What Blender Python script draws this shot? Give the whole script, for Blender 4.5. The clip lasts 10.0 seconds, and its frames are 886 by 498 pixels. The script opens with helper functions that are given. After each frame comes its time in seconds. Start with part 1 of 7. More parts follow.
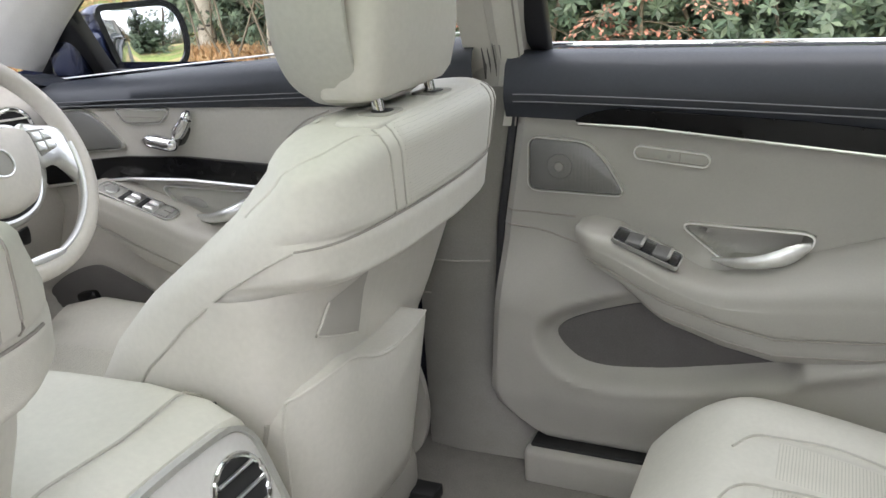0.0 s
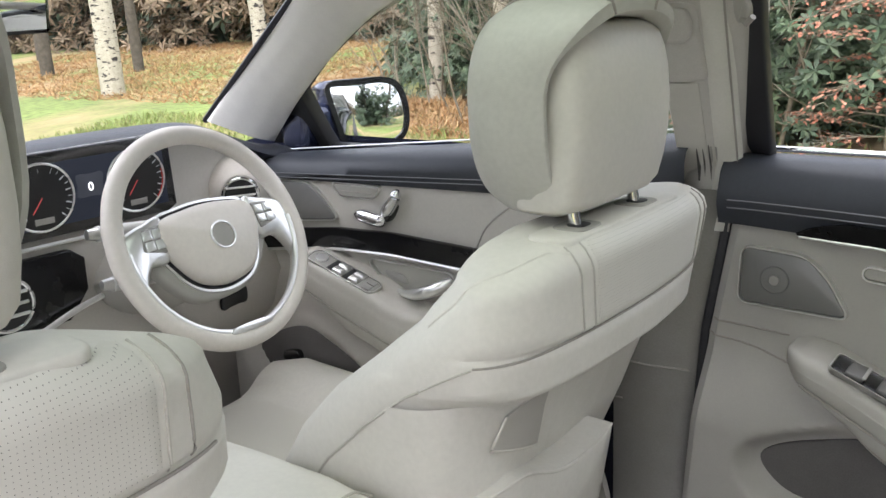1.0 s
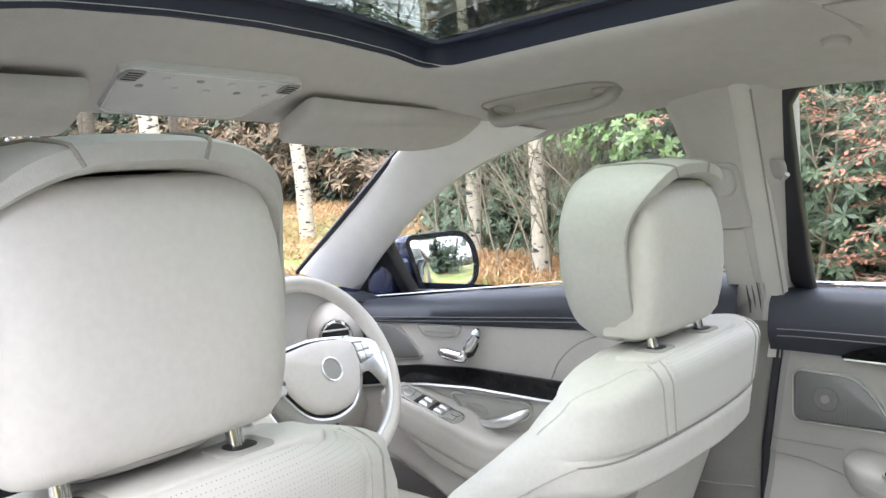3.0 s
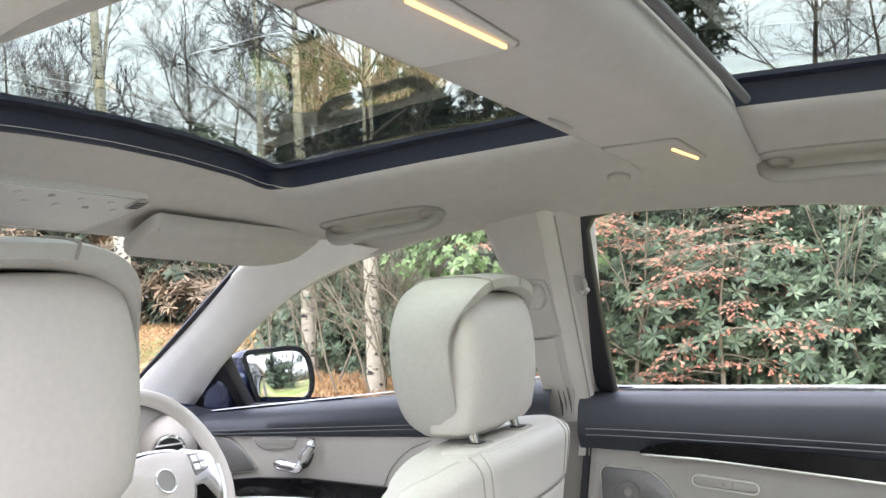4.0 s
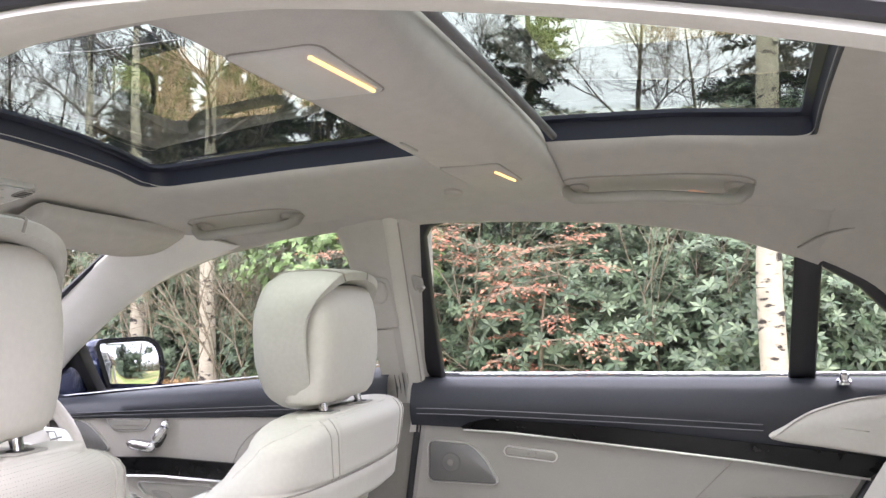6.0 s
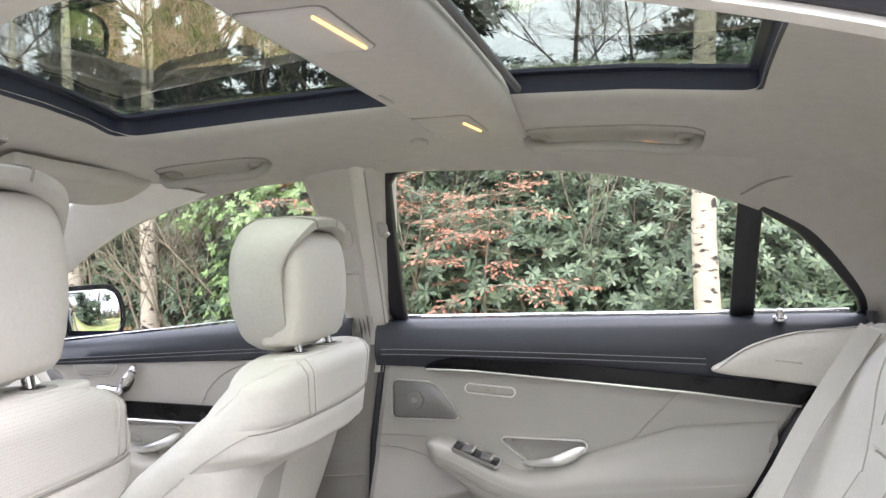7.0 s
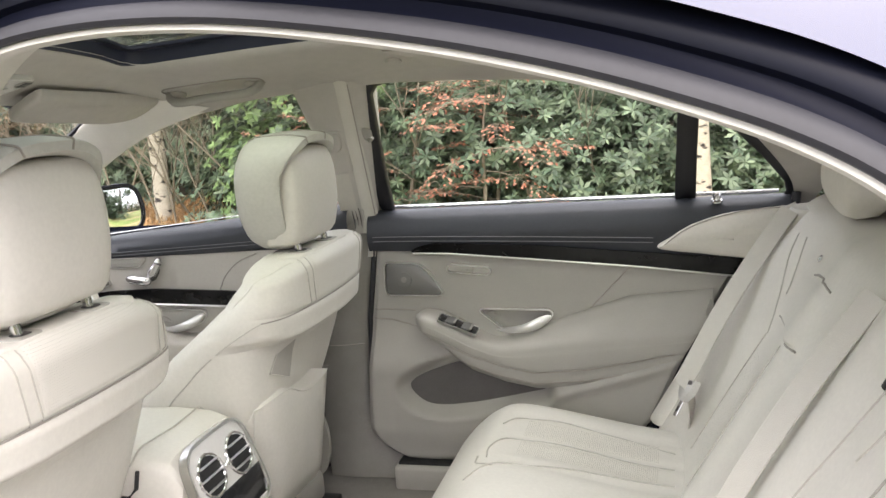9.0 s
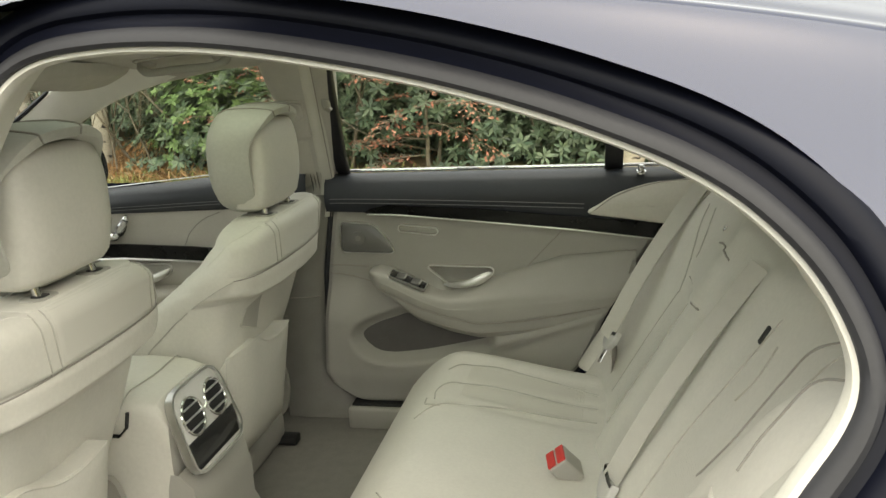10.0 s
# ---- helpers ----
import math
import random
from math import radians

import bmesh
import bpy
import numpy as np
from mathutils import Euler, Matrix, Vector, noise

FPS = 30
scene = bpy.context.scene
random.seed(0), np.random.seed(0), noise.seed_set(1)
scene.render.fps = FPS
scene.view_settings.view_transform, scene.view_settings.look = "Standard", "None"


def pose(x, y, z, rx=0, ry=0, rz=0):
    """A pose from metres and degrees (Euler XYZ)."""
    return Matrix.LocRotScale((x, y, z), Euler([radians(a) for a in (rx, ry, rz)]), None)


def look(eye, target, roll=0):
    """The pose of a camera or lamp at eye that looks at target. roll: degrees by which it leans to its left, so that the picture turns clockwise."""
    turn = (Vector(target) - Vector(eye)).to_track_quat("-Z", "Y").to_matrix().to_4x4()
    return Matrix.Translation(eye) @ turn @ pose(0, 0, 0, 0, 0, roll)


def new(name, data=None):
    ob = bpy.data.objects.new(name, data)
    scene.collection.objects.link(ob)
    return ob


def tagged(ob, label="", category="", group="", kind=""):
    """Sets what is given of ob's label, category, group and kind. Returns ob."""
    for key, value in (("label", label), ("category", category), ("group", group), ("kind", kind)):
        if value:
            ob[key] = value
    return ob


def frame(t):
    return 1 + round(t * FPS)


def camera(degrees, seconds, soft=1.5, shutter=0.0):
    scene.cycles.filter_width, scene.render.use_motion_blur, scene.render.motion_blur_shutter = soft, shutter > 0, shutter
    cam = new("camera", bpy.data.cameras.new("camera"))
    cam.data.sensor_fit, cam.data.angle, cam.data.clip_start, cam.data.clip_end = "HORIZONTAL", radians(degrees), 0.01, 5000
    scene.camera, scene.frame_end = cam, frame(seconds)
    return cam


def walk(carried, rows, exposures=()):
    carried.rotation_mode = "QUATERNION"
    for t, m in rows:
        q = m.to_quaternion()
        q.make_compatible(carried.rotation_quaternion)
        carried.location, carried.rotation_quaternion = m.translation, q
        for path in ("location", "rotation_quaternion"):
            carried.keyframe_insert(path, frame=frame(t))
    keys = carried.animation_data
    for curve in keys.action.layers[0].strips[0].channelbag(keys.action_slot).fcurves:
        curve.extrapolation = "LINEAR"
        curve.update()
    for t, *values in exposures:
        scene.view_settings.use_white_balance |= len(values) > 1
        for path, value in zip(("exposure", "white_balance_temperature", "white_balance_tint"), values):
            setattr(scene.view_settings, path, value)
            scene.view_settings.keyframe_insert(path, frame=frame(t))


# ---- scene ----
# ---- camera and its walk ----
cam = camera(54.0, 10.0)
PATH = [
    (0, (0.327, -0.524, 1.168), (-0.47, 1.191, 0.516), -3.5),
    (0.5, (0.32, -0.489, 1.189), (-0.641, 1.17, 0.617), -3.5),
    (1, (0.327, -0.469, 1.224), (-0.894, 1.028, 0.707), -2.7),
    (1.5, (0.339, -0.474, 1.247), (-1.033, 0.901, 0.772), -3.4),
    (2, (0.355, -0.504, 1.258), (-1.061, 0.826, 0.783), -3.2),
    (2.2, (0.36, -0.526, 1.254), (-1.061, 0.81, 0.814), -3.5),
    (3.3, (0.4, -0.729, 1.235), (-0.803, 0.868, 1.167), -4.6),
    (3.5, (0.41, -0.75, 1.228), (-0.699, 0.915, 1.211), -4.3),
    (4, (0.454, -0.773, 1.225), (-0.529, 0.966, 1.313), -3.7),
    (4.5, (0.516, -0.828, 1.213), (-0.427, 0.932, 1.322), -2.6),
    (5, (0.531, -0.882, 1.209), (-0.318, 0.925, 1.326), -2.8),
    (5.5, (0.527, -0.948, 1.197), (-0.224, 0.899, 1.351), -2.5),
    (5.7, (0.532, -0.968, 1.194), (-0.171, 0.899, 1.331), -2.0),
    (6.8, (0.504, -1.061, 1.192), (-0.024, 0.867, 1.193), -2.5),
    (7, (0.5, -1.078, 1.191), (-0.007, 0.857, 1.167), -2.2),
    (7.5, (0.502, -1.102, 1.193), (0.037, 0.839, 1.068), -2.3),
    (8, (0.531, -1.143, 1.213), (0.013, 0.779, 1.012), -3.0),
    (8.5, (0.604, -1.217, 1.246), (0.055, 0.684, 0.949), -4.5),
    (9, (0.632, -1.292, 1.305), (0.094, 0.601, 0.943), -4.6),
    (9.5, (0.642, -1.415, 1.366), (0.173, 0.497, 1.012), -4.0),
    (10, (0.653, -1.482, 1.391), (0.251, 0.413, 0.895), -3.2),
]
EXPOSURES = [(0.0, 1.77, 6400, 13), (1.0, 1.68, 6350, 14), (1.5, 1.64, 6080, 15), (2.2, 1.69, 6000, 16), (3.3, 2.26, 6100, 15), (4.5, 2.14, 6210, 21), (5.5, 2.19, 6330, 23), (7.0, 2.21, 6300, 19), (8.0, 2.11, 6400, 17), (9.0, 1.94, 6760, 15), (9.3, 1.21, 7510, 11), (10.0, 1.15, 7530, 2)]
walk(cam, [(t, look(eye, target, roll)) for t, eye, target, roll in PATH], EXPOSURES)


# ---- light ----
SUN_AZ, SUN_EL = 151.0, 62.0
world = bpy.data.worlds.new("overcast")
scene.world = world
world.use_nodes = True
wn, wl = world.node_tree.nodes, world.node_tree.links
wn.clear()
sky = wn.new("ShaderNodeTexSky")
sky.sky_type = "NISHITA"
sky.sun_disc = False
sky.sun_elevation = radians(SUN_EL)
sky.sun_rotation = radians(SUN_AZ)
sky.dust_density = 4.0
sky.air_density = 1.0
sky.ozone_density = 1.0
tone = wn.new("ShaderNodeMix")
tone.data_type = "RGBA"
tone.inputs[0].default_value = 0.72
tone.inputs[7].default_value = (8.5, 8.6, 9.0, 1.0)
back = wn.new("ShaderNodeBackground")
back.inputs[1].default_value = 0.12
wout = wn.new("ShaderNodeOutputWorld")
wl.new(sky.outputs[0], tone.inputs[6])
wl.new(tone.outputs[2], back.inputs[0])
wl.new(back.outputs[0], wout.inputs[0])

sun = new("sun", bpy.data.lights.new("sun", "SUN"))
sun.data.energy, sun.data.angle, sun.data.color = 1.25, radians(80), (1.0, 0.97, 0.93)
sun.matrix_world = look((1.7, -3.1, 6.7), (0, 0, 0))


# ---- helpers of this scene ----
def mat(name, color, rough=0.5, metal=0.0, grain=0.0, scale=60.0, bump=0.0, bump_scale=900.0, stain=0.0, coat=0.0, spec=0.5, tint=None, vary=0.0):
    """A surface with grain at one scale, stains at a larger one and fine relief."""
    m = bpy.data.materials.new(name)
    m.use_nodes = True
    n, l = m.node_tree.nodes, m.node_tree.links
    b = n["Principled BSDF"]
    b.inputs["Roughness"].default_value = rough
    b.inputs["Metallic"].default_value = metal
    b.inputs["Coat Weight"].default_value = coat
    b.inputs["Specular IOR Level"].default_value = spec
    b.inputs["Base Color"].default_value = (*color, 1)
    co = n.new("ShaderNodeTexCoord")
    src = None
    if grain or stain or vary:
        rgb = n.new("ShaderNodeRGB")
        rgb.outputs[0].default_value = (*color, 1)
        src = rgb.outputs[0]
        for amount, sc, det in ((grain, scale, 6), (stain, scale * 0.06, 3)):
            if not amount:
                continue
            t = n.new("ShaderNodeTexNoise")
            t.inputs["Scale"].default_value, t.inputs["Detail"].default_value = sc, det
            l.new(co.outputs["Object"], t.inputs["Vector"])
            r = n.new("ShaderNodeMapRange")
            r.inputs[1].default_value, r.inputs[2].default_value = 0.3, 0.7
            r.inputs[3].default_value, r.inputs[4].default_value = 1 - amount, 1 + amount
            l.new(t.outputs["Fac"], r.inputs[0])
            v = n.new("ShaderNodeVectorMath")
            v.operation = "SCALE"
            l.new(src, v.inputs[0])
            l.new(r.outputs[0], v.inputs["Scale"])
            src = v.outputs[0]
        if vary:
            g = n.new("ShaderNodeNewGeometry")
            h = n.new("ShaderNodeHueSaturation")
            r = n.new("ShaderNodeMapRange")
            r.inputs[3].default_value, r.inputs[4].default_value = 1 - vary, 1 + vary
            l.new(g.outputs["Random Per Island"], r.inputs[0])
            l.new(r.outputs[0], h.inputs["Value"])
            if tint:
                mx = n.new("ShaderNodeMix")
                mx.data_type = "RGBA"
                mx.inputs[7].default_value = (*tint, 1)
                w = n.new("ShaderNodeTexWhiteNoise")
                w.noise_dimensions = "1D"
                l.new(g.outputs["Random Per Island"], w.inputs["W"])
                l.new(w.outputs["Value"], mx.inputs[0])
                l.new(src, mx.inputs[6])
                src = mx.outputs[2]
            l.new(src, h.inputs["Color"])
            src = h.outputs[0]
        l.new(src, b.inputs["Base Color"])
    if bump:
        t = n.new("ShaderNodeTexVoronoi" if bump_scale > 400 else "ShaderNodeTexNoise")
        t.inputs["Scale"].default_value = bump_scale
        l.new(co.outputs["Object"], t.inputs["Vector"])
        d = n.new("ShaderNodeBump")
        d.inputs["Strength"].default_value, d.inputs["Distance"].default_value = bump, 0.001
        l.new(t.outputs[0], d.inputs["Height"])
        l.new(d.outputs[0], b.inputs["Normal"])
    return m


def dotted(name, color, pitch, hole, dark, rough=0.5, metal=0.0, slant=0.0, axes=(0, 2)):
    """Leather or sheet metal with rows of small punched holes."""
    m = mat(name, color, rough, metal)
    n, l = m.node_tree.nodes, m.node_tree.links
    b = n["Principled BSDF"]
    co = n.new("ShaderNodeTexCoord")
    sep = n.new("ShaderNodeSeparateXYZ")
    l.new(co.outputs["Object"], sep.inputs[0])

    def math2(op, a, c):
        k = n.new("ShaderNodeMath")
        k.operation = op
        for i, s in enumerate((a, c)):
            if isinstance(s, (int, float)):
                k.inputs[i].default_value = s
            else:
                l.new(s, k.inputs[i])
        return k.outputs[0]

    u, v = sep.outputs[axes[0]], sep.outputs[axes[1]]
    p, q = math2("ADD", u, v), math2("SUBTRACT", u, v)
    s = math2("MULTIPLY", math2("SINE", math2("MULTIPLY", p, math.pi * 2 / pitch), 0.0), math2("SINE", math2("MULTIPLY", q, math.pi * 2 / pitch), 0.0))
    f = math2("GREATER_THAN", s, hole)
    mx = n.new("ShaderNodeMix")
    mx.data_type = "RGBA"
    mx.inputs[6].default_value, mx.inputs[7].default_value = (*color, 1), (*dark, 1)
    l.new(f, mx.inputs[0])
    l.new(mx.outputs[2], b.inputs["Base Color"])
    d = n.new("ShaderNodeBump")
    d.invert = True
    d.inputs["Strength"].default_value, d.inputs["Distance"].default_value = 0.15, 0.001
    l.new(f, d.inputs["Height"])
    l.new(d.outputs[0], b.inputs["Normal"])
    return m


def glass(name, tint, rough=0.0, sheen=0.30, base=0.015):
    m = bpy.data.materials.new(name)
    m.use_nodes = True
    n, l = m.node_tree.nodes, m.node_tree.links
    n.clear()
    out = n.new("ShaderNodeOutputMaterial")
    t, g, mx = n.new("ShaderNodeBsdfTransparent"), n.new("ShaderNodeBsdfGlossy"), n.new("ShaderNodeMixShader")
    f, pw, sc = n.new("ShaderNodeLayerWeight"), n.new("ShaderNodeMath"), n.new("ShaderNodeMath")
    t.inputs[0].default_value = (*tint, 1)
    g.inputs["Roughness"].default_value = rough
    f.inputs[0].default_value = 0.5
    pw.operation, pw.inputs[1].default_value = "POWER", 5.0
    sc.operation, sc.inputs[1].default_value, sc.inputs[2].default_value = "MULTIPLY_ADD", sheen, base
    l.new(f.outputs["Facing"], pw.inputs[0])
    l.new(pw.outputs[0], sc.inputs[0])
    l.new(sc.outputs[0], mx.inputs[0])
    l.new(t.outputs[0], mx.inputs[1])
    l.new(g.outputs[0], mx.inputs[2])
    l.new(mx.outputs[0], out.inputs[0])
    return m


def glow(name, color, strength):
    m = bpy.data.materials.new(name)
    m.use_nodes = True
    b = m.node_tree.nodes["Principled BSDF"]
    b.inputs["Base Color"].default_value = (*color, 1)
    b.inputs["Emission Color"].default_value = (*color, 1)
    b.inputs["Emission Strength"].default_value = strength
    return m


CREAM = mat("cream leather", (0.65, 0.628, 0.575), 0.46, grain=0.03, scale=140, bump=0.18, bump_scale=1100, stain=0.03)
# headrest pillow: the cream leather made darker and greyer
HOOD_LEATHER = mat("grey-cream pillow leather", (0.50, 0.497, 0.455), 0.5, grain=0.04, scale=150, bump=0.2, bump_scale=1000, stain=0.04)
WHEEL_LEATHER = mat("smooth cream wheel leather", (0.70, 0.655, 0.60), 0.42, grain=0.03, scale=140, bump=0.1, bump_scale=1300, stain=0.04)
# lighter copy of the cream trim, with the front cabin's light in its colour
FRONT_LIT_TRIM = mat("cream trim lightened for front light", (0.47, 0.447, 0.41), 0.5, grain=0.03, scale=180, bump=0.14, bump_scale=1200, stain=0.03)
CREAM_TRIM = mat("cream moulded trim", (0.378, 0.365, 0.333), 0.55, grain=0.02, scale=300, bump=0.1, bump_scale=1500, stain=0.02)
HEADLINING = mat("grey-beige headlining cloth", (0.46, 0.44, 0.41), 0.92, grain=0.05, scale=700, bump=0.25, bump_scale=300, stain=0.03)
PILLAR = mat("pale pillar cloth", (0.80, 0.785, 0.74), 0.8, grain=0.04, scale=500, bump=0.15, bump_scale=300, stain=0.02)
EDGE = mat("cream edge trim", (0.62, 0.605, 0.55), 0.6, grain=0.03, scale=300, bump=0.1, bump_scale=800, stain=0.03)
PILLAR_CLOTH = mat("grey-beige pillar cloth", (0.52, 0.50, 0.465), 0.85, grain=0.05, scale=500, bump=0.2, bump_scale=300, stain=0.03)
CARPET = mat("grey-beige carpet", (0.20, 0.19, 0.175), 0.98, grain=0.18, scale=500, bump=0.6, bump_scale=250, stain=0.06)
# taupe lining; the pockets' recess shade is put into its dark colour
POCKET = mat("taupe pocket lining with recess shade", (0.118, 0.111, 0.108), 0.95, grain=0.1, scale=600, bump=0.3, bump_scale=300, stain=0.05)
NAVY_SKIN = mat("blue-black grained leather", (0.030, 0.034, 0.044), 0.42, grain=0.06, scale=200, bump=0.2, bump_scale=1000, stain=0.04)
BLACK_TRIM = mat("black window surround", (0.012, 0.012, 0.016), 0.45, grain=0.05, scale=200, stain=0.05)
LACQUER = mat("black lacquered wood", (0.008, 0.008, 0.009), 0.14, grain=0.15, scale=40, coat=0.1, spec=0.22)
CHROME = mat("bright chrome", (0.78, 0.78, 0.79), 0.08, metal=1.0, grain=0.02, scale=80)
SATIN = mat("satin silver", (0.80, 0.80, 0.785), 0.33, metal=1.0, grain=0.03, scale=120)
RUBBER = mat("grey-black rubber seal", (0.024, 0.024, 0.029), 0.6, grain=0.08, scale=150, stain=0.1)
PAINT = mat("dark blue car paint", (0.02, 0.028, 0.072), 0.2, metal=0.35, grain=0.04, scale=400, coat=0.7, spec=0.4)
PAINT.node_tree.nodes["Principled BSDF"].inputs["Coat IOR"].default_value = 1.75
PAINT.node_tree.nodes["Principled BSDF"].inputs["Coat Roughness"].default_value = 0.06
FLANGE = mat("dark navy painted flange", (0.006, 0.007, 0.014), 0.4, grain=0.05, scale=200, spec=0.14)
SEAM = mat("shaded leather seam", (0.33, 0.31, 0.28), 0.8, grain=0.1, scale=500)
DARK_STITCH = mat("grey sewing thread", (0.16, 0.165, 0.18), 0.8, grain=0.1, scale=800)
BLACK = mat("matt black plastic", (0.014, 0.014, 0.015), 0.55, grain=0.08, scale=300, bump=0.1, bump_scale=800)
GLOSS_BLACK = mat("gloss black plastic", (0.010, 0.010, 0.012), 0.2, grain=0.05, scale=200, coat=0.5)
BELT = mat("cream woven belt", (0.56, 0.54, 0.49), 0.75, grain=0.05, scale=900, bump=0.4, bump_scale=700, stain=0.02)
RED = mat("red plastic", (0.55, 0.045, 0.04), 0.45, grain=0.05, scale=200)
WHITE_PLASTIC = mat("pale grey plastic", (0.55, 0.54, 0.52), 0.4, grain=0.03, scale=200)
DARK_BUTTON = mat("dark grey button plastic", (0.11, 0.108, 0.105), 0.35, grain=0.04, scale=200)
GREY_BUTTON = mat("grey button plastic", (0.30, 0.29, 0.27), 0.45, grain=0.04, scale=200)
PERF = dotted("perforated cream leather", (0.65, 0.628, 0.575), 0.0080, 0.92, (0.19, 0.183, 0.165), axes=(1, 2))
PERF_TOP = dotted("perforated cream cushion leather", (0.66, 0.635, 0.575), 0.0075, 0.6, (0.36, 0.345, 0.31), axes=(0, 1))
GRILLE = dotted("perforated silver sheet", (0.27, 0.267, 0.262), 0.0042, 0.2, (0.11, 0.11, 0.11), 0.4, 0.5)
NET = dotted("fine grey netting", (0.50, 0.48, 0.44), 0.0036, 0.2, (0.36, 0.345, 0.315), 0.8, axes=(1, 2))
CLEAR = glass("clear side glass", (0.975, 0.985, 0.98))
DARK_GLASS = glass("smoked roof glass", (0.60, 0.64, 0.59), 0.02, 0.95, 0.04)
SCREEN_GLASS = glass("windscreen glass", (0.95, 0.97, 0.965))
MIRROR = mat("mirror", (0.86, 0.88, 0.88), 0.02, metal=1.0, grain=0.01, scale=10)
LAMP = glow("warm lamp lens", (1.0, 0.52, 0.14), 0.75)


def spline(points, n, closed=False):
    """n points along a smooth curve through the points."""
    p = [np.array(q, float) for q in points]
    k = len(p)
    out = []
    spans = k if closed else k - 1
    for i in range(n):
        u = i / n * spans if closed else i / (n - 1) * spans
        s = min(int(u), spans - 1)
        f = u - s
        if closed:
            a, b, c, d = (p[(s + j) % k] for j in (-1, 0, 1, 2))
        else:
            b, c = p[s], p[s + 1]
            a = p[s - 1] if s > 0 else 2 * b - c
            d = p[s + 2] if s + 2 < k else 2 * c - b
        out.append(0.5 * (2 * b + (c - a) * f + (2 * a - 5 * b + 4 * c - d) * f * f + (3 * b - a - 3 * c + d) * f ** 3))
    return out


def curve(pairs):
    """A function that runs smoothly through (x, value) pairs."""
    xs, ys = [q[0] for q in pairs], [q[1] for q in pairs]
    return lambda x: float(np.interp(x, xs, ys))


def step(a, b, x):
    t = min(max((x - a) / (b - a), 0.0), 1.0)
    return t * t * (3 - 2 * t)


def mesh_of(bm, material, sharp=38):
    bmesh.ops.recalc_face_normals(bm, faces=bm.faces[:])
    for f in bm.faces:
        f.smooth = True
    for e in bm.edges:
        e.smooth = not (len(e.link_faces) == 2 and e.calc_face_angle(0.0) > radians(sharp))
    me = bpy.data.meshes.new("mesh")
    bm.to_mesh(me)
    bm.free()
    for m in material if isinstance(material, (list, tuple)) else (material,):
        me.materials.append(m)
    return me


def part(name, bm, material, parent=None, label="", sharp=38):
    ob = new(name, mesh_of(bm, material, sharp))
    if parent is not None:
        ob.parent = parent
    if label:
        ob["label"] = label
    return ob


def thing(name, label, category, group="", kind="", at=(0, 0, 0)):
    ob = new(name)
    ob.empty_display_size = 0.05
    ob.location = at
    return tagged(ob, label, category, group, kind)


def solo(name, bm, material, label, category, group="", kind="", sharp=38):
    return tagged(part(name, bm, material, None, "", sharp), label, category, group, kind)


def loft(loops, closed=True, cap=True):
    bm = bmesh.new()
    rows = [[bm.verts.new(tuple(v)) for v in loop] for loop in loops]
    n = len(rows[0])
    for a, b in zip(rows, rows[1:]):
        for i in range(n if closed else n - 1):
            j = (i + 1) % n
            bm.faces.new((a[i], a[j], b[j], b[i]))
    if cap and closed:
        bm.faces.new(rows[0][::-1])
        bm.faces.new(rows[-1])
    return bm


def merge(*bms):
    out = bms[0]
    for b in bms[1:]:
        me = bpy.data.meshes.new("tmp")
        b.to_mesh(me)
        b.free()
        out.from_mesh(me)
        bpy.data.meshes.remove(me)
    return out


def tube(points, radius, sides=8, closed=False, flat=1.0):
    """A round bar along points; radius a number or one for each point."""
    p = [Vector(q) for q in points]
    loops = []
    for i, q in enumerate(p):
        a, b = p[i - 1] if i or closed else p[i], p[(i + 1) % len(p)] if i + 1 < len(p) or closed else p[i]
        t = (b - a).normalized()
        up = Vector((0, 0, 1)) if abs(t.z) < 0.9 else Vector((1, 0, 0))
        s = t.cross(up).normalized()
        w = s.cross(t)
        r = radius if isinstance(radius, (int, float)) else radius[i]
        loops.append([q + (s * math.cos(k * 2 * math.pi / sides) + w * math.sin(k * 2 * math.pi / sides) * flat) * r for k in range(sides)])
    if closed:
        loops.append(loops[0])
    bm = loft(loops, cap=not closed)
    if closed:
        bmesh.ops.remove_doubles(bm, verts=bm.verts[:], dist=1e-6)
    return bm


def shrink(outline, d):
    """The outline moved inwards by d."""
    p = [np.array(q, float) for q in outline]
    area = sum(a[0] * b[1] - b[0] * a[1] for a, b in zip(p, p[1:] + p[:1]))
    s = 1 if area > 0 else -1
    out = []
    for i, q in enumerate(p):
        e = p[(i + 1) % len(p)] - p[i - 1]
        e = e / (np.linalg.norm(e) + 1e-9)
        out.append(q + s * d * np.array([-e[1], e[0]]))
    return out


def plate(outline, to3d, thick, bevel=0.003, crown=0.0):
    """A slab with a rounded front edge. to3d(u, v, h) with h the height over its base."""
    o = outline
    rings = [[to3d(*q, 0.0) for q in o], [to3d(*q, max(thick - bevel, 0)) for q in o]]
    rings.append([to3d(*q, thick - bevel * 0.3) for q in shrink(o, bevel * 0.4)])
    inner = shrink(o, bevel)
    rings.append([to3d(*q, thick) for q in inner])
    if crown:
        c = np.mean(np.array(inner), 0)
        for f in (0.75, 0.5, 0.25):
            rings.append([to3d(*(c + (q - c) * f), thick + crown * (1 - f * f)) for q in inner])
    return loft(rings)


def ring(outline, to3d, width, thick):
    """A frame of a width round an outline, its inside open."""
    o, i = outline, shrink(outline, -width)
    rows = [[to3d(*q, 0.0) for q in o], [to3d(*q, thick) for q in o], [to3d(*q, thick) for q in i], [to3d(*q, 0.0) for q in i]]
    rows.append(rows[0])
    bm = loft(rows, cap=False)
    bmesh.ops.remove_doubles(bm, verts=bm.verts[:], dist=1e-6)
    return bm


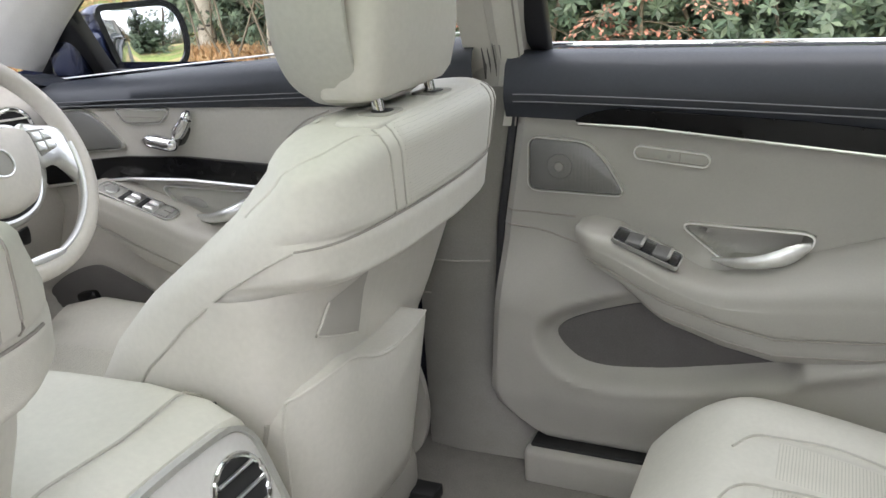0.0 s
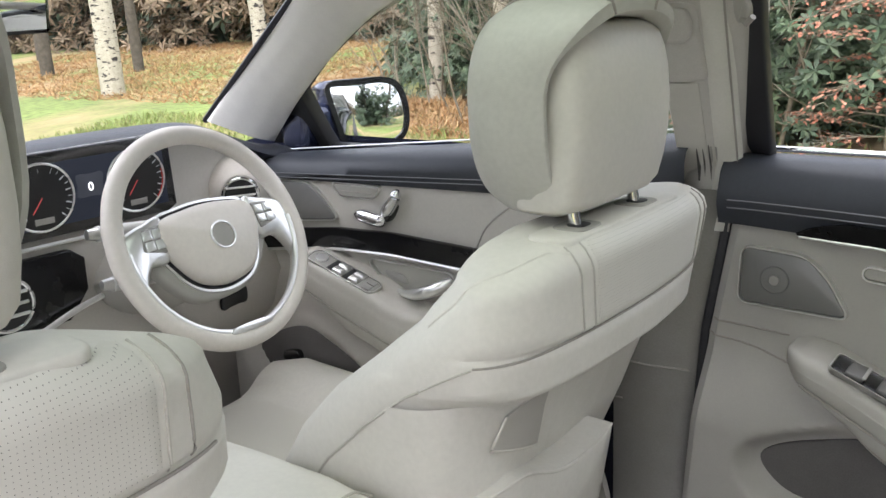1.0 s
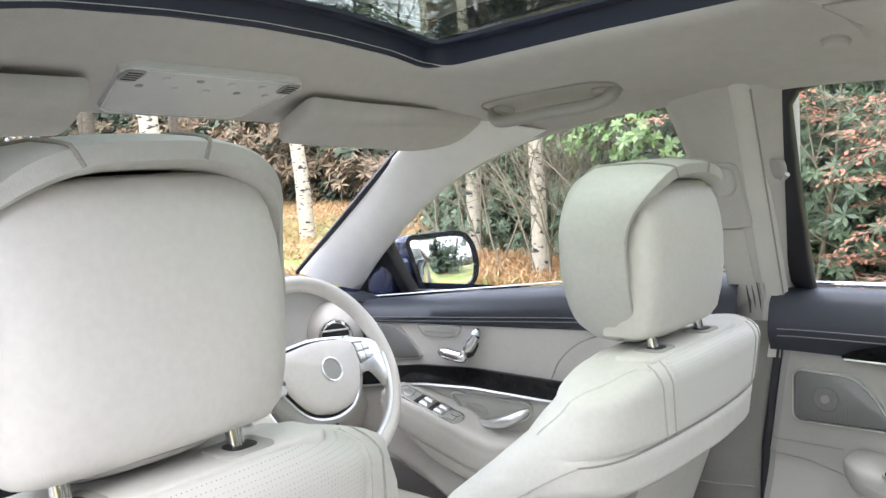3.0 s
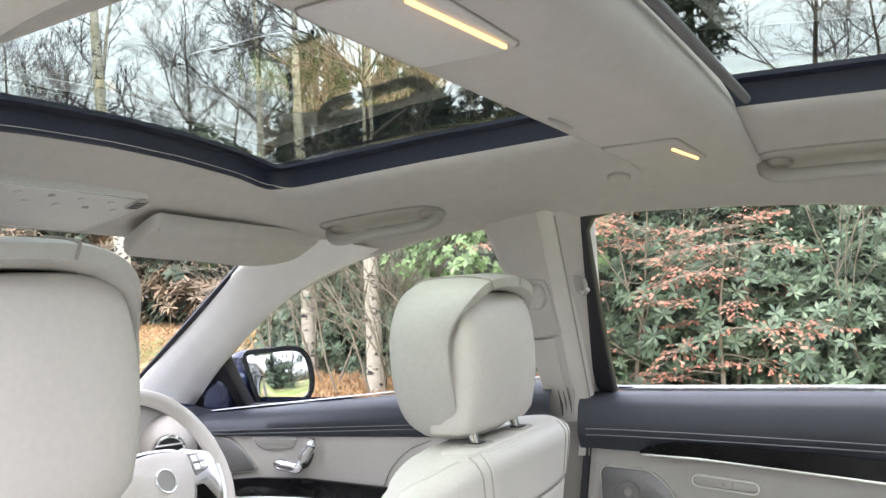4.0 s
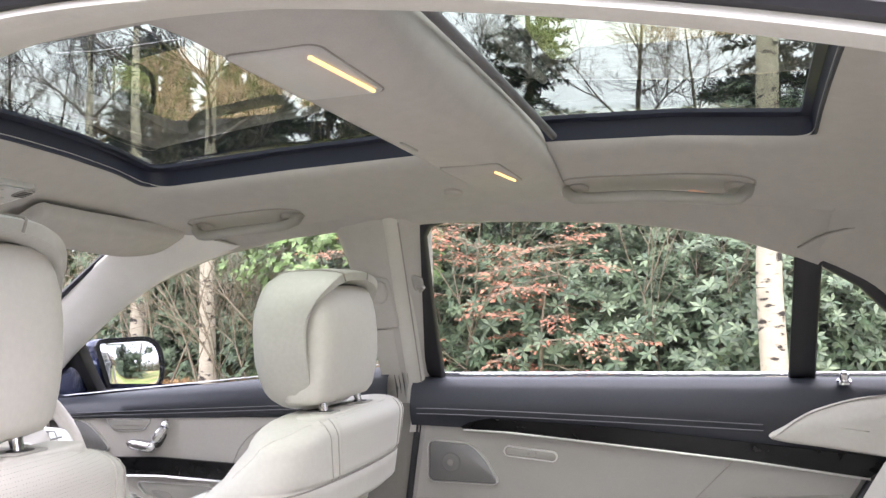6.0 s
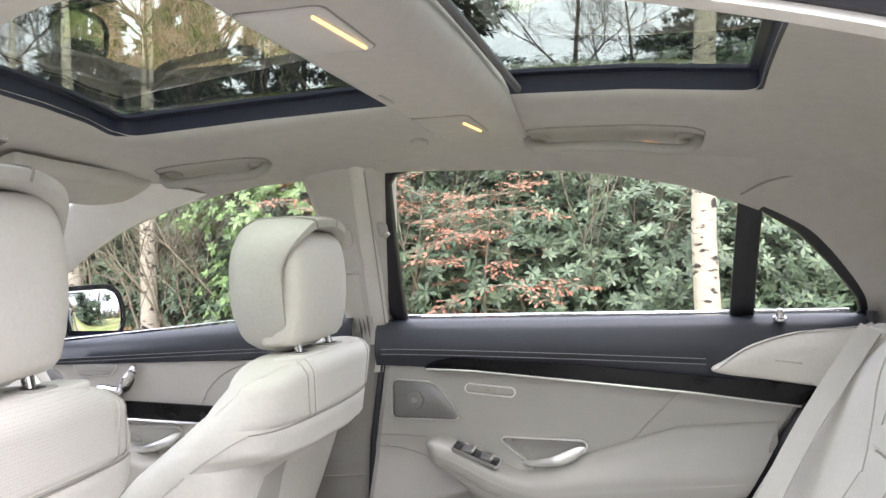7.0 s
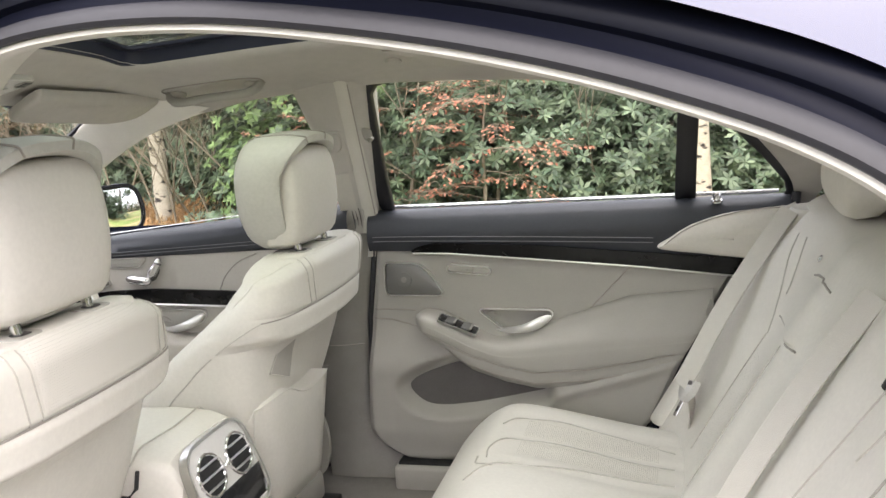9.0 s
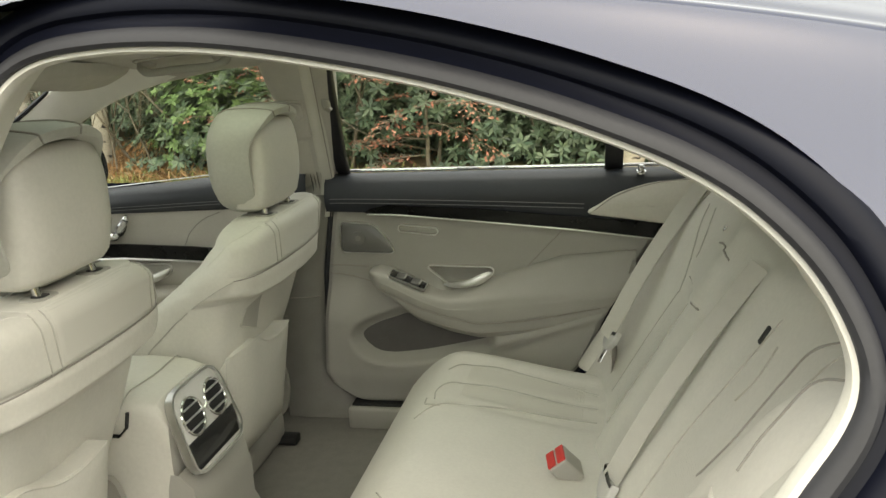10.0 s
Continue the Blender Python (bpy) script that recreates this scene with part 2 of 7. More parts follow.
def sheet(us, vs, fn, keep=None):
    """A grid surface."""
    bm = bmesh.new()
    rows = [[bm.verts.new(tuple(fn(u, v))) for v in vs] for u in us]
    for i in range(len(us) - 1):
        for j in range(len(vs) - 1):
            if keep is None or keep(0.5 * (us[i] + us[i + 1]), 0.5 * (vs[j] + vs[j + 1])):
                bm.faces.new((rows[i][j], rows[i + 1][j], rows[i + 1][j + 1], rows[i][j + 1]))
    loose = [v for v in bm.verts if not v.link_faces]
    bmesh.ops.delete(bm, geom=loose, context="VERTS")
    return bm


def block(x0, x1, y0, y1, z0, z1, bevel=0.004, segments=2):
    bm = bmesh.new()
    bmesh.ops.create_cube(bm, size=1.0)
    for v in bm.verts:
        v.co = Vector(((x0 + x1) / 2 + v.co.x * (x1 - x0), (y0 + y1) / 2 + v.co.y * (y1 - y0), (z0 + z1) / 2 + v.co.z * (z1 - z0)))
    if bevel:
        bmesh.ops.bevel(bm, geom=bm.edges[:], offset=bevel, segments=segments, affect="EDGES", profile=0.5)
    return bm


def moved(bm, m):
    bm.transform(m)
    return bm


def soft(poly, r, n=6):
    """A straight-edged outline with its corners rounded."""
    out = []
    for i, c in enumerate(poly):
        a, b = np.array(poly[i - 1], float), np.array(poly[(i + 1) % len(poly)], float)
        c = np.array(c, float)
        da, db = np.linalg.norm(a - c), np.linalg.norm(b - c)
        p, q = c + (a - c) * min(r, da * 0.48) / da, c + (b - c) * min(r, db * 0.48) / db
        for k in range(n + 1):
            f = k / n
            out.append(tuple(p * (1 - f) ** 2 + c * 2 * f * (1 - f) + q * f * f))
    return dense(out, 80)


def disc(center, axis, radius, depth, sides=28, bevel=0.0):
    """A short round bar with a bevelled front; axis points to its front."""
    c, a = Vector(center), Vector(axis).normalized()
    s = a.orthogonal().normalized()
    w = a.cross(s)
    rows = []
    for h, r in ((0, radius), (depth - bevel, radius), (depth, radius - bevel)):
        rows.append([c + a * h + (s * math.cos(k * 2 * math.pi / sides) + w * math.sin(k * 2 * math.pi / sides)) * r for k in range(sides)])
    return loft(rows)


def hoop(center, axis, radius, thick, sides=32, tube_sides=8):
    c, a = Vector(center), Vector(axis).normalized()
    s = a.orthogonal().normalized()
    w = a.cross(s)
    return tube([c + (s * math.cos(k * 2 * math.pi / sides) + w * math.sin(k * 2 * math.pi / sides)) * radius for k in range(sides)], thick, tube_sides, True)


def inside(poly, x, y):
    c = False
    for (x0, y0), (x1, y1) in zip(poly, poly[1:] + poly[:1]):
        if (y0 > y) != (y1 > y) and x < (x1 - x0) * (y - y0) / (y1 - y0) + x0:
            c = not c
    return c


def gap(poly, x, y):
    """The distance from a point to an outline, less than nothing inside it."""
    p, best = np.array([x, y]), 9.0
    for a, b in zip(poly, poly[1:] + poly[:1]):
        a, b = np.array(a), np.array(b)
        f = np.clip((p - a) @ (b - a) / ((b - a) @ (b - a) + 1e-12), 0, 1)
        best = min(best, float(np.linalg.norm(p - a - f * (b - a))))
    return -best if inside([tuple(q) for q in poly], x, y) else best


def rrect(u0, u1, v0, v1, r, n=6):
    """A rectangle with round corners."""
    out = []
    for cu, cv, a0 in ((u1 - r, v1 - r, 0), (u0 + r, v1 - r, 90), (u0 + r, v0 + r, 180), (u1 - r, v0 + r, 270)):
        out += [(cu + r * math.cos(radians(a0 + 90 * k / n)), cv + r * math.sin(radians(a0 + 90 * k / n))) for k in range(n + 1)]
    return dense(out, 60)


def dense(poly, n):
    """Points at even steps along a straight-edged outline."""
    out = []
    for a, b in zip(poly, poly[1:] + poly[:1]):
        k = max(1, int(n * math.dist(a, b)))
        out += [(a[0] + (b[0] - a[0]) * i / k, a[1] + (b[1] - a[1]) * i / k) for i in range(k)]
    return out


def span(a, b, n):
    return [a + (b - a) * i / (n - 1) for i in range(n)]


# ---- the car's shell ----
def glass_y(z):
    """Half the width of the side windows at a height."""
    return 0.775 - 0.6 * (z - 1.013)


TILT = 0.0436


def liner(x, y):
    """The height of the headlining."""
    return CROWN(max(min(x, 1.25), -0.8)) - COVE(min(abs(y), 0.62)) * (1 - 0.88 * step(-0.46, -0.63, x)) - TILT * y


CROWN = curve([(-0.80, 1.335), (-0.70, 1.351), (-0.60, 1.375), (-0.545, 1.396), (-0.51, 1.419), (-0.48, 1.430), (-0.20, 1.443), (0.06, 1.450), (0.26, 1.453), (0.45, 1.446), (0.63, 1.429), (0.75, 1.408), (0.90, 1.365), (1.10, 1.29), (1.25, 1.22)])
COVE = curve([(0.0, 0.0), (0.12, 0.002), (0.24, 0.008), (0.33, 0.019), (0.40, 0.040), (0.46, 0.060), (0.52, 0.075), (0.585, 0.088), (0.62, 0.094)])


FRONT_HOLE = soft([(-0.488, 0.350), (0.085, 0.350), (0.085, -0.350), (-0.488, -0.350), (-0.472, -0.15), (-0.468, 0.0), (-0.472, 0.15)], 0.05)
REAR_HOLE = soft([(0.210, 0.350), (0.642, 0.350), (0.642, -0.350), (0.210, -0.350)], 0.03)


def liner_skin():
    """Headlining with two roof openings whose edges turn up."""
    bm = bmesh.new()
    holes = [dense(FRONT_HOLE, 40), dense(REAR_HOLE, 40)]
    ctr = [(-0.18, 0.0), (0.447, 0.0)]
    edges = ((-0.70, 0.165), (0.165, 1.25))
    for h, c, (xa, xb) in zip(holes, ctr, edges):
        rows = []
        for up, grow in ((0.012, 0.002), (0.008, 0.0), (0.003, -0.006), (0.0, -0.016)):
            o = shrink(h, grow)
            rows.append([(q[0], q[1], liner(q[0], q[1]) + up) for q in o])
        last = shrink(h, -0.016)
        target = []
        for q in last:
            d = q - np.array(c)
            k = min([((xb if d[0] > 0 else xa) - c[0]) / d[0] if abs(d[0]) > 1e-6 else 9, (0.60 if d[1] > 0 else -0.535) / d[1] if abs(d[1]) > 1e-6 else 9])
            target.append(np.array(c) + d * k)
        for f in span(0, 1, 15)[1:]:
            rows.append([(*(q + (g - q) * f), liner(*(q + (g - q) * f))) for q, g in zip(last, target)])
        vs = [[bm.verts.new(tuple(map(float, v))) for v in r] for r in rows]
        n = len(vs[0])
        for a, b in zip(vs, vs[1:]):
            for i in range(n):
                bm.faces.new((a[i], a[(i + 1) % n], b[(i + 1) % n], b[i]))
    return bm


def build_ceiling():
    part_ = solo("ceiling", liner_skin(), HEADLINING, "grey-beige cloth headlining with two glass roof openings", "ceiling", kind="structure", sharp=60)
    return part_


def roof_z(x, y):
    """The painted roof's height."""
    a = abs(y)
    z = 1.505 - 0.087 * (a / 0.56) ** 3 - TILT * y
    z -= 0.16 * max(0.0, (x - 0.25)) ** 1.75 + 0.20 * max(0.0, -0.25 - x) ** 1.6
    return z


def build_roof_glass():
    for name, hole, label in (("roof_window_1", FRONT_HOLE, "smoked glass front roof panel with navy border"), ("roof_window_2", REAR_HOLE, "smoked glass rear roof panel with navy border")):
        o = dense(hole, 40)
        t = thing(name, label, "roof window", kind="structure")
        out = shrink(o, -0.03)

        def up(u, v, h):
            return (u, v, liner(u, min(max(v, -0.33), 0.33)) + 0.046 + h)

        g = loft([[up(*q, 0.0) for q in out], [up(*q, 0.004) for q in out]])
        part("pane", g, DARK_GLASS, t)
        ins = shrink(o, 0.016)
        rows = [[up(*q, -0.004) for q in out], [up(*q, -0.040) for q in out], [up(*q, -0.040) for q in shrink(o, 0.001)], [up(*q, -0.012) for q in shrink(o, 0.004)], [up(*q, -0.008) for q in ins], [up(*q, -0.002) for q in ins]]
        part("frame", loft(rows, cap=False), mat("navy glass border", (0.010, 0.012, 0.028), 0.5, grain=0.05, scale=100), t)
    # blind cassette along the rear panel's front edge
    solo("roller_blind", tube(spline([(0.266, -0.34, 1.462), (0.264, 0, 1.452), (0.266, 0.34, 1.432)], 12), 0.006, 10), mat("grey blind cloth", (0.14, 0.14, 0.145), 0.8, grain=0.08, scale=300), "grey roller blind wound up beside the rear roof glass", "blind")


def door_hole(side):
    """The outline of a rear door opening in x and z."""
    return [(-0.135, 1.0), (-0.115, 1.10), (-0.085, 1.25), (-0.06, 1.33), (-0.02, 1.368), (0.06, 1.380), (0.155, 1.379), (0.25, 1.369), (0.358, 1.350), (0.45, 1.330), (0.542, 1.305), (0.62, 1.279), (0.70, 1.247), (0.76, 1.212), (0.81, 1.165), (0.838, 1.118), (0.846, 1.08), (0.832, 1.045), (0.79, 0.995), (0.74, 0.93), (0.66, 0.80), (0.57, 0.66), (0.50, 0.55), (0.44, 0.46), (0.36, 0.41), (0.25, 0.39), (0.10, 0.38), (-0.08, 0.385), (-0.145, 0.41), (-0.175, 0.47), (-0.165, 0.62), (-0.15, 0.82)]


def side_y(z):
    return glass_y(z) if z > 0.98 else 0.795 - 0.05 * (0.98 - z)


def build_near_side():
    """The left side: the frame of the open rear door, seals, painted roof edge."""
    hole = spline(door_hole(-1), 160, True)

    def at(u, v, out):
        top = roof_z(u, -0.5) - 0.002
        if v > top:
            return (u, -side_y(top) - out + 0.8 * (v - top), top + 0.34 * (v - top) + 0.3 * out)
        return (u, -side_y(v) - out, v)

    def sweep(steps):
        rows = []
        for grow, out in steps:
            o = shrink(hole, -grow)
            rows.append([at(q[0], q[1], out) for q in o])
        return loft(rows, cap=False)

    f = thing("door_frame_1", "cream-edged opening of the open rear door", "door frame", kind="structure")
    part("edge_trim", sweep([(0.03, -0.10), (0.02, -0.07), (0.012, -0.040), (0.003, -0.03), (-0.002, -0.012), (0.001, 0.0), (0.007, 0.002)]), EDGE, f, "cream edge trim")
    part("seal", sweep([(0.006, 0.0), (0.007, 0.008), (0.012, 0.014), (0.019, 0.015), (0.025, 0.011), (0.028, 0.002)]), RUBBER, f, "grey rubber seal")
    part("gutter", sweep([(0.026, 0.0), (0.032, -0.006), (0.042, -0.006), (0.047, 0.004), (0.054, 0.009), (0.065, 0.010), (0.073, 0.007), (0.078, 0.002), (0.079, -0.02)]), FLANGE, f, "black gutter")
    # painted side round the opening
    def section(x):
        e, top = roof_z(x, -0.50), 0.985
        return spline([(0.50, e), (0.55, e - 0.017), (0.590, e - 0.045), (0.67, e - 0.17 * (e - top) / 0.45 - 0.05), (0.79, 1.02), (0.86, 0.96), (0.90, 0.90), (0.915, 0.80), (0.90, 0.60), (0.87, 0.40), (0.84, 0.25)], 80)

    def skin(x, s):
        p = section(x)
        u = min(max(s, 0.0), 1.0) * 78.999
        k = int(u)
        q = p[k] + (p[k + 1] - p[k]) * (u - k)
        return (x, -q[0], q[1])

    inner = []
    for q in shrink(hole, -0.074):
        p = section(q[0])
        inner.append(np.array([q[0], float(np.interp(-q[1], [-a[1] for a in p], span(0, 1, 80)))]))
    c = np.array([0.35, 0.45])
    rows = []
    for f in span(0, 1, 22):
        r = []
        for q in inner:
            d = q - c
            k = min(((1.75 if d[0] > 0 else -1.15) - c[0]) / d[0] if abs(d[0]) > 1e-6 else 99, ((1.0 if d[1] > 0 else 0.0) - c[1]) / d[1] if abs(d[1]) > 1e-6 else 99)
            e = q + (c + d * max(k, 1.0) - q) * f ** 1.4
            r.append(skin(*e))
        rows.append(r)
    shell = loft(rows, cap=False)
    front_window = [tuple(q) for q in dense(WIN_F, 40)]
    cut = [f for f in shell.faces if inside(front_window, f.calc_center_median().x, f.calc_center_median().z)]
    bmesh.ops.delete(shell, geom=cut, context="FACES")
    solo("body_side_panel", shell, PAINT, "dark blue painted car side round the open door", "car body", kind="structure")


def build_roof_skin():
    xs, ys = span(-0.9, 1.45, 70), [s * 0.515 * f for s, f in [(-1, k / 20) for k in range(20, 0, -1)] + [(1, k / 20) for k in range(0, 21)]]
    fh, rh = [tuple(q) for q in shrink(FRONT_HOLE, -0.02)], [tuple(q) for q in shrink(REAR_HOLE, -0.02)]

    def fn(x, y):
        return (x, y, roof_z(x, y))

    def keep(x, y):
        return not inside(fh, x, y) and not inside(rh, x, y)

    solo("roof_panel", sheet(xs, ys, fn, keep), PAINT, "dark blue painted car roof, glossy, reflecting the sky", "car roof", kind="structure")


from mathutils import bvhtree
# ---- front seats ----
SHIFT = 0.014
BENCH_SEAM = mat("soft leather crease", (0.47, 0.45, 0.405), 0.7, grain=0.1, scale=500)


def seat_slice(z, grow=0.0):
    """A level cut through the backrest, seat centre at y 0: loop from the back's middle round both sides."""
    xb = BACK_X(z) + grow
    xc = FACE_X(z)
    xf = WING_X(z) - grow
    w = HALF_W(z) + grow
    near = step(0.78, 0.82, z) * (1 - step(0.885, 0.92, z))
    x8, x9, xs = (BACK_X(z - lift * near) + grow for lift in (0.005, 0.017, 0.030))
    half = [(0.0, xb), (0.45 * w, xb - 0.004), (0.80 * w, x8 - 0.018), (0.97 * w, x9 - 0.050), (w, 0.5 * (xs + xf) - 0.01), (0.96 * w, xf + 0.03), (0.84 * w, xf), (0.68 * w, xf + 0.012), (0.52 * w, xc - 0.002), (0.0, xc)]
    pts = [(x, y + SHIFT) for y, x in half] + [(x, SHIFT - y) for y, x in half[-2:0:-1]]
    return spline(pts, 72, True)


BACK_X = curve([(0.40, -0.335), (0.50, -0.295), (0.60, -0.250), (0.70, -0.208), (0.80, -0.172), (0.826, -0.164), (0.834, -0.152), (0.838, -0.130), (0.843, -0.114), (0.850, -0.107), (0.888, -0.101), (0.894, -0.104), (0.897, -0.104), (0.903, -0.098), (0.92, -0.096), (0.98, -0.088), (1.02, -0.092)])
FACE_X = curve([(0.40, -0.47), (0.55, -0.41), (0.70, -0.335), (0.85, -0.26), (0.95, -0.215), (1.02, -0.185)])
WING_X = curve([(0.40, -0.62), (0.55, -0.56), (0.665, -0.49), (0.749, -0.43), (0.814, -0.365), (0.875, -0.285), (0.919, -0.232), (0.96, -0.205), (0.994, -0.185), (1.02, -0.175)])
HALF_W = curve([(0.40, 0.225), (0.55, 0.232), (0.70, 0.240), (0.84, 0.252), (0.92, 0.253), (0.97, 0.245), (1.02, 0.230)])


seam_x = curve([(0.40, -0.52), (0.55, -0.46), (0.68, -0.400), (0.739, -0.356), (0.80, -0.292), (0.848, -0.227), (0.868, -0.192)])


def shell_row(z, grow):
    """The back part of a level cut, from seam to seam."""
    loop = spline([tuple(q) for q in seat_slice(z, grow)], 288, True)
    lim = max(seam_x(z), WING_X(z) + 0.045)
    end = next(k for k in range(1, 144) if loop[k][0] < lim)
    f = end - 1 + (loop[end - 1][0] - lim) / (loop[end - 1][0] - loop[end][0])
    pts = []
    for u in span(0, f, 21):
        k = int(u)
        pts.append(loop[k] + (loop[k + 1] - loop[k]) * (u - k))
    return [(q[0], 2 * SHIFT - q[1], z) for q in pts[::-1]] + [(q[0], q[1], z) for q in pts[1:]]


def rounded_top(z0, z1, n, grow=0.0, dome=0.03):
    levels = sorted(span(z0, z1 - dome, n) + [0.826, 0.830, 0.834, 0.836, 0.838, 0.8405, 0.843, 0.846, 0.850, 0.853, 0.856, 0.859, 0.862, 0.865, 0.868, 0.872, 0.876, 0.888, 0.891, 0.894, 0.897, 0.900, 0.903])
    loops = [[(q[0], q[1], z) for q in seat_slice(z, grow)] for z in levels]
    base = seat_slice(z1 - dome, grow)
    c = np.mean(np.array(base), 0)
    for a in (20, 40, 58, 72, 82):
        f, h = math.cos(radians(a)), math.sin(radians(a))
        loops.append([(*(c + (q - c) * (1 - (1 - f) * 0.35)), z1 - dome + dome * h) for q in base])
    loops.append([(*(c + (q - c) * 0.45), z1) for q in base])
    return loft(loops)


def pocket_at(u, v, h):
    """A place on the map pocket: rooted in the backrest, its face upright."""
    base = BACK_X(v) - 0.020 - 0.9 * max(0.0, abs(u) - 0.08) ** 2
    face = -0.164 + 0.16 * (v - 0.70) - (5.0 if u < -0.05 else 1.8) * max(0.0, abs(u + 0.05) - 0.09) ** 2
    return (base + (face - base) * h / 0.052, u, v)


def build_front_seat(out):
    """A front seat; out is the y direction of its door side."""
    t = thing("front_seat", "cream leather front car seat with chrome-posted headrest", "car seat", "front seats", at=(0, 0, 0.30))

    def sub(name, bm, m, label="", parent=None):
        bm.transform(Matrix.Translation((0, 0, -0.30)))
        return part(name, bm, m, parent or t, label)

    back = rounded_top(0.42, 1.000, 44, 0.004)
    for v in back.verts:
        inner = -out * v.co.y
        v.co.z -= 0.016 * step(0.10, 0.25, inner) * step(0.93, 0.99, v.co.z)
        v.co.y += out * 0.016 * step(0.88, 0.97, v.co.z) * step(0.05, 0.20, abs(v.co.y))
    tree = bvhtree.BVHTree.FromBMesh(back)

    def on_back(y, z, off):
        """The place on the backrest's rear face at a width and a height, a little proud of it."""
        z -= 0.016 * step(0.10, 0.25, -out * y) * step(0.93, 0.99, z)
        for k in range(60):
            hit = tree.ray_cast(Vector((0.3, y, z - 0.001 * k)), Vector((-1, 0, 0)))[0]
            if hit is not None and hit.x > -0.20:
                return (hit.x + off, y, hit.z + off * 0.4)
        return (seat_x_back(y, z) + off, y, z)

    sub("backrest", back, CREAM)

    def on_side(x, z, off=0.0008):
        """The place on the backrest's inboard side."""
        hit = tree.ray_cast(Vector((x, -0.6, z)), Vector((0, 1, 0)))[0]
        return (x, (hit.y if hit is not None else -0.24) - off, z)

    # back shell, a little behind the leather
    zs = span(0.42, 0.838, 36)
    rows = []
    for z in zs:
        r = shell_row(z, 0.010)
        dip = 0.008 * step(0.46, 0.62, z) * (1 - step(0.79, 0.83, z))
        full = 0.030 * step(0.84, 0.68, z) * step(0.42, 0.52, z)
        rows.append([(q[0] - dip * math.exp(-(((q[1] - 0.02) / 0.13) ** 4)) - 0.010 * step(0.830, 0.838, z) + full * step(0.0, 0.20, SHIFT - q[1]) * step(-0.36, -0.24, q[0]), q[1], z) for q in r])
    shell = loft(rows, closed=False)
    shell_tree = bvhtree.BVHTree.FromBMesh(shell)

    def on_shell(y, z, off):
        hit = shell_tree.ray_cast(Vector((0.3, y, z)), Vector((-1, 0, 0)))[0]
        return ((hit.x if hit is not None else seat_x_back(y, z)) + off, y, z)

    sub("back_shell", shell, CREAM, "moulded cream seat shell")
    sub("shell_edge", tube([r[0] for r in rows[:-1]] + [on_side(x, z) for x, z in ((-0.236, 0.842), (-0.222, 0.852), (-0.206, 0.861))], 0.0018, 6), BENCH_SEAM)
    sub("shell_edge", tube([r[-1] for r in rows], 0.0018, 6), BENCH_SEAM)
    # the collar's tip on the inboard side
    sub("collar_seam", tube([on_side(x, z) for x, z in spline([(-0.205, 0.862), (-0.180, 0.877), (-0.158, 0.889), (-0.146, 0.8945)], 16)], 0.0012, 5), BENCH_SEAM)
    # map pocket
    o = soft([(-0.195, 0.455), (-0.222, 0.690), (-0.205, 0.722), (-0.13, 0.733), (-0.05, 0.700), (0.01, 0.690), (0.098, 0.698), (0.112, 0.688), (0.095, 0.45)], 0.025)
    sub("map_pocket", plate(o, pocket_at, 0.052, 0.004, 0.006), CREAM, "rigid cream map pocket")
    sub("pocket_rim", tube([pocket_at(u, v, 0.0525) for u, v in spline([(-0.200, 0.50), (-0.217, 0.69), (-0.202, 0.718), (-0.13, 0.729), (-0.05, 0.697), (0.01, 0.687), (0.098, 0.695)], 40)], 0.0022, 6), CREAM, "rolled pocket rim")
    # darker tube draws the shade in the slit at the pocket's left edge
    sub("pocket_gap_shade", tube([on_shell(u, v, 0.0005) for u, v in spline([(-0.198, 0.50), (-0.2225, 0.685)], 24)], 0.0030, 6), BENCH_SEAM, "dark line for the shaded slit beside the pocket")
    if out > 0:
        o = [(-0.172, 0.775), (-0.055, 0.728), (-0.068, 0.818), (-0.150, 0.808)]
        quad = [Vector(q) for q in o]

        def net(f, g):
            q = quad[0].lerp(quad[1], f).lerp(quad[3].lerp(quad[2], f), g)
            return on_shell(q.x, q.y, 0.0018)

        sub("net_panel", sheet(span(0, 1, 24), span(0, 1, 16), net), NET, "fine grey net panel")
        sub("net_edge", tube([on_shell(u, v, 0.003) for u, v in [quad[3].lerp(quad[0], f) for f in span(0, 1, 8)] + [quad[0].lerp(quad[1], f) for f in span(0.05, 1, 14)]], 0.0016, 5), CREAM)
    # sewn lines over the top
    for y in (0.186, 0.208):
        sub("seam", tube([on_back(y, z, 0.0005) for z in span(0.900, 0.995, 16)], 0.0014, 6), SEAM if y > 0.2 else BENCH_SEAM)
    for y in (-0.120, -0.099):
        sub("seam", tube([on_back(y + 0.25 * max(0.0, 0.985 - z), z, 0.0003) for z in span(0.899, 0.996, 18)], 0.0012, 6), BENCH_SEAM)
    sub("piping", tube([on_back(-0.121, 0.991, 0.0004)] + [tuple(q) for q in (tree.ray_cast(Vector((x, y, 1.2)), Vector((0, 0, -1)))[0] for x, y in spline([(-0.118, -0.140), (-0.140, -0.185), (-0.170, -0.214), (-0.205, -0.222)], 14)) if q is not None], 0.0016, 6), CREAM, "sewn piping")
    sub("cross_seam", tube([on_back(y, 0.8955, 0.0006) for y in span(-0.232, 0.235, 44)], 0.0014, 6), SEAM)
    sub("top_panel", plate(rrect(-0.158, -0.104, -0.120, 0.150, 0.014), lambda u, v, h: (u, v, 0.993 + h), 0.0085, 0.003), CREAM)
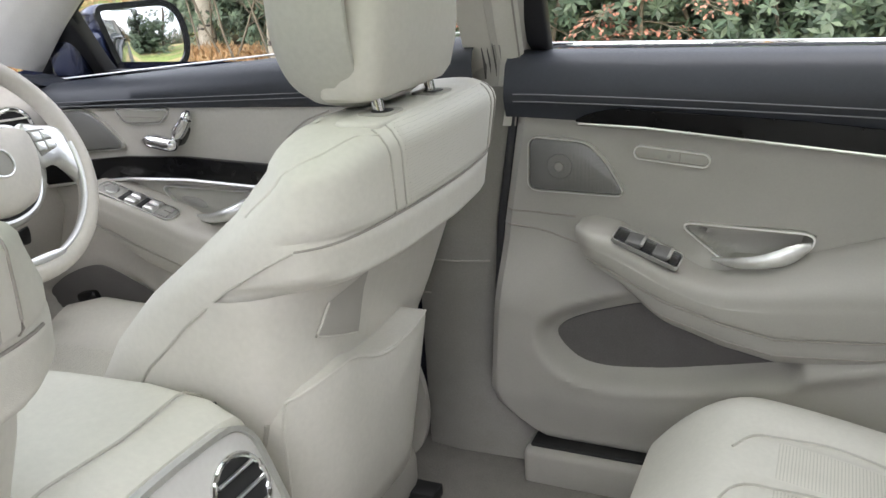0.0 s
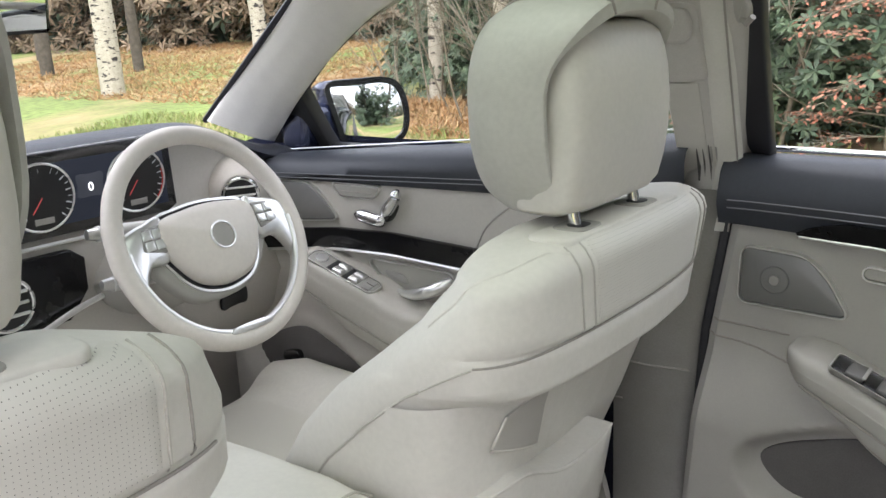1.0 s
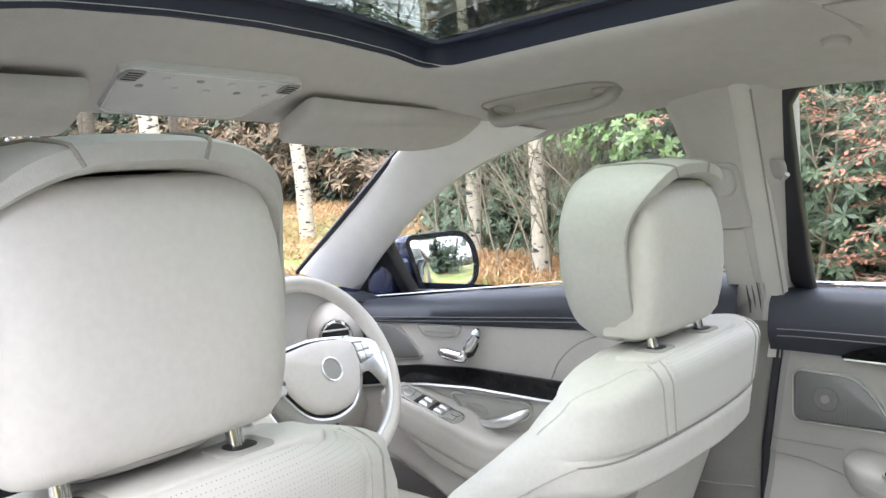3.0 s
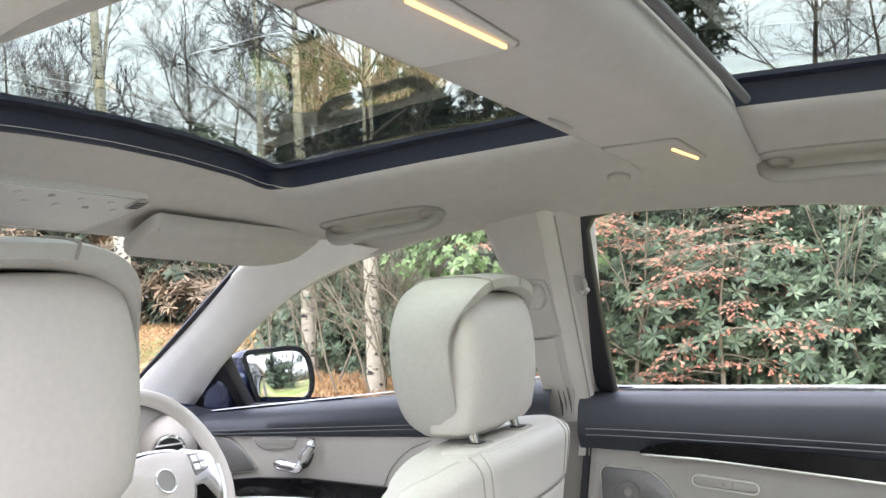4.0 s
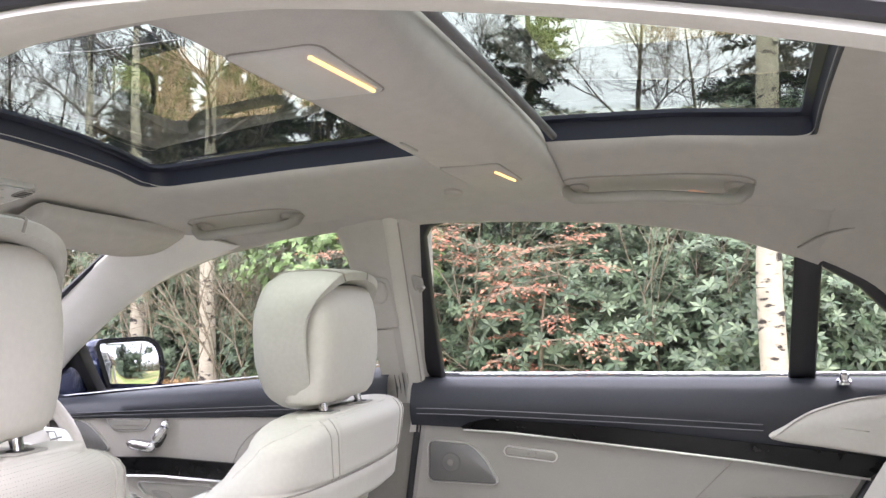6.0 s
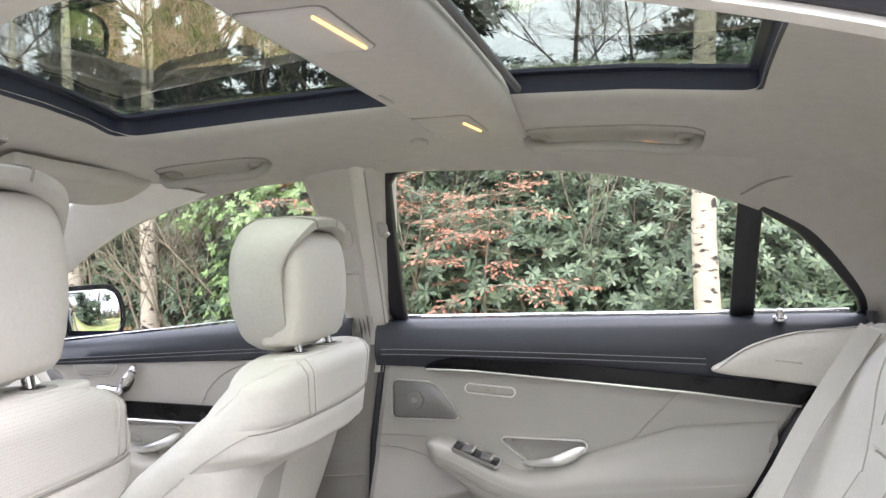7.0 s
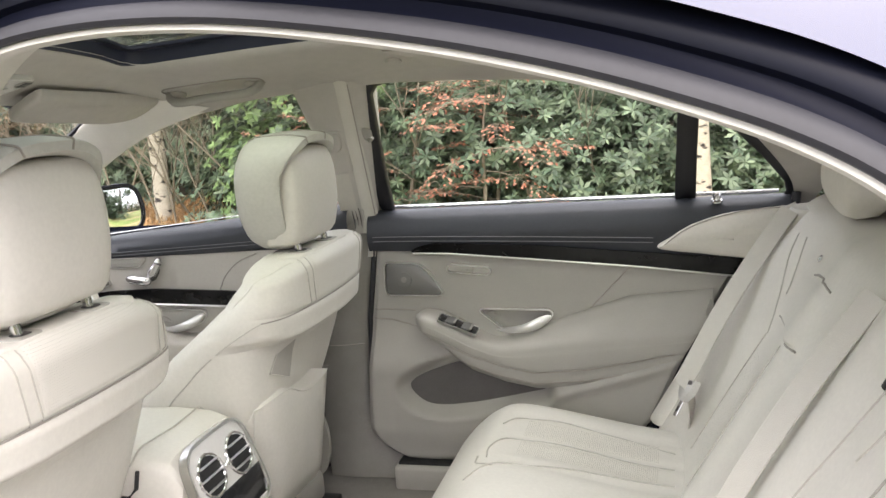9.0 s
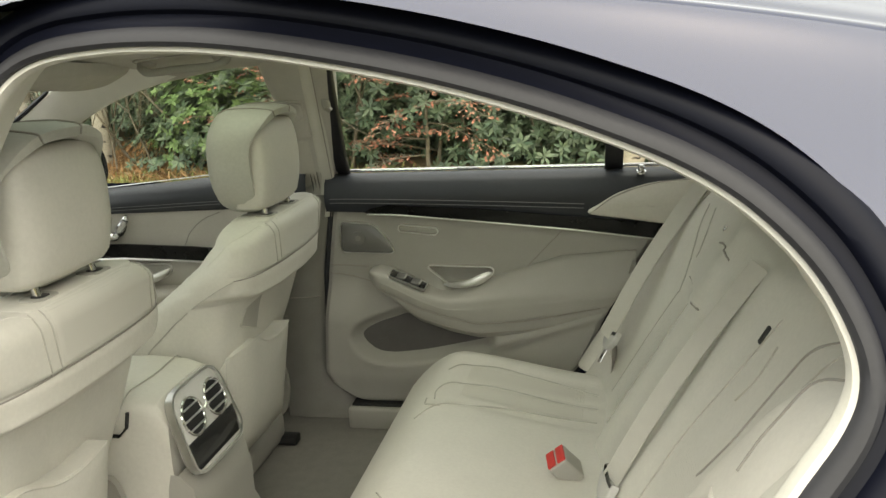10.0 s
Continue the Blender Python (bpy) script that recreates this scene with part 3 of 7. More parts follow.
    # perforated middle of the back
    sub("perforated_panel", sheet(span(-0.094, 0.183, 40), span(0.902, 0.997, 24), lambda y, z: on_back(y + 0.22 * max(0.0, 0.985 - z) * step(0.05, -0.09, y), z, 0.0016 - 0.0030 * max(step(0.1305, 0.1385, abs(y - 0.0445)), 1 - step(0.902, 0.906, z)))), PERF, "perforated leather panel")
    # headrest
    for y in (-0.058, 0.078):
        sub("post", tube([(-0.128, y, 0.98), (-0.142, y, 1.06)], 0.0068, 14), CHROME, "chrome headrest post")
        sub("bezel", plate(rrect(-0.150, -0.110, y - 0.024, y + 0.024, 0.010), lambda u, v, h: (u, v, 1.0005 + h), 0.003, 0.001), CREAM_TRIM, "cream post socket")
        sub("socket", plate(rrect(-0.139, -0.117, y - 0.013, y + 0.013, 0.009), lambda u, v, h: (u, v, 1.0032 + h), 0.001, 0.0003), BLACK, "dark socket opening")
    sub("headrest_back", headrest_back_bm(), CREAM, "domed cream headrest back")
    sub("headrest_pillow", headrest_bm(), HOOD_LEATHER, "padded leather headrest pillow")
    for y in (-0.062, 0.045):
        sub("pillow_seam", band_seam(y), SEAM)
    # cushion and base
    rows = []
    for x, hw, zt in ((-1.02, 0.235, 0.50), (-1.0, 0.25, 0.535), (-0.92, 0.262, 0.555), (-0.75, 0.265, 0.55), (-0.6, 0.265, 0.535), (-0.45, 0.26, 0.52), (-0.34, 0.25, 0.50), (-0.32, 0.24, 0.47)):
        sec = [(0, zt - 0.025), (0.5 * hw, zt - 0.022), (0.72 * hw, zt + 0.012), (0.9 * hw, zt + 0.022), (hw, zt - 0.02), (hw, 0.42), (0.95 * hw, 0.36), (0, 0.355)]
        sec = sec + [(-y, z) for y, z in sec[-2:0:-1]]
        rows.append([(x, q[0], q[1]) for q in spline(sec, 56, True)])
    sub("cushion", loft(rows), CREAM)
    sub("cushion_panel", sheet(span(-0.95, -0.5, 12), span(-0.12, 0.12, 9), lambda x, y: (x, y, CUSH(x) - 0.0215)), PERF_TOP, "perforated cushion panel")
    sub("base", block(-0.92, -0.26, -0.23, 0.23, 0.30, 0.40, 0.03, 3), CREAM_TRIM, "cream seat base cover")
    sub("hinge_cover", plate(spline([(-0.38, 0.36), (-0.28, 0.365), (-0.245, 0.42), (-0.245, 0.50), (-0.275, 0.55), (-0.36, 0.52)], 40, True), lambda u, v, h: (u, 0.222 + h, v), 0.02, 0.008), CREAM_TRIM, "rounded hinge cover")
    for y in (-0.2, 0.2):
        sub("rail", block(-0.98, -0.22, y - 0.02, y + 0.02, 0.302, 0.325, 0.004), BLACK, "black steel seat rail")
    return t


CUSH = curve([(-1.0, 0.535), (-0.92, 0.555), (-0.75, 0.55), (-0.6, 0.535), (-0.45, 0.52)])


def seat_x_back(y, z):
    """The back surface's x at a place on the backrest."""
    w = HALF_W(z)
    u = abs(y) / w
    return BACK_X(z) - float(np.interp(u, [0, 0.45, 0.80, 0.97], [0, 0.004, 0.018, 0.05]))


def head_loop(z, w, x0, x1, n=48):
    """A rounded level cut through the headrest."""
    out = []
    for k in range(n):
        a = 2 * math.pi * k / n
        c, s = math.cos(a), math.sin(a)
        e = 0.42
        out.append(((x0 + x1) / 2 + (x1 - x0) / 2 * math.copysign(abs(c) ** e, c), w * math.copysign(abs(s) ** e, s), z))
    return out


HOOD = ((0.02, 0.0), (0.35, 0.0), (0.60, 0.004), (0.80, 0.012), (0.92, 0.024), (0.985, 0.042), (1.0, 0.062))


def hood_profile(a):
    """The headrest's hood along one spoke of its outline: from the front's middle over the edge to the inner rim."""
    s = math.sin(a)
    back = -0.134 + 0.034 * step(0.05, 0.92, s) - 0.006 * step(-0.1, -0.9, s)
    si = 0.865 - 0.075 * step(0.3, 0.95, s)
    prof = [(k, -0.253 + d) for k, d in HOOD]
    prof += [(1.0, 0.5 * (-0.191 + back)), (0.972, back - 0.018), (0.953, back - 0.007), (0.93, back - 0.001), (si + 0.035, back), (si + 0.018, back - 0.004), (si, back - 0.014), (si - 0.008, back - 0.03), (si - 0.01, -0.19)]
    c = math.cos(a)
    uy, uz = 0.138 * math.copysign(abs(c) ** 0.68, c), 0.121 * math.copysign(abs(s) ** 0.68, s)
    uy *= 1.0 - 0.10 * step(0.2, -1.0, s)
    return [(x + 0.05 * max(0.0, uz * k - 0.03), SHIFT + uy * k, 1.121 + uz * k) for k, x in prof]


def headrest_bm():
    """The pillow: the front of the headrest, its sides and its band over the top."""
    sp = [hood_profile(2 * math.pi * k / 64) for k in range(64)]
    return loft([[q[j] for q in sp] for j in range(len(sp[0]))])


def headrest_back_bm():
    """The domed back pad under the band."""
    rows = []
    for z, w, x1 in ((1.013, 0.070, -0.150), (1.0145, 0.090, -0.134), (1.020, 0.102, -0.119), (1.032, 0.108, -0.110), (1.06, 0.111, -0.103), (1.09, 0.1125, -0.099), (1.13, 0.1125, -0.098), (1.16, 0.111, -0.100), (1.182, 0.108, -0.104), (1.198, 0.102, -0.109), (1.208, 0.092, -0.116), (1.212, 0.076, -0.126), (1.2135, 0.05, -0.14)):
        rows.append([(q[0], q[1] + SHIFT, q[2]) for q in head_loop(z, w, -0.20, x1)])
    return loft(rows)


def band_seam(y):
    """A sewn line over the band."""
    a = math.acos((abs(y) / 0.138) ** (1 / 0.68))
    pts = hood_profile(a if y > 0 else math.pi - a)[3:12]
    return tube(spline([(q[0], q[1], q[2] + 0.0006) for q in pts], 26), 0.0018, 6)


# ---- rear bench ----
def bench_back(y, z):
    """The x of the rear backrest's face."""
    x = 0.615 + 0.60 * (z - 0.55)
    a = abs(y)
    e = BOLSTER(min(max(z, 0.5), 1.08))
    x -= (0.048 * step(e, e + 0.075, a) * (1 - 0.5 * step(0.93, 1.05, z)) * (1 - 0.35 * step(0.60, 0.70, a)) if y < 0 else 0.030 * math.exp(-(((a - 0.60) / 0.10) ** 2)) * (1 - step(0.9, 1.05, z))) + 0.015 * math.exp(-(((a - 0.16) / 0.05) ** 2))
    x += 0.012 * math.exp(-(((a - 0.37) / 0.12) ** 2))
    x += 0.10 * step(0.985, 1.06, z) ** 2
    if y > 0:
        w = step(0.09, 0.14, a) * (1 - step(0.39, 0.43, a))
        x += 0.007 * w * math.exp(-(((z - SHOULDER_LOW(a)) / 0.007) ** 2)) - 0.008 * w * step(-0.004, 0.012, z - SHOULDER_LOW(a)) * (1 - step(-0.02, 0.0, z - SHOULDER_TOP(a)))
    return x


SHOULDER_LOW = curve([(0.08, 0.858), (0.20, 0.846), (0.28, 0.839), (0.40, 0.834)])
SHOULDER_TOP = curve([(0.10, 0.945), (0.156, 0.954), (0.30, 0.935), (0.35, 0.924)])


BOLSTER = curve([(0.50, 0.395), (0.65, 0.40), (0.75, 0.405), (0.85, 0.425), (0.95, 0.465), (1.03, 0.51), (1.08, 0.53)])


def bench_top(x, y):
    a = abs(y)
    z = 0.606 - 0.060 * step(0.22, 0.64, x)
    r = math.hypot(max(0.0, 0.275 - x) / 0.085, max(0.0, a - 0.49) / 0.10)
    z -= 0.034 * r * r
    z -= 0.010 * math.exp(-(((a - 0.36) / 0.12) ** 4)) * step(0.22, 0.30, x)
    for c in (0.235, 0.362, 0.465):
        z -= 0.005 * math.exp(-(((a - c) / 0.012) ** 2)) * step(0.24, 0.30, x)
    return z




def build_rear_bench():
    t = thing("rear_bench_seat", "cream leather rear bench seat with reclined backrest", "car seat", at=(0.4, 0, 0.30))

    def sub(name, bm, m, label="", parent=None, sharp=38):
        bm.transform(Matrix.Translation((-0.4, 0, -0.30)))
        return part(name, bm, m, parent or t, label, sharp)

    ys = span(-0.69, 0.69, 93)
    top = sheet(span(0.135, 0.66, 40), ys, lambda x, y: (x, y, bench_top(x, y)))
    front = sheet(span(0, 1, 8), ys, lambda f, y: (0.135 + 0.03 * f, y, bench_top(0.135, y) + (0.33 - bench_top(0.135, y)) * f))
    sub("cushion", merge(top, front), CREAM)
    back = sheet(ys, span(0.50, 1.075, 96), lambda y, z: (bench_back(y, z), y, z))
    topb = sheet(ys, span(0, 1, 6), lambda y, f: (bench_back(y, 1.075) + 0.14 * f, y, 1.075 + 0.03 * math.sin(f * math.pi) - 0.005 * f))
    full = merge(back, topb)
    full_tree = bvhtree.BVHTree.FromBMesh(full)

    def on_rest(y, z, off=0.0006):
        """A place on the rear backrest's face."""
        hit = full_tree.ray_cast(Vector((0.2, y, z)), Vector((1, 0, 0)))[0]
        return ((hit.x if hit is not None else bench_back(y, z)) - off, y, z)

    sub("backrest", full, CREAM)
    for s in (-1, 1):
        for a in ([(0.60, 0.27), (0.45, 0.26), (0.33, 0.235), (0.26, 0.20), (0.225, 0.15)], [(0.60, 0.35), (0.45, 0.365), (0.34, 0.365), (0.27, 0.34), (0.245, 0.29), (0.25, 0.24)], [(0.60, 0.42), (0.48, 0.455), (0.36, 0.47), (0.28, 0.45), (0.25, 0.41)], [(0.23, 0.25), (0.235, 0.215), (0.27, 0.20)]):
            pts = [(q[0], s * q[1], bench_top(q[0], q[1]) + 0.0008) for q in spline(a, 26)]
            sub("seam", tube(pts, 0.0016, 6), BENCH_SEAM)
        for a in ([(0.235, 0.56), (0.225, 0.75), (0.225, 0.83)], [(0.402, 0.56), (0.406, 0.70), (0.400, 0.80)]) if s > 0 else ([(0.235, 0.56), (0.225, 0.75), (0.25, 0.88), (0.27, 0.97)], [(0.402, 0.56), (0.408, 0.72), (0.428, 0.85), (0.468, 0.95), (0.512, 1.03)], [(0.30, 0.86), (0.315, 0.90), (0.31, 0.945)]):
            sub("seam", tube([on_rest(s * q[0], q[1]) for q in spline(a, 40)], 0.0016, 6), BENCH_SEAM)
        if s > 0:
            # dark tubes put the shade of the shoulder folds into colour
            sub("crease", tube([on_rest(y, SHOULDER_LOW(y)) for y in span(0.11, 0.40, 40)], 0.0022, 6), SEAM)
            sub("crease", tube([on_rest(y, SHOULDER_TOP(y)) for y in span(0.12, 0.33, 40)], 0.0022, 6), SEAM)
            for a in ([(0.545, 0.965), (0.501, 0.91), (0.444, 0.85), (0.394, 0.802)], [(0.50, 0.965), (0.462, 0.92), (0.425, 0.87)]):
                sub("seam", tube([on_rest(q[0], q[1]) for q in spline(a, 40)], 0.0016, 6), BENCH_SEAM)
        else:
            for a in ([(0.50, 1.03), (0.415, 0.981), (0.395, 0.936), (0.384, 0.886), (0.373, 0.834), (0.345, 0.765)], [(0.60, 1.02), (0.56, 1.0), (0.57, 0.96), (0.575, 0.90)]):
                sub("seam", tube([on_rest(-q[0], q[1]) for q in spline(a, 50)], 0.0020, 6), SEAM)
        sub("perforated_panel", sheet(span(0.27, 0.385, 10), span(0.58, 0.77, 14), lambda y, z: (bench_back(y, z) - 0.0012, s * y, z)), PERF, "perforated leather panel")
        sub("perforated_panel", sheet(span(0.30, 0.57, 16), span(0.28, 0.35, 8), lambda x, y: (x, s * y, bench_top(x, y) + 0.0012)), PERF_TOP, "perforated leather panel")
        sub("perforated_panel", sheet(span(0.30, 0.57, 16), span(0.372, 0.445, 8), lambda x, y: (x, s * y, bench_top(x, y) + 0.0012)), PERF_TOP, "perforated leather panel")
        # headrest of the outer place
        hr = []
        for f in span(0, 1, 13):
            a = math.pi * f
            w = 0.122 * math.sin(a) ** 0.45 + 0.004
            hr.append([(0.922 + 0.02 * f + 0.060 * math.copysign(abs(math.cos(k)) ** 0.6, math.cos(k)) * math.sin(a) ** 0.5, s * 0.355 + w * math.copysign(abs(math.sin(k)) ** 0.6, math.sin(k)), 1.022 + 0.17 * f) for k in span(0, 2 * math.pi * 35 / 36, 36)])
        sub("headrest", loft(hr), CREAM)
        if s > 0:
            sub("outer_bolster", loft([[(bench_back(0.64, z) - 0.05 * math.sin(radians(a)) + 0.02, 0.66 - 0.06 * math.cos(radians(a)), z) for a in span(0, 340, 18)] for z in span(0.52, 1.0, 20)]), CREAM)
        if s < 0:
            sub("side_cushion", loft([[(bench_back(-0.62, z) + 0.012 - 0.045 * math.sin(math.pi * min(1, max(0.02, (z - 0.53) / 0.33))) ** 0.5 * max(0.0, math.sin(radians(a))) ** 0.7 + 0.02 * min(0.0, math.sin(radians(a))), s * (0.61 - 0.085 * math.copysign(abs(math.cos(radians(a))) ** 0.6, math.cos(radians(a)))), z) for a in span(0, 345, 24)] for z in span(0.535, 0.86, 22)]), CREAM, "puffed side cushion")
    return t


driver_seat = build_front_seat(1)
driver_seat.location = (0, 0.377, 0.30)
passenger_seat = build_front_seat(-1)
passenger_seat.location = (-0.034, -0.374, 0.345)
build_rear_bench()


# ---- doors on the far side ----
def door_y(x):
    """The inner face of the door cards."""
    return 0.745 if x > -0.1 else 0.745 + (x + 0.1) * 0.10


REAR_FRONT = curve([(0.365, -0.05), (0.370, -0.085), (0.385, -0.115), (0.405, -0.14), (0.43, -0.160), (0.46, -0.170), (0.742, -0.15), (0.915, -0.123), (1.013, -0.103)])
REAR_BACK = curve([(0.365, 0.40), (0.40, 0.46), (0.5, 0.55), (0.635, 0.613), (0.838, 0.739), (1.0, 0.863)])
ARM_LOW = curve([(-0.03, 0.744), (0.015, 0.720), (0.128, 0.664), (0.2, 0.637), (0.276, 0.620), (0.4, 0.626), (0.616, 0.662), (0.7, 0.675)])
BELT_LOW = curve([(-0.17, 0.917), (-0.123, 0.916), (0.078, 0.908), (0.293, 0.888), (0.531, 0.865), (0.739, 0.839)])
WOOD_TOP = curve([(-0.021, 0.918), (0.0, 0.929), (0.04, 0.936), (0.294, 0.923), (0.578, 0.896), (0.772, 0.879)])
POCKET_LINE = soft([(-0.075, 0.562), (-0.035, 0.596), (0.10, 0.640), (0.2, 0.606), (0.318, 0.556), (0.116, 0.515), (0.03, 0.504), (-0.03, 0.512)], 0.05)


LIP = curve([(-0.08, 0.515), (-0.03, 0.500), (0.024, 0.495), (0.12, 0.506), (0.283, 0.542), (0.42, 0.582), (0.571, 0.628), (0.65, 0.65)])
PULL = soft([(0.130, 0.762), (0.316, 0.757), (0.314, 0.738), (0.285, 0.716), (0.235, 0.703), (0.200, 0.706)], 0.02)


def rear_card(x, z):
    """How far the rear door card stands into the cabin."""
    body = 0.040 * (1 - step(0.60, 0.74, z)) * (1 - 0.35 * (1 - step(0.38, 0.46, z)))
    d = gap(POCKET_LINE, x, z)
    p = body * step(-0.004, 0.030, d) if z < 0.74 else 0.0
    edge = min(x - REAR_FRONT(z), z - 0.362, REAR_BACK(z) - x)
    lip = LIP(x)
    p += 0.012 * math.exp(-(((z - lip) / 0.016) ** 2)) * step(-0.07, 0.0, x)
    p -= 0.024 * step(-0.001, 0.009, -gap(PULL, x, z)) if 0.68 < z < 0.78 and 0.1 < x < 0.34 else 0.0
    return p - 0.012 * (1 - step(0.0, 0.014, edge))


ARM_CREST = curve([(-0.02, 0.764), (0.0, 0.765), (0.04, 0.755), (0.08, 0.737), (0.12, 0.717), (0.145, 0.704), (0.17, 0.692), (0.20, 0.686), (0.254, 0.690), (0.365, 0.700), (0.5, 0.708), (0.70, 0.715)])
ARM_MEET = curve([(-0.02, 0.760), (0.0, 0.762), (0.04, 0.754), (0.08, 0.736), (0.12, 0.716), (0.145, 0.702), (0.17, 0.692), (0.20, 0.692), (0.254, 0.705), (0.365, 0.742), (0.5, 0.785), (0.70, 0.80)])
ARM_OUT = curve([(-0.02, 0.080), (0.0, 0.084), (0.12, 0.088), (0.16, 0.080), (0.254, 0.074), (0.5, 0.056), (0.70, 0.038)])


def arm_section(x, crest=ARM_CREST, meet=ARM_MEET, low=ARM_LOW, out=ARM_OUT, tip=-0.0205):
    """A cut across an armrest: distance from the door and height, from the card over the front and back."""
    c, m, lo, d = crest(x), meet(x), low(x), out(x)
    b = 0.050 * step(tip + 0.02, tip + 0.14, x) + 0.004
    pts = [(-0.010, m + 0.006), (0.15 * d, m + 0.003), (0.45 * d, c + 0.6 * (m - c)), (0.80 * d, c + 0.15 * (m - c)), (0.955 * d, c - 0.007), (d, c - 0.024), (1.02 * d, 0.5 * (c + lo)), (1.0 * d, lo + 0.010), (0.955 * d, lo + 0.001), (0.875 * d, lo - 0.002), (0.865 * d, lo - 0.008 - 0.16 * b), (0.80 * d, lo - 0.58 * b), (0.55 * d, lo - 0.9 * b), (0.2 * d, lo - b), (-0.010, lo - b)]
    k = math.sqrt(max(0.0004, 1 - (max(0.0, tip + 0.0365 - x) / 0.0365) ** 2))
    mid = 0.5 * (c + lo) + 0.004
    return [(q[0] if q[0] < 0 else q[0] * (0.35 + 0.65 * k), mid + (q[1] - mid) * k) for q in spline(pts, 64)]


F_CREST = curve([(-0.93, 0.800), (-0.90, 0.800), (-0.86, 0.790), (-0.80, 0.770), (-0.74, 0.748), (-0.70, 0.728), (-0.66, 0.715), (-0.5, 0.712), (-0.2, 0.72)])
F_LOW = curve([(-0.93, 0.752), (-0.90, 0.738), (-0.80, 0.697), (-0.70, 0.655), (-0.62, 0.64), (-0.2, 0.64)])
F_OUT = curve([(-0.93, 0.076), (-0.80, 0.082), (-0.68, 0.076), (-0.2, 0.07)])


def win(u, v, h, side=1):
    """A place on the leaning plane of the side windows, h to the inside."""
    return (u, side * (glass_y(v) - h), v)


def build_rear_door():
    t = thing("door_1", "closed rear door with cream card, black lacquer strip and dark belt pad", "car door", kind="structure")
    us, zs = span(0, 1, 130), span(0.365, 0.945, 84)

    def fn(u, z):
        a, b = REAR_FRONT(z), REAR_BACK(z)
        x = a + (b - a) * u
        return (x, door_y(x) - rear_card(x, z), z)

    part("card", sheet(us, zs, fn), CREAM_TRIM, t, "cream door card")
    part("pocket_lining", plate(shrink(POCKET_LINE, 0.004), lambda u, v, h: (u, 0.7455 - h, v), 0.006, 0.002), POCKET, t, "taupe pocket lining with recess shade")
    # belt pad
    rows = []
    for x in span(-0.135, 0.86, 60):
        lo = BELT_LOW(min(x, 0.739)) + 0.002
        if x > 0.739:
            lo = 0.839 + (x - 0.739) * 1.3
        yb = door_y(x)
        rows.append([(x, yb + 0.055, 1.012), (x, yb + 0.028, 1.0145), (x, yb + 0.006, 1.009), (x, yb - 0.010, 0.994), (x, yb - 0.020, 0.965), (x, yb - 0.022, 0.948), (x, yb - 0.018, 0.935), (x, yb - 0.012, max(lo, 0.915 if x < -0.05 else lo)), (x, yb + 0.02, lo)])
    part("belt_pad", loft([[(q[0], q[1], q[2]) for q in r] for r in rows], closed=False), NAVY_SKIN, t, "blue-black leather belt pad", 60)
    for dz in (0.0, -0.011):
        part("stitching", tube([(x, door_y(x) - 0.0225, 0.954 + dz - 0.038 * max(0, x + 0.1) ** 1.3) for x in span(-0.12, 0.56, 30)], 0.0012, 5), DARK_STITCH, t)
    # lacquered strip and bright edge
    rows = []
    for x in span(-0.022, 0.765, 50):
        a, b = BELT_LOW(min(x, 0.77)), WOOD_TOP(x)
        if x > 0.739:
            a = 0.839 + (x - 0.739) * 1.3
        b = max(b, a + 0.001)
        y = door_y(x)
        rows.append([(x, y - 0.006, a), (x, y - 0.021, a + 0.001), (x, y - 0.024, a + 0.5 * (b - a)), (x, y - 0.0265, b - 0.001), (x, y - 0.0245, b), (x, y - 0.006, b - 0.003)])
    part("lacquer_strip", loft(rows), LACQUER, t, "black lacquered wood strip", 50)
    part("bright_strip", tube([(x, door_y(x) - 0.019, BELT_LOW(x) - 0.001) for x in span(-0.02, 0.735, 40)], 0.0028, 6), SATIN, t, "satin silver strip")
    # corner pad
    o = spline([(0.572, 0.908), (0.600, 0.932), (0.640, 0.957), (0.690, 0.975), (0.745, 0.986), (0.858, 0.994), (0.862, 0.988), (0.815, 0.93), (0.768, 0.882), (0.755, 0.881), (0.67, 0.893)], 72, True)
    part("corner_pad", plate(o, lambda u, v, h: (u, 0.742 - h + 0.02 * step(0.93, 1.0, v), v), 0.034, 0.008, 0.003), CREAM, t, "cream leather corner pad")
    part("corner_seam", tube([(u, 0.709 + 0.02 * step(0.93, 1.0, v), v) for u, v in spline([(0.575, 0.909), (0.640, 0.954), (0.745, 0.984), (0.855, 0.992)], 24)], 0.0014, 5), SEAM, t)
    # loudspeaker, switch capsule, pull, window switches
    o = soft([(-0.100, 0.886), (-0.010, 0.880), (0.020, 0.850), (0.049, 0.800), (-0.103, 0.803)], 0.016)
    sp = part("speaker", plate(o, lambda u, v, h: (u, 0.748 - h, v), 0.0125, 0.003), GRILLE, t, "perforated silver speaker cover")
    part("speaker_frame", ring(o, lambda u, v, h: (u, 0.745 - h, v), 0.0022, 0.011), SATIN, sp)
    part("tweeter", disc((-0.052, 0.7345, 0.842), (0, -1, 0), 0.020, 0.003, 28, 0.001), GRILLE, sp)
    part("badge", disc((-0.052, 0.7315, 0.842), (0, -1, 0), 0.0075, 0.002, 20, 0.001), GREY_BUTTON, sp)
    o = [(0.071 - 0.0085 * math.sin(radians(a)), 0.8675 + 0.0085 * math.cos(radians(a))) for a in span(0, 180, 10)] + [(0.160 + 0.0085 * math.sin(radians(a)), 0.8585 - 0.0085 * math.cos(radians(a))) for a in span(0, 180, 10)]
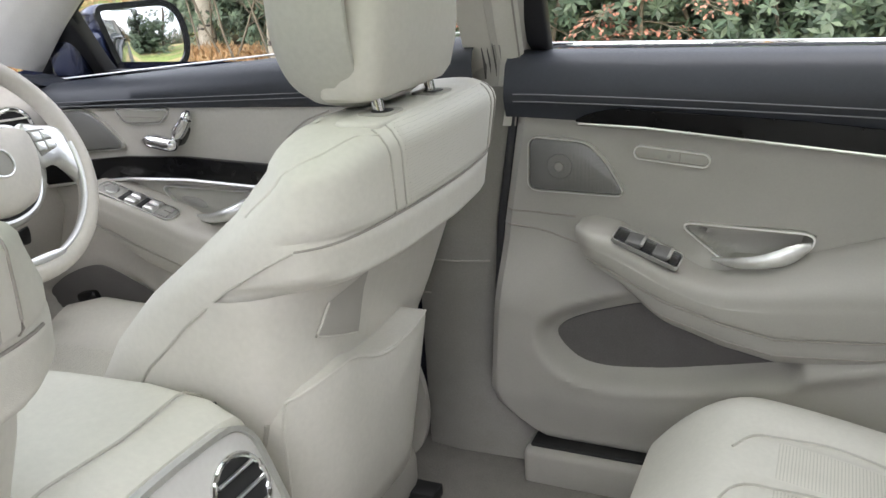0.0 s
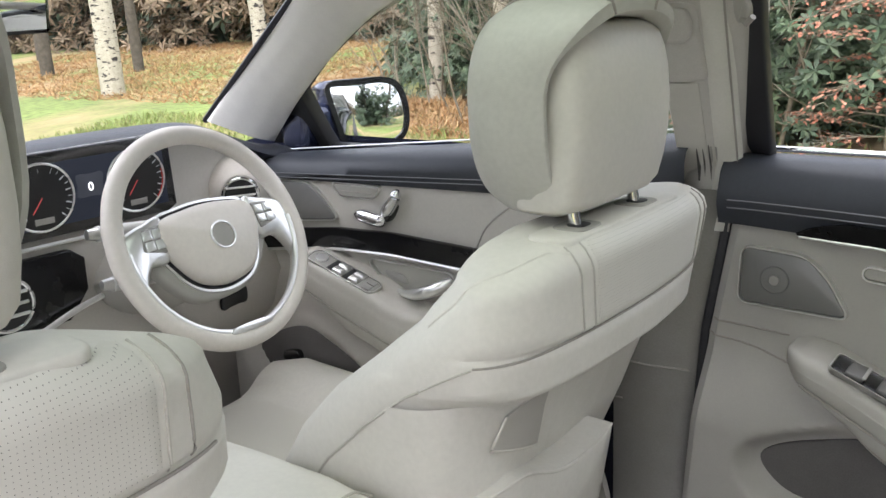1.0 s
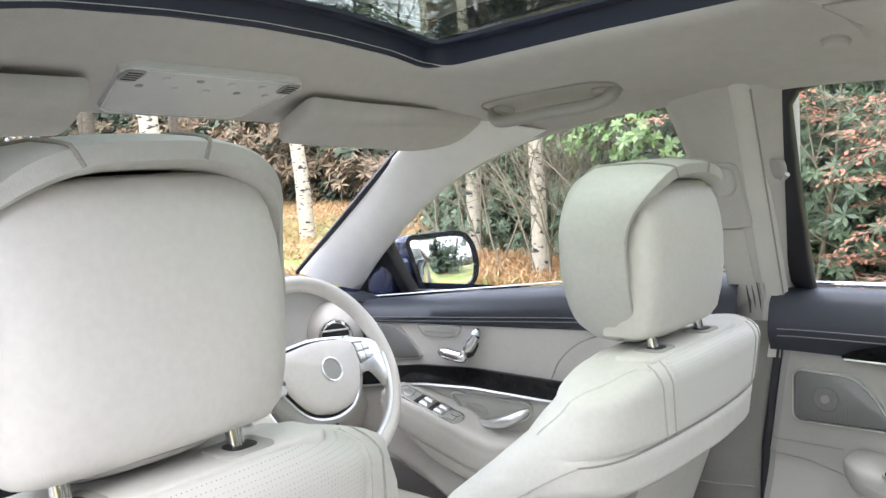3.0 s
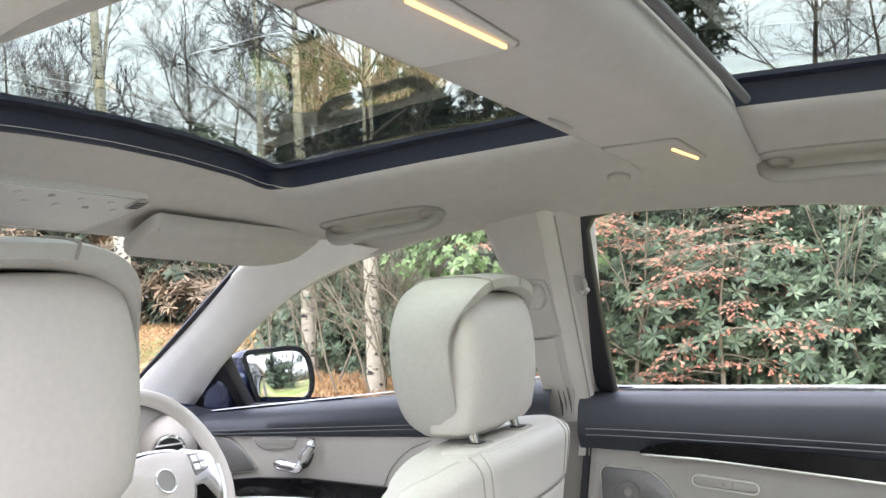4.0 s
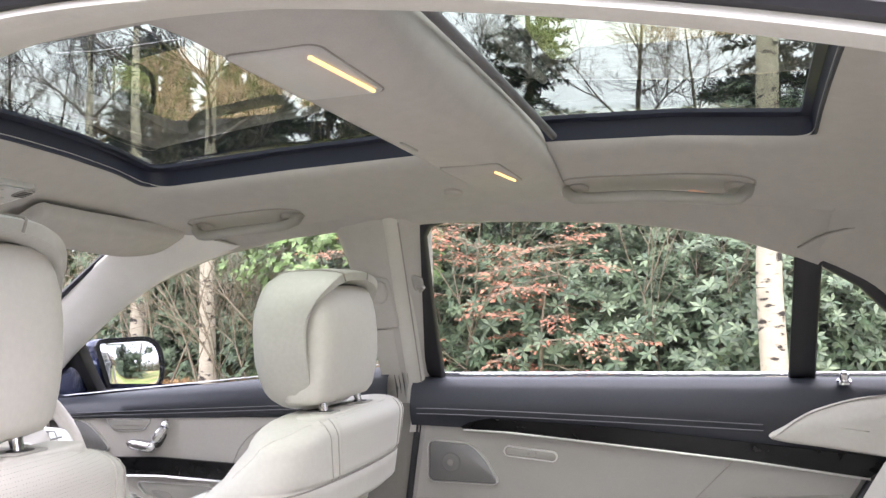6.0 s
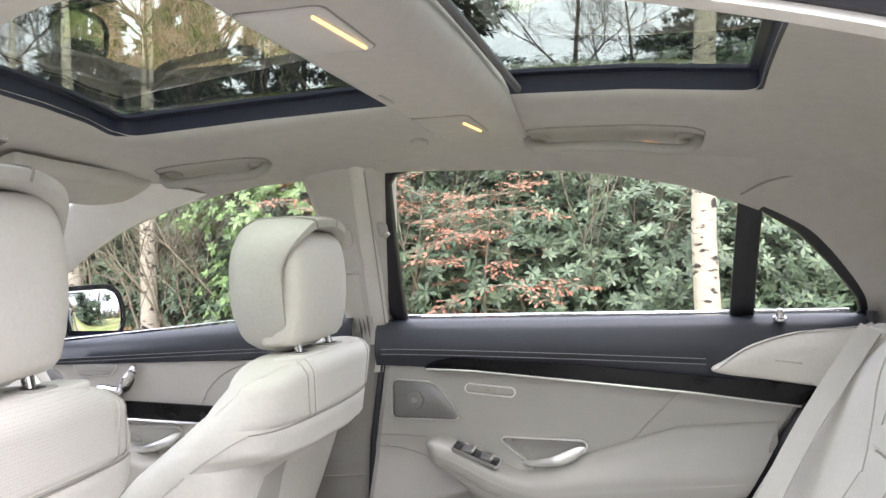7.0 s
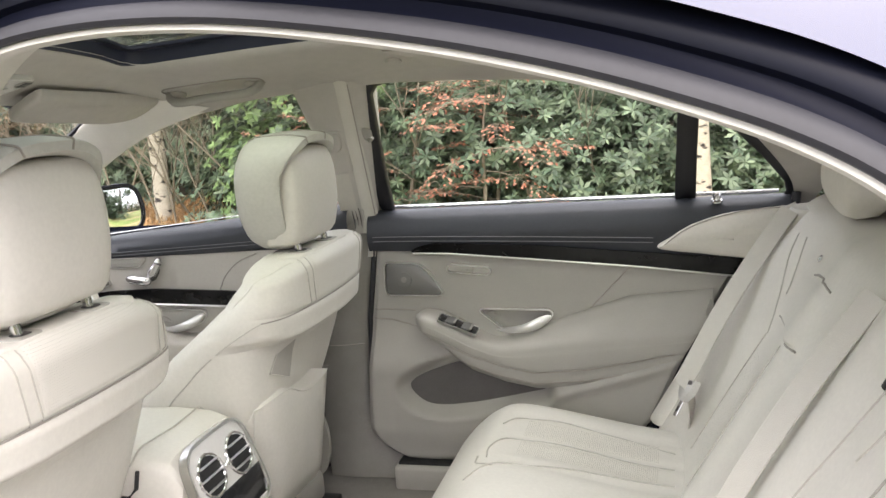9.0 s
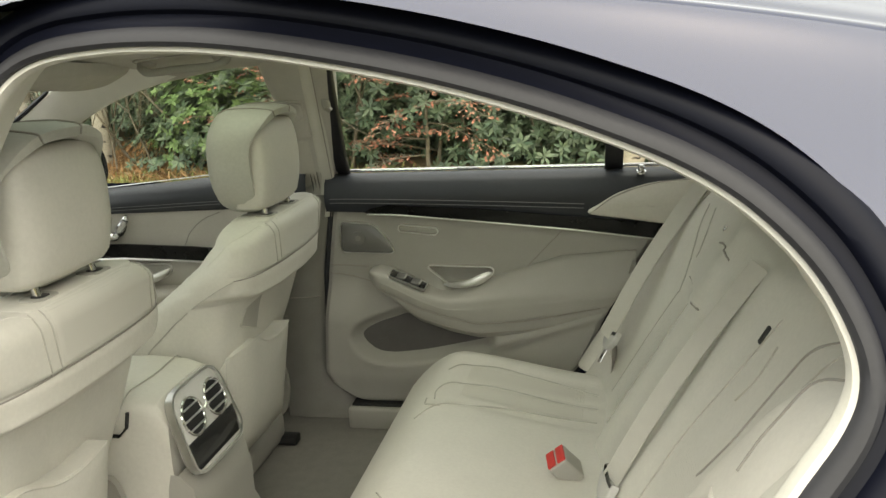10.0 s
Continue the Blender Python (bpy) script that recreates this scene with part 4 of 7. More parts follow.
    c = part("seat_switch", plate(o, lambda u, v, h: (u, 0.748 - h, v), 0.009, 0.002), CREAM_TRIM, t, "oblong cream seat switch")
    part("switch_rim", ring(o, lambda u, v, h: (u, 0.745 - h, v), 0.0024, 0.008), SATIN, c)
    part("divider", tube([(0.128, 0.7385, 0.8695), (0.127, 0.7385, 0.853)], 0.0008, 4), SEAM, c)
    part("mark", disc((0.112, 0.7395, 0.863), (0, -1, 0), 0.003, 0.0012, 10), GREY_BUTTON, c)
    pull, r = PULL, t
    part("pull_rim", ring(pull, lambda u, v, h: (u, 0.750 - h, v), 0.003, 0.011), SATIN, r, "silver recess rim")
    rows = []
    for f, w in zip(span(0, 1, 16), [0.001, 0.004, 0.006, 0.007, 0.008, 0.009, 0.0095, 0.010, 0.011, 0.012, 0.013, 0.014, 0.014, 0.013, 0.010, 0.004]):
        x = 0.178 + 0.135 * f
        z = 0.711 + 0.033 * f ** 2.2 + (0.006 if f > 0.3 else 0.0) * 0
        y = 0.740 - 0.022 * math.sin(math.pi * min(f * 0.9, 1)) ** 0.8
        rows.append([(x, y - 0.006 * math.cos(radians(a)), z + w * math.sin(radians(a))) for a in span(0, 330, 12)])
    part("handle", loft(rows), SATIN, t, "curved satin silver door handle")
    # armrest with the switch pod at its front end
    xs = [-0.020 + 0.036 * (1 - math.cos(math.pi / 2 * k / 9)) for k in range(10)] + span(0.022, 0.69, 70)
    part("armrest", loft([[(min(x, REAR_BACK(min(max(z_, 0.37), 0.99)) - 0.004), door_y(x) - d_, z_) for d_, z_ in arm_section(x)] for x in xs]), CREAM_TRIM, t, "rounded cream armrest with switch pod", 60)
    for k in (0.0, -0.030):
        part("arm_seam", tube([(x, door_y(x) - 0.0005 - (ARM_OUT(x) * (0.97 if k == 0 else 0.80)), ARM_LOW(x) + k * step(0.0, 0.12, x)) for x in span(0.01 if k == 0 else 0.05, 0.60, 50)], 0.0017, 5), SEAM, t)
    d = Vector((0.152, 0, -0.062)).normalized()
    nrm = Vector((0.36, -0.20, 0.90)).normalized()
    o_ = Vector((0.050, 0.684, 0.7535))
    sw = thing_frame(o_, d, nrm)
    panel = part("switch_panel", plate(rrect(-0.004, 0.096, -0.019, 0.019, 0.006), sw, 0.005, 0.002), GLOSS_BLACK, t, "black switch panel")
    part("panel_rim", ring(rrect(-0.004, 0.096, -0.019, 0.019, 0.006), sw, 0.0020, 0.0064), SATIN, panel)
    for k in range(2):
        u0 = 0.014 + 0.042 * k
        part("switch", plate(soft([(u0, -0.0155), (u0 + 0.024, -0.0155), (u0 + 0.024, 0.0155), (u0, 0.0155)], 0.004), lambda u, v, h: sw(u, v, (h + 0.004) * (1.0 + 18.0 * (u - u0))), 0.005, 0.002), DARK_BUTTON, panel)
        part("switch_edge", plate(soft([(u0 + 0.021, -0.0150), (u0 + 0.026, -0.0150), (u0 + 0.026, 0.0150), (u0 + 0.021, 0.0150)], 0.002), lambda u, v, h: sw(u, v, h + 0.011), 0.003, 0.001), GREY_BUTTON, panel)
    # sewn lines on the card
    for pts in ([(0.505, 0.861), (0.43, 0.783), (0.405, 0.757)], [(-0.150, 0.742), (-0.09, 0.735), (-0.04, 0.722), (-0.01, 0.712)], [(-0.145, 0.765), (-0.09, 0.763), (-0.03, 0.760)]):
        part("seam", tube([(u, door_y(u) - rear_card(u, v) - 0.0005, v) for u, v in spline(pts, 40)], 0.0016, 5), SEAM, t)
    part("lock_knob", merge(disc((0.702, 0.738, 1.008), (0, -0.3, 1), 0.013, 0.006, 24, 0.002), disc((0.702, 0.736, 1.013), (0, -0.3, 1), 0.0085, 0.016, 24, 0.004)), CHROME, t, "chrome lock knob")
    # added bright strip in place of the sky's reflection along the sill
    part("sill_glint_strip", tube([(x, door_y(x) + 0.060, 1.017) for x in span(-0.11, 0.84, 20)], 0.0045, 8), CHROME, t, "bright outer strip added for the sill's sky glint")
    part("door_seal", tube([(REAR_FRONT(z) - 0.008, 0.757, z) for z in span(1.0, 0.43, 30)] + [(-0.135, 0.757, 0.387), (-0.09, 0.757, 0.362), (0.05, 0.757, 0.357), (0.38, 0.757, 0.357)], 0.008, 8), RUBBER, t, "black door seal")
    part("rear_seal", tube([(REAR_BACK(z) + 0.008, 0.75, z) for z in span(1.02, 0.40, 30)], 0.010, 8), RUBBER, t, "black door seal")


def thing_frame(o, d, n):
    """Turns (u, v, h) on a leaning panel into a place."""
    s = n.cross(d).normalized()
    n = d.cross(s).normalized()

    def f(u, v, h):
        q = o + d * u + s * v + n * h
        return (q.x, q.y, q.z)

    return f


WIN_A = [(-0.076, 1.006), (0.25, 1.006), (0.610, 1.006), (0.617, 1.12), (0.624, 1.237), (0.58, 1.256), (0.519, 1.275), (0.42, 1.296), (0.326, 1.310), (0.157, 1.322), (0.0, 1.328), (-0.030, 1.322), (-0.045, 1.305), (-0.058, 1.20), (-0.068, 1.10)]
WIN_B = [(0.657, 1.006), (0.75, 1.006), (0.842, 1.006), (0.852, 1.02), (0.846, 1.045), (0.797, 1.108), (0.73, 1.179), (0.668, 1.218), (0.662, 1.12)]
WIN_F = [(-0.986, 0.98), (-0.60, 0.99), (-0.20, 1.0), (-0.205, 1.15), (-0.213, 1.266), (-0.207, 1.31), (-0.23, 1.323), (-0.338, 1.318), (-0.44, 1.304), (-0.542, 1.285), (-0.65, 1.254), (-0.758, 1.213), (-0.88, 1.155), (-0.985, 1.094), (-0.987, 1.03)]


def build_windows():
    for name, o, label, fr in (("window_1", WIN_A, "rear side window with black surround", 0.034), ("window_2", WIN_B, "small rear quarter window with black surround", 0.030), ("window_3", WIN_F, "front side window with thin black surround", 0.012)):
        o = dense(o, 60)
        for side in (1, -1):
            if side < 0 and name != "window_3":
                continue
            t = thing(name, label, "window", kind="structure")
            p = part("pane", plate(shrink(o, -0.012), lambda u, v, h: win(u, v, -0.010 + h, side), 0.004, 0.001), CLEAR, t)
            p.visible_shadow = False
            rows = []
            for grow, dep in ((0.0, -0.012), (0.0, 0.004), (-0.004, 0.008), (-fr, 0.006), (-fr, -0.03)):
                rows.append([win(*q, dep, side) for q in shrink(o, grow)])
            if name != "window_3":
                rows = [[(x, y, max(z, 0.998)) for x, y, z in r] for r in rows]
            part("window_frame", loft(rows, cap=False), BLACK_TRIM, t, "black surround", 50)


FDOOR_LOW = 0.36


def front_card(x, z):
    p = 0.0
    d = gap(F_POCKET, x, z)
    return max(p, 0.035 * (1 - step(0.56, 0.66, z)) * step(-0.004, 0.03, d))


F_POCKET = [(-1.095, 0.56), (-1.04, 0.60), (-0.96, 0.622), (-0.88, 0.59), (-0.80, 0.545), (-0.9, 0.515), (-1.02, 0.497), (-1.07, 0.517)]


def build_front_door():
    t = thing("door_2", "closed front door with cream card, black lacquer strip and dark belt pad", "car door", kind="structure")
    part("card", sheet(span(-1.14, -0.30, 90), span(FDOOR_LOW, 0.955, 70), lambda x, z: (x, door_y(x) - front_card(x, z), z)), FRONT_LIT_TRIM, t, "cream door card")
    # the front pocket's shade is part of this lining's colour
    part("pocket_lining", plate(spline(F_POCKET, 48, True), lambda u, v, h: (u, door_y(u) + 0.001 - h, v), 0.005, 0.002), POCKET, t, "taupe pocket lining with recess shade")
    rows = []
    for x in span(-1.16, -0.185, 50):
        y = door_y(x)
        top = 0.970 + (x + 1.0) * 0.080
        rows.append([(x, y + 0.09, top), (x, y + 0.04, top + 0.003), (x, y + 0.010, top - 0.003), (x, y - 0.010, top - 0.018), (x, y - 0.016, top - 0.036), (x, y - 0.012, 0.945), (x, y - 0.006, 0.932 + 0.006 * (x + 0.6)), (x, y + 0.02, 0.930)])
    part("belt_pad", loft(rows, closed=False), NAVY_SKIN, t, "blue-black leather belt pad", 60)
    for dz in (0.0, -0.008):
        part("stitching", tube([(x, door_y(x) - 0.0165, 0.954 + dz + 0.03 * (x + 0.6)) for x in span(-1.1, -0.3, 20)], 0.001, 5), DARK_STITCH, t)
    wt = curve([(-1.14, 0.812), (-0.963, 0.834), (-0.85, 0.845), (-0.725, 0.846), (-0.528, 0.833), (-0.2, 0.80)])
    rows = []
    for x in span(-1.12, -0.30, 40):
        b = wt(x)
        a = b - 0.040
        y = door_y(x)
        rows.append([(x, y - 0.002, a), (x, y - 0.014, a), (x, y - 0.017, a + 0.014), (x, y - 0.0195, b - 0.001), (x, y - 0.0175, b), (x, y - 0.002, b - 0.002)])
    part("lacquer_strip", loft(rows), LACQUER, t, "black lacquered wood strip", 50)
    part("bright_strip", tube([(x, door_y(x) - 0.014, wt(x) - 0.043) for x in span(-1.1, -0.30, 40)], 0.003, 6), SATIN, t, "satin silver strip")

    def on(u, v, h):
        return (u, door_y(u) + 0.002 - h, v)

    o = soft([(-1.035, 0.926), (-0.92, 0.925), (-0.888, 0.900), (-0.850, 0.858), (-1.035, 0.842)], 0.02)
    sp = part("speaker", plate(o, on, 0.010, 0.003), GRILLE, t, "perforated silver speaker cover")
    part("speaker_frame", ring(o, on, 0.0025, 0.009), SATIN, sp)
    o = soft([(-0.862, 0.930), (-0.748, 0.927), (-0.768, 0.904), (-0.842, 0.903)], 0.010)
    c = part("seat_memory_switch", plate(o, on, 0.009, 0.003), CREAM_TRIM, t, "cream seat memory switch")
    part("switch_rim", ring(o, on, 0.002, 0.008), SATIN, c)
    part("divider", tube([on(-0.84, 0.915, 0.0095), on(-0.765, 0.914, 0.0095)], 0.0008, 4), SEAM, c)
    lev = part("seat_control", tube([on(*q, 0.018) for q in spline([(-0.800, 0.876), (-0.77, 0.872), (-0.745, 0.868), (-0.730, 0.873)], 14)], [0.005, 0.010, 0.0125, 0.013, 0.013, 0.013, 0.013, 0.013, 0.013, 0.013, 0.0125, 0.011, 0.009, 0.004], 12), CHROME, t, "chrome seat-shaped control")
    part("control_back", tube([on(*q, 0.018) for q in spline([(-0.735, 0.878), (-0.722, 0.893), (-0.708, 0.910), (-0.700, 0.927)], 12)], [0.005, 0.010, 0.012, 0.0125, 0.0125, 0.012, 0.011, 0.0105, 0.010, 0.0105, 0.009, 0.004], 12), CHROME, lev)
    part("control_gap", plate(spline([(-0.745, 0.866), (-0.728, 0.866), (-0.712, 0.892), (-0.722, 0.897)], 24, True), on, 0.022, 0.004), GLOSS_BLACK, lev)
    # armrest with the switch pod at its front end
    xs = [-0.932 + 0.036 * (1 - math.cos(math.pi / 2 * k / 9)) for k in range(10)] + span(-0.890, -0.31, 60)
    part("armrest", loft([[(x, door_y(x) - d_, z_) for d_, z_ in arm_section(x, F_CREST, F_CREST, F_LOW, F_OUT, -0.9325)] for x in xs]), FRONT_LIT_TRIM, t, "rounded cream armrest with switch pod", 60)
    part("arm_seam", tube([(x, door_y(x) - 0.0005 - F_OUT(x) * 0.97, F_LOW(x)) for x in span(-0.90, -0.25, 40)], 0.0017, 5), SEAM, t)
    d = Vector((0.19, 0.019, -0.068)).normalized()
    sw = thing_frame(Vector((-0.880, door_y(-0.87) - 0.052, 0.7945)), d, Vector((0.32, -0.14, 0.92)).normalized())
    o = rrect(0, 0.158, -0.019, 0.019, 0.012)
    panel = part("switch_panel", plate(o, sw, 0.006, 0.002), GREY_BUTTON, t, "grey switch panel with silver rim")
    part("panel_rim", ring(o, sw, 0.0022, 0.0065), SATIN, panel)
    part("mirror_knob", disc(sw(0.024, 0, 0.005), Vector(sw(0, 0, 1)) - Vector(sw(0, 0, 0)), 0.013, 0.004, 20, 0.001), SATIN, panel)
    for k in range(2):
        u0 = 0.052 + 0.038 * k
        for v0 in (-0.017, 0.001):
            part("switch", plate(soft([(u0 + 0.010, v0), (u0 + 0.033, v0), (u0 + 0.033, v0 + 0.016), (u0 + 0.010, v0 + 0.016)], 0.003), lambda u, v, h: sw(u, v, h + 0.005), 0.007, 0.003), SATIN, panel)
        part("switch_well", plate([(u0 - 0.003, -0.017), (u0 + 0.011, -0.017), (u0 + 0.011, 0.017), (u0 - 0.003, 0.017)], lambda u, v, h: sw(u, v, h + 0.0055), 0.001, 0.0004), BLACK, panel)
    for v0 in (-0.016, 0.001):
        part("switch", plate(soft([(0.132, v0), (0.150, v0), (0.150, v0 + 0.015), (0.132, v0 + 0.015)], 0.003), lambda u, v, h: sw(u, v, h + 0.005), 0.003, 0.001), GREY_BUTTON, panel)
    pull = soft([(-0.788, 0.788), (-0.595, 0.780), (-0.60, 0.752), (-0.66, 0.728), (-0.715, 0.728), (-0.75, 0.748)], 0.02)
    r = part("pull_recess", plate(pull, on, 0.004, 0.0015), CREAM_TRIM, t)
    part("pull_rim", ring(pull, on, 0.003, 0.010), SATIN, r, "silver recess rim")
    part("handle", tube([on(*q) for q in spline([(-0.72, 0.735, 0.012), (-0.68, 0.736, 0.026), (-0.63, 0.750, 0.028), (-0.598, 0.770, 0.012)], 16)], [0.003, 0.005, 0.006, 0.007, 0.008, 0.009, 0.010, 0.011, 0.012, 0.012, 0.012, 0.012, 0.011, 0.010, 0.008, 0.004], 10), SATIN, t, "curved satin silver door handle")
    part("lock_switch", plate(spline([(-0.75, 0.768), (-0.71, 0.764), (-0.70, 0.748), (-0.735, 0.752)], 24, True), on, 0.006, 0.002), GREY_BUTTON, t)
    part("boot_switch", plate(spline([(-1.018, 0.562), (-0.982, 0.568), (-0.978, 0.549), (-1.014, 0.543)], 24, True), lambda u, v, h: (u, door_y(u) - 0.004 - h, v), 0.014, 0.003), GLOSS_BLACK, t, "gloss black boot switch")
    for pts in ([(-0.55, 0.833), (-0.53, 0.87), (-0.49, 0.905), (-0.44, 0.925)],):
        part("seam", tube([(u, door_y(u) - front_card(u, v) - 0.0005, v) for u, v in spline(pts, 24)], 0.0016, 5), SEAM, t)
    # the same added strip for the sky's reflection, thinner here
    part("sill_glint_strip", tube([(x, door_y(x) + 0.085, 0.976 + (x + 1.0) * 0.080) for x in span(-1.12, -0.2, 20)], 0.0016, 8), SATIN, t, "thin outer strip added for the sill's sky glint")
    # mirror triangle
    tri = [(-1.16, 0.972), (-0.982, 0.975), (-0.986, 1.085), (-1.0, 1.095), (-1.06, 1.05)]
    part("mirror_corner", plate(dense(tri, 60), lambda u, v, h: win(u, v, h - 0.012), 0.03, 0.004), BLACK, t, "black mirror corner trim")


def build_wing_mirror():
    t = thing("wing_mirror", "dark blue door mirror with black-rimmed glass", "wing mirror", at=(-1.05, 0.9, 0.95))
    off = Matrix.Translation((1.05, -0.9, -0.95))
    nrm = Vector((0.90, -0.30, 0.075)).normalized()
    side = Vector((0.316, 0.949, 0)).normalized()
    up = nrm.cross(side).normalized()

    def f(u, v, h):
        q = Vector((-0.985, 0.893, 1.028)) + side * u + up * v + nrm * h
        return (q.x, q.y, q.z)

    o = soft([(-0.092, 0.074), (0.07, 0.074), (0.100, 0.05), (0.112, -0.005), (0.100, -0.055), (0.06, -0.075), (-0.052, -0.083)], 0.03)
    c = np.mean(np.array(o), 0)
    rows = [[f(*(c + (q - c) * k), h) for q in o] for k, h in ((1.0, 0.0), (1.04, -0.008), (1.05, -0.03), (1.0, -0.07), (0.86, -0.105), (0.6, -0.125), (0.2, -0.132))]
    part("housing", moved(loft(rows), off), PAINT, t)
    part("rim", moved(ring(shrink(o, 0.010), lambda u, v, h: f(u, v, h - 0.006), 0.012, 0.010), off), GLOSS_BLACK, t, "black mirror rim")
    part("mirror_glass", moved(plate(shrink(o, 0.009), lambda u, v, h: f(u, v, h - 0.002), 0.004, 0.001), off), MIRROR, t, "mirror glass")
    part("foot", moved(block(-1.09, -1.01, 0.74, 0.86, 0.965, 1.06, 0.02, 3), off), PAINT, t)


build_ceiling()
build_roof_glass()
build_near_side()
build_roof_skin()
build_rear_door()
build_front_door()
build_windows()
build_wing_mirror()


# ---- cabin ----
def build_floor():
    rows = sheet(span(-1.5, 0.5, 50), span(-0.80, 0.80, 61), lambda x, y: (x, y, 0.298 + 0.14 * math.exp(-((abs(y) / 0.13) ** 4)) + 0.0015 * noise.noise((x * 30, y * 30, 0))))
    solo("floor", rows, CARPET, "grey-beige carpeted car floor with raised tunnel", "floor", kind="structure")
    for s in (1, -1):
        b = thing("sill", "cream and dark door sill beside the carpet", "door sill", "door sills", "structure")
        part("sill_cover", block(-0.11, 0.62, min(s * 0.685, s * 0.80), max(s * 0.685, s * 0.80), 0.29, 0.360, 0.012, 3), CREAM_TRIM, b)
        part("sill_plate", block(-0.10, 0.60, min(s * 0.70, s * 0.79), max(s * 0.70, s * 0.79), 0.356, 0.366, 0.003), BLACK, b, "dark sill plate")
        part("front_sill", block(-1.3, -0.40, min(s * 0.69, s * 0.80), max(s * 0.69, s * 0.80), 0.29, 0.37, 0.02, 3), CREAM_TRIM, b)


def build_b_pillar():
    t = thing("b_pillar", "cream cloth centre pillar trim with belt guide and air vent", "pillar trim", kind="structure")
    # upper
    rows = []
    for z in span(0.96, 1.345, 24):
        f = (z - 0.96) / 0.385
        xa, xb = float(np.interp(f, [0, 0.7, 1], [-0.215, -0.220, -0.235])), float(np.interp(f, [0, 1], [-0.118, -0.035]))
        y = glass_y(max(z, 1.0)) - 0.004
        rows.append([(xa, y + 0.04, z), (xa + 0.004, y - 0.004, z), (xa + 0.02, y - 0.020, z), ((xa + xb) / 2, y - 0.030, z), (xb - 0.030, y - 0.026, z), (xb - 0.012, y - 0.010, z), (xb - 0.004, y + 0.012, z), (xb, y + 0.04, z)])
    part("upper_trim", loft(rows, closed=False), PILLAR_CLOTH, t, "grey-beige cloth upper trim", 50)
    rows = []
    for z in span(0.90, 1.345, 24):
        x, y = float(np.interp(z, [0.90, 1.0, 1.33], [-0.146, -0.134, -0.100])), glass_y(max(z, 1.0)) - 0.020
        rows.append([(x + 0.021 * math.cos(radians(a_)), y - 0.016 * math.sin(radians(a_)) ** 0.8, z) for a_ in span(180, 0, 13)])
    part("seal", loft(rows, closed=False), EDGE, t, "pale cream door seal", 60)
    part("seal_groove", tube([(float(np.interp(z, [0.90, 1.0, 1.33], [-0.128, -0.117, -0.083])), glass_y(max(z, 1.0)) - 0.032, z) for z in span(0.90, 1.33, 20)], 0.0016, 5), SEAM, t)
    # lower
    rows = []
    for z in span(0.30, 0.962, 24):
        xa, xb = -0.215, float(np.interp(z, [0.30, 0.40, 0.46, 0.742, 0.96], [-0.09, -0.14, -0.182, -0.163, -0.120]))
        y = door_y(-0.2) + 0.02
        rows.append([(-0.33, y + 0.03, z), (-0.31, y - 0.008, z), (-0.25, y - 0.016, z), (xb - 0.018, y - 0.010, z), (xb - 0.002, y + 0.004, z), (xb, y + 0.05, z)])
    part("lower_trim", loft(rows, closed=False), mat("grey-beige lower trim", (0.27, 0.258, 0.238), 0.85, grain=0.06, scale=400, bump=0.3, bump_scale=300, stain=0.04), t, "grey-beige lower trim", 50)
    part("trim_joint", tube([(-0.305, door_y(-0.2) + 0.010, 0.665), (-0.24, door_y(-0.2) + 0.003, 0.668), (-0.178, door_y(-0.2) + 0.010, 0.672)], 0.002, 5), SEAM, t)
    # air vent beside the door seal
    for k in range(3):
        u0 = -0.176 + 0.009 * k
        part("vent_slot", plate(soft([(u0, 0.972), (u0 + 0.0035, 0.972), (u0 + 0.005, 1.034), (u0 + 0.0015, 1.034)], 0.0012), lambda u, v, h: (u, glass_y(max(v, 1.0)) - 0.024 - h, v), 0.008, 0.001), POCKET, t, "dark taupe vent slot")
    # belt guide
    o = soft([(-0.222, 1.118), (-0.216, 1.232), (-0.130, 1.228), (-0.132, 1.125)], 0.012)
    g = part("belt_guide", plate(o, lambda u, v, h: win(u, v, 0.02 + h), 0.018, 0.006), PILLAR_CLOTH, t, "grey-beige belt height adjuster")
    part("guide_pad", plate(soft([(-0.212, 1.178), (-0.209, 1.224), (-0.137, 1.220), (-0.139, 1.188), (-0.155, 1.174)], 0.012), lambda u, v, h: win(u, v, 0.036 + h), 0.010, 0.004), PILLAR_CLOTH, g)
    part("belt", loft([[win(-0.195 + dx - 0.02 * f, 1.12 - 0.24 * f, 0.035 - k) for dx, k in ((0, 0), (0.046, 0), (0.046, 0.0015), (0, 0.0015))] for f in span(0, 1, 8)]), BELT, t, "cream seat belt webbing")
    part("hook", merge(plate(spline([(-0.085, 1.20), (-0.070, 1.205), (-0.068, 1.225), (-0.085, 1.228)], 24, True), lambda u, v, h: win(u, v, 0.012 + h), 0.016, 0.004), tube([win(-0.078, 1.205, 0.024), win(-0.070, 1.198, 0.034), win(-0.060, 1.206, 0.036)], 0.004, 8)), CREAM_TRIM, t, "cream coat hook")
    part("airbag_mark", ring(spline([(-0.17, 1.29), (-0.17, 1.312), (-0.125, 1.312), (-0.125, 1.29)], 32, True), lambda u, v, h: win(u, v, 0.022 + h), 0.0012, 0.004), PILLAR, t)
    # vent
    o = soft([(-0.196, 0.895), (-0.178, 1.035), (-0.132, 1.045), (-0.136, 0.895)], 0.012)
    v_ = part("air_vent", plate(o, lambda u, v, h: win(u, v, 0.018 + h), 0.012, 0.004), CREAM_TRIM, t, "cream pillar air vent")
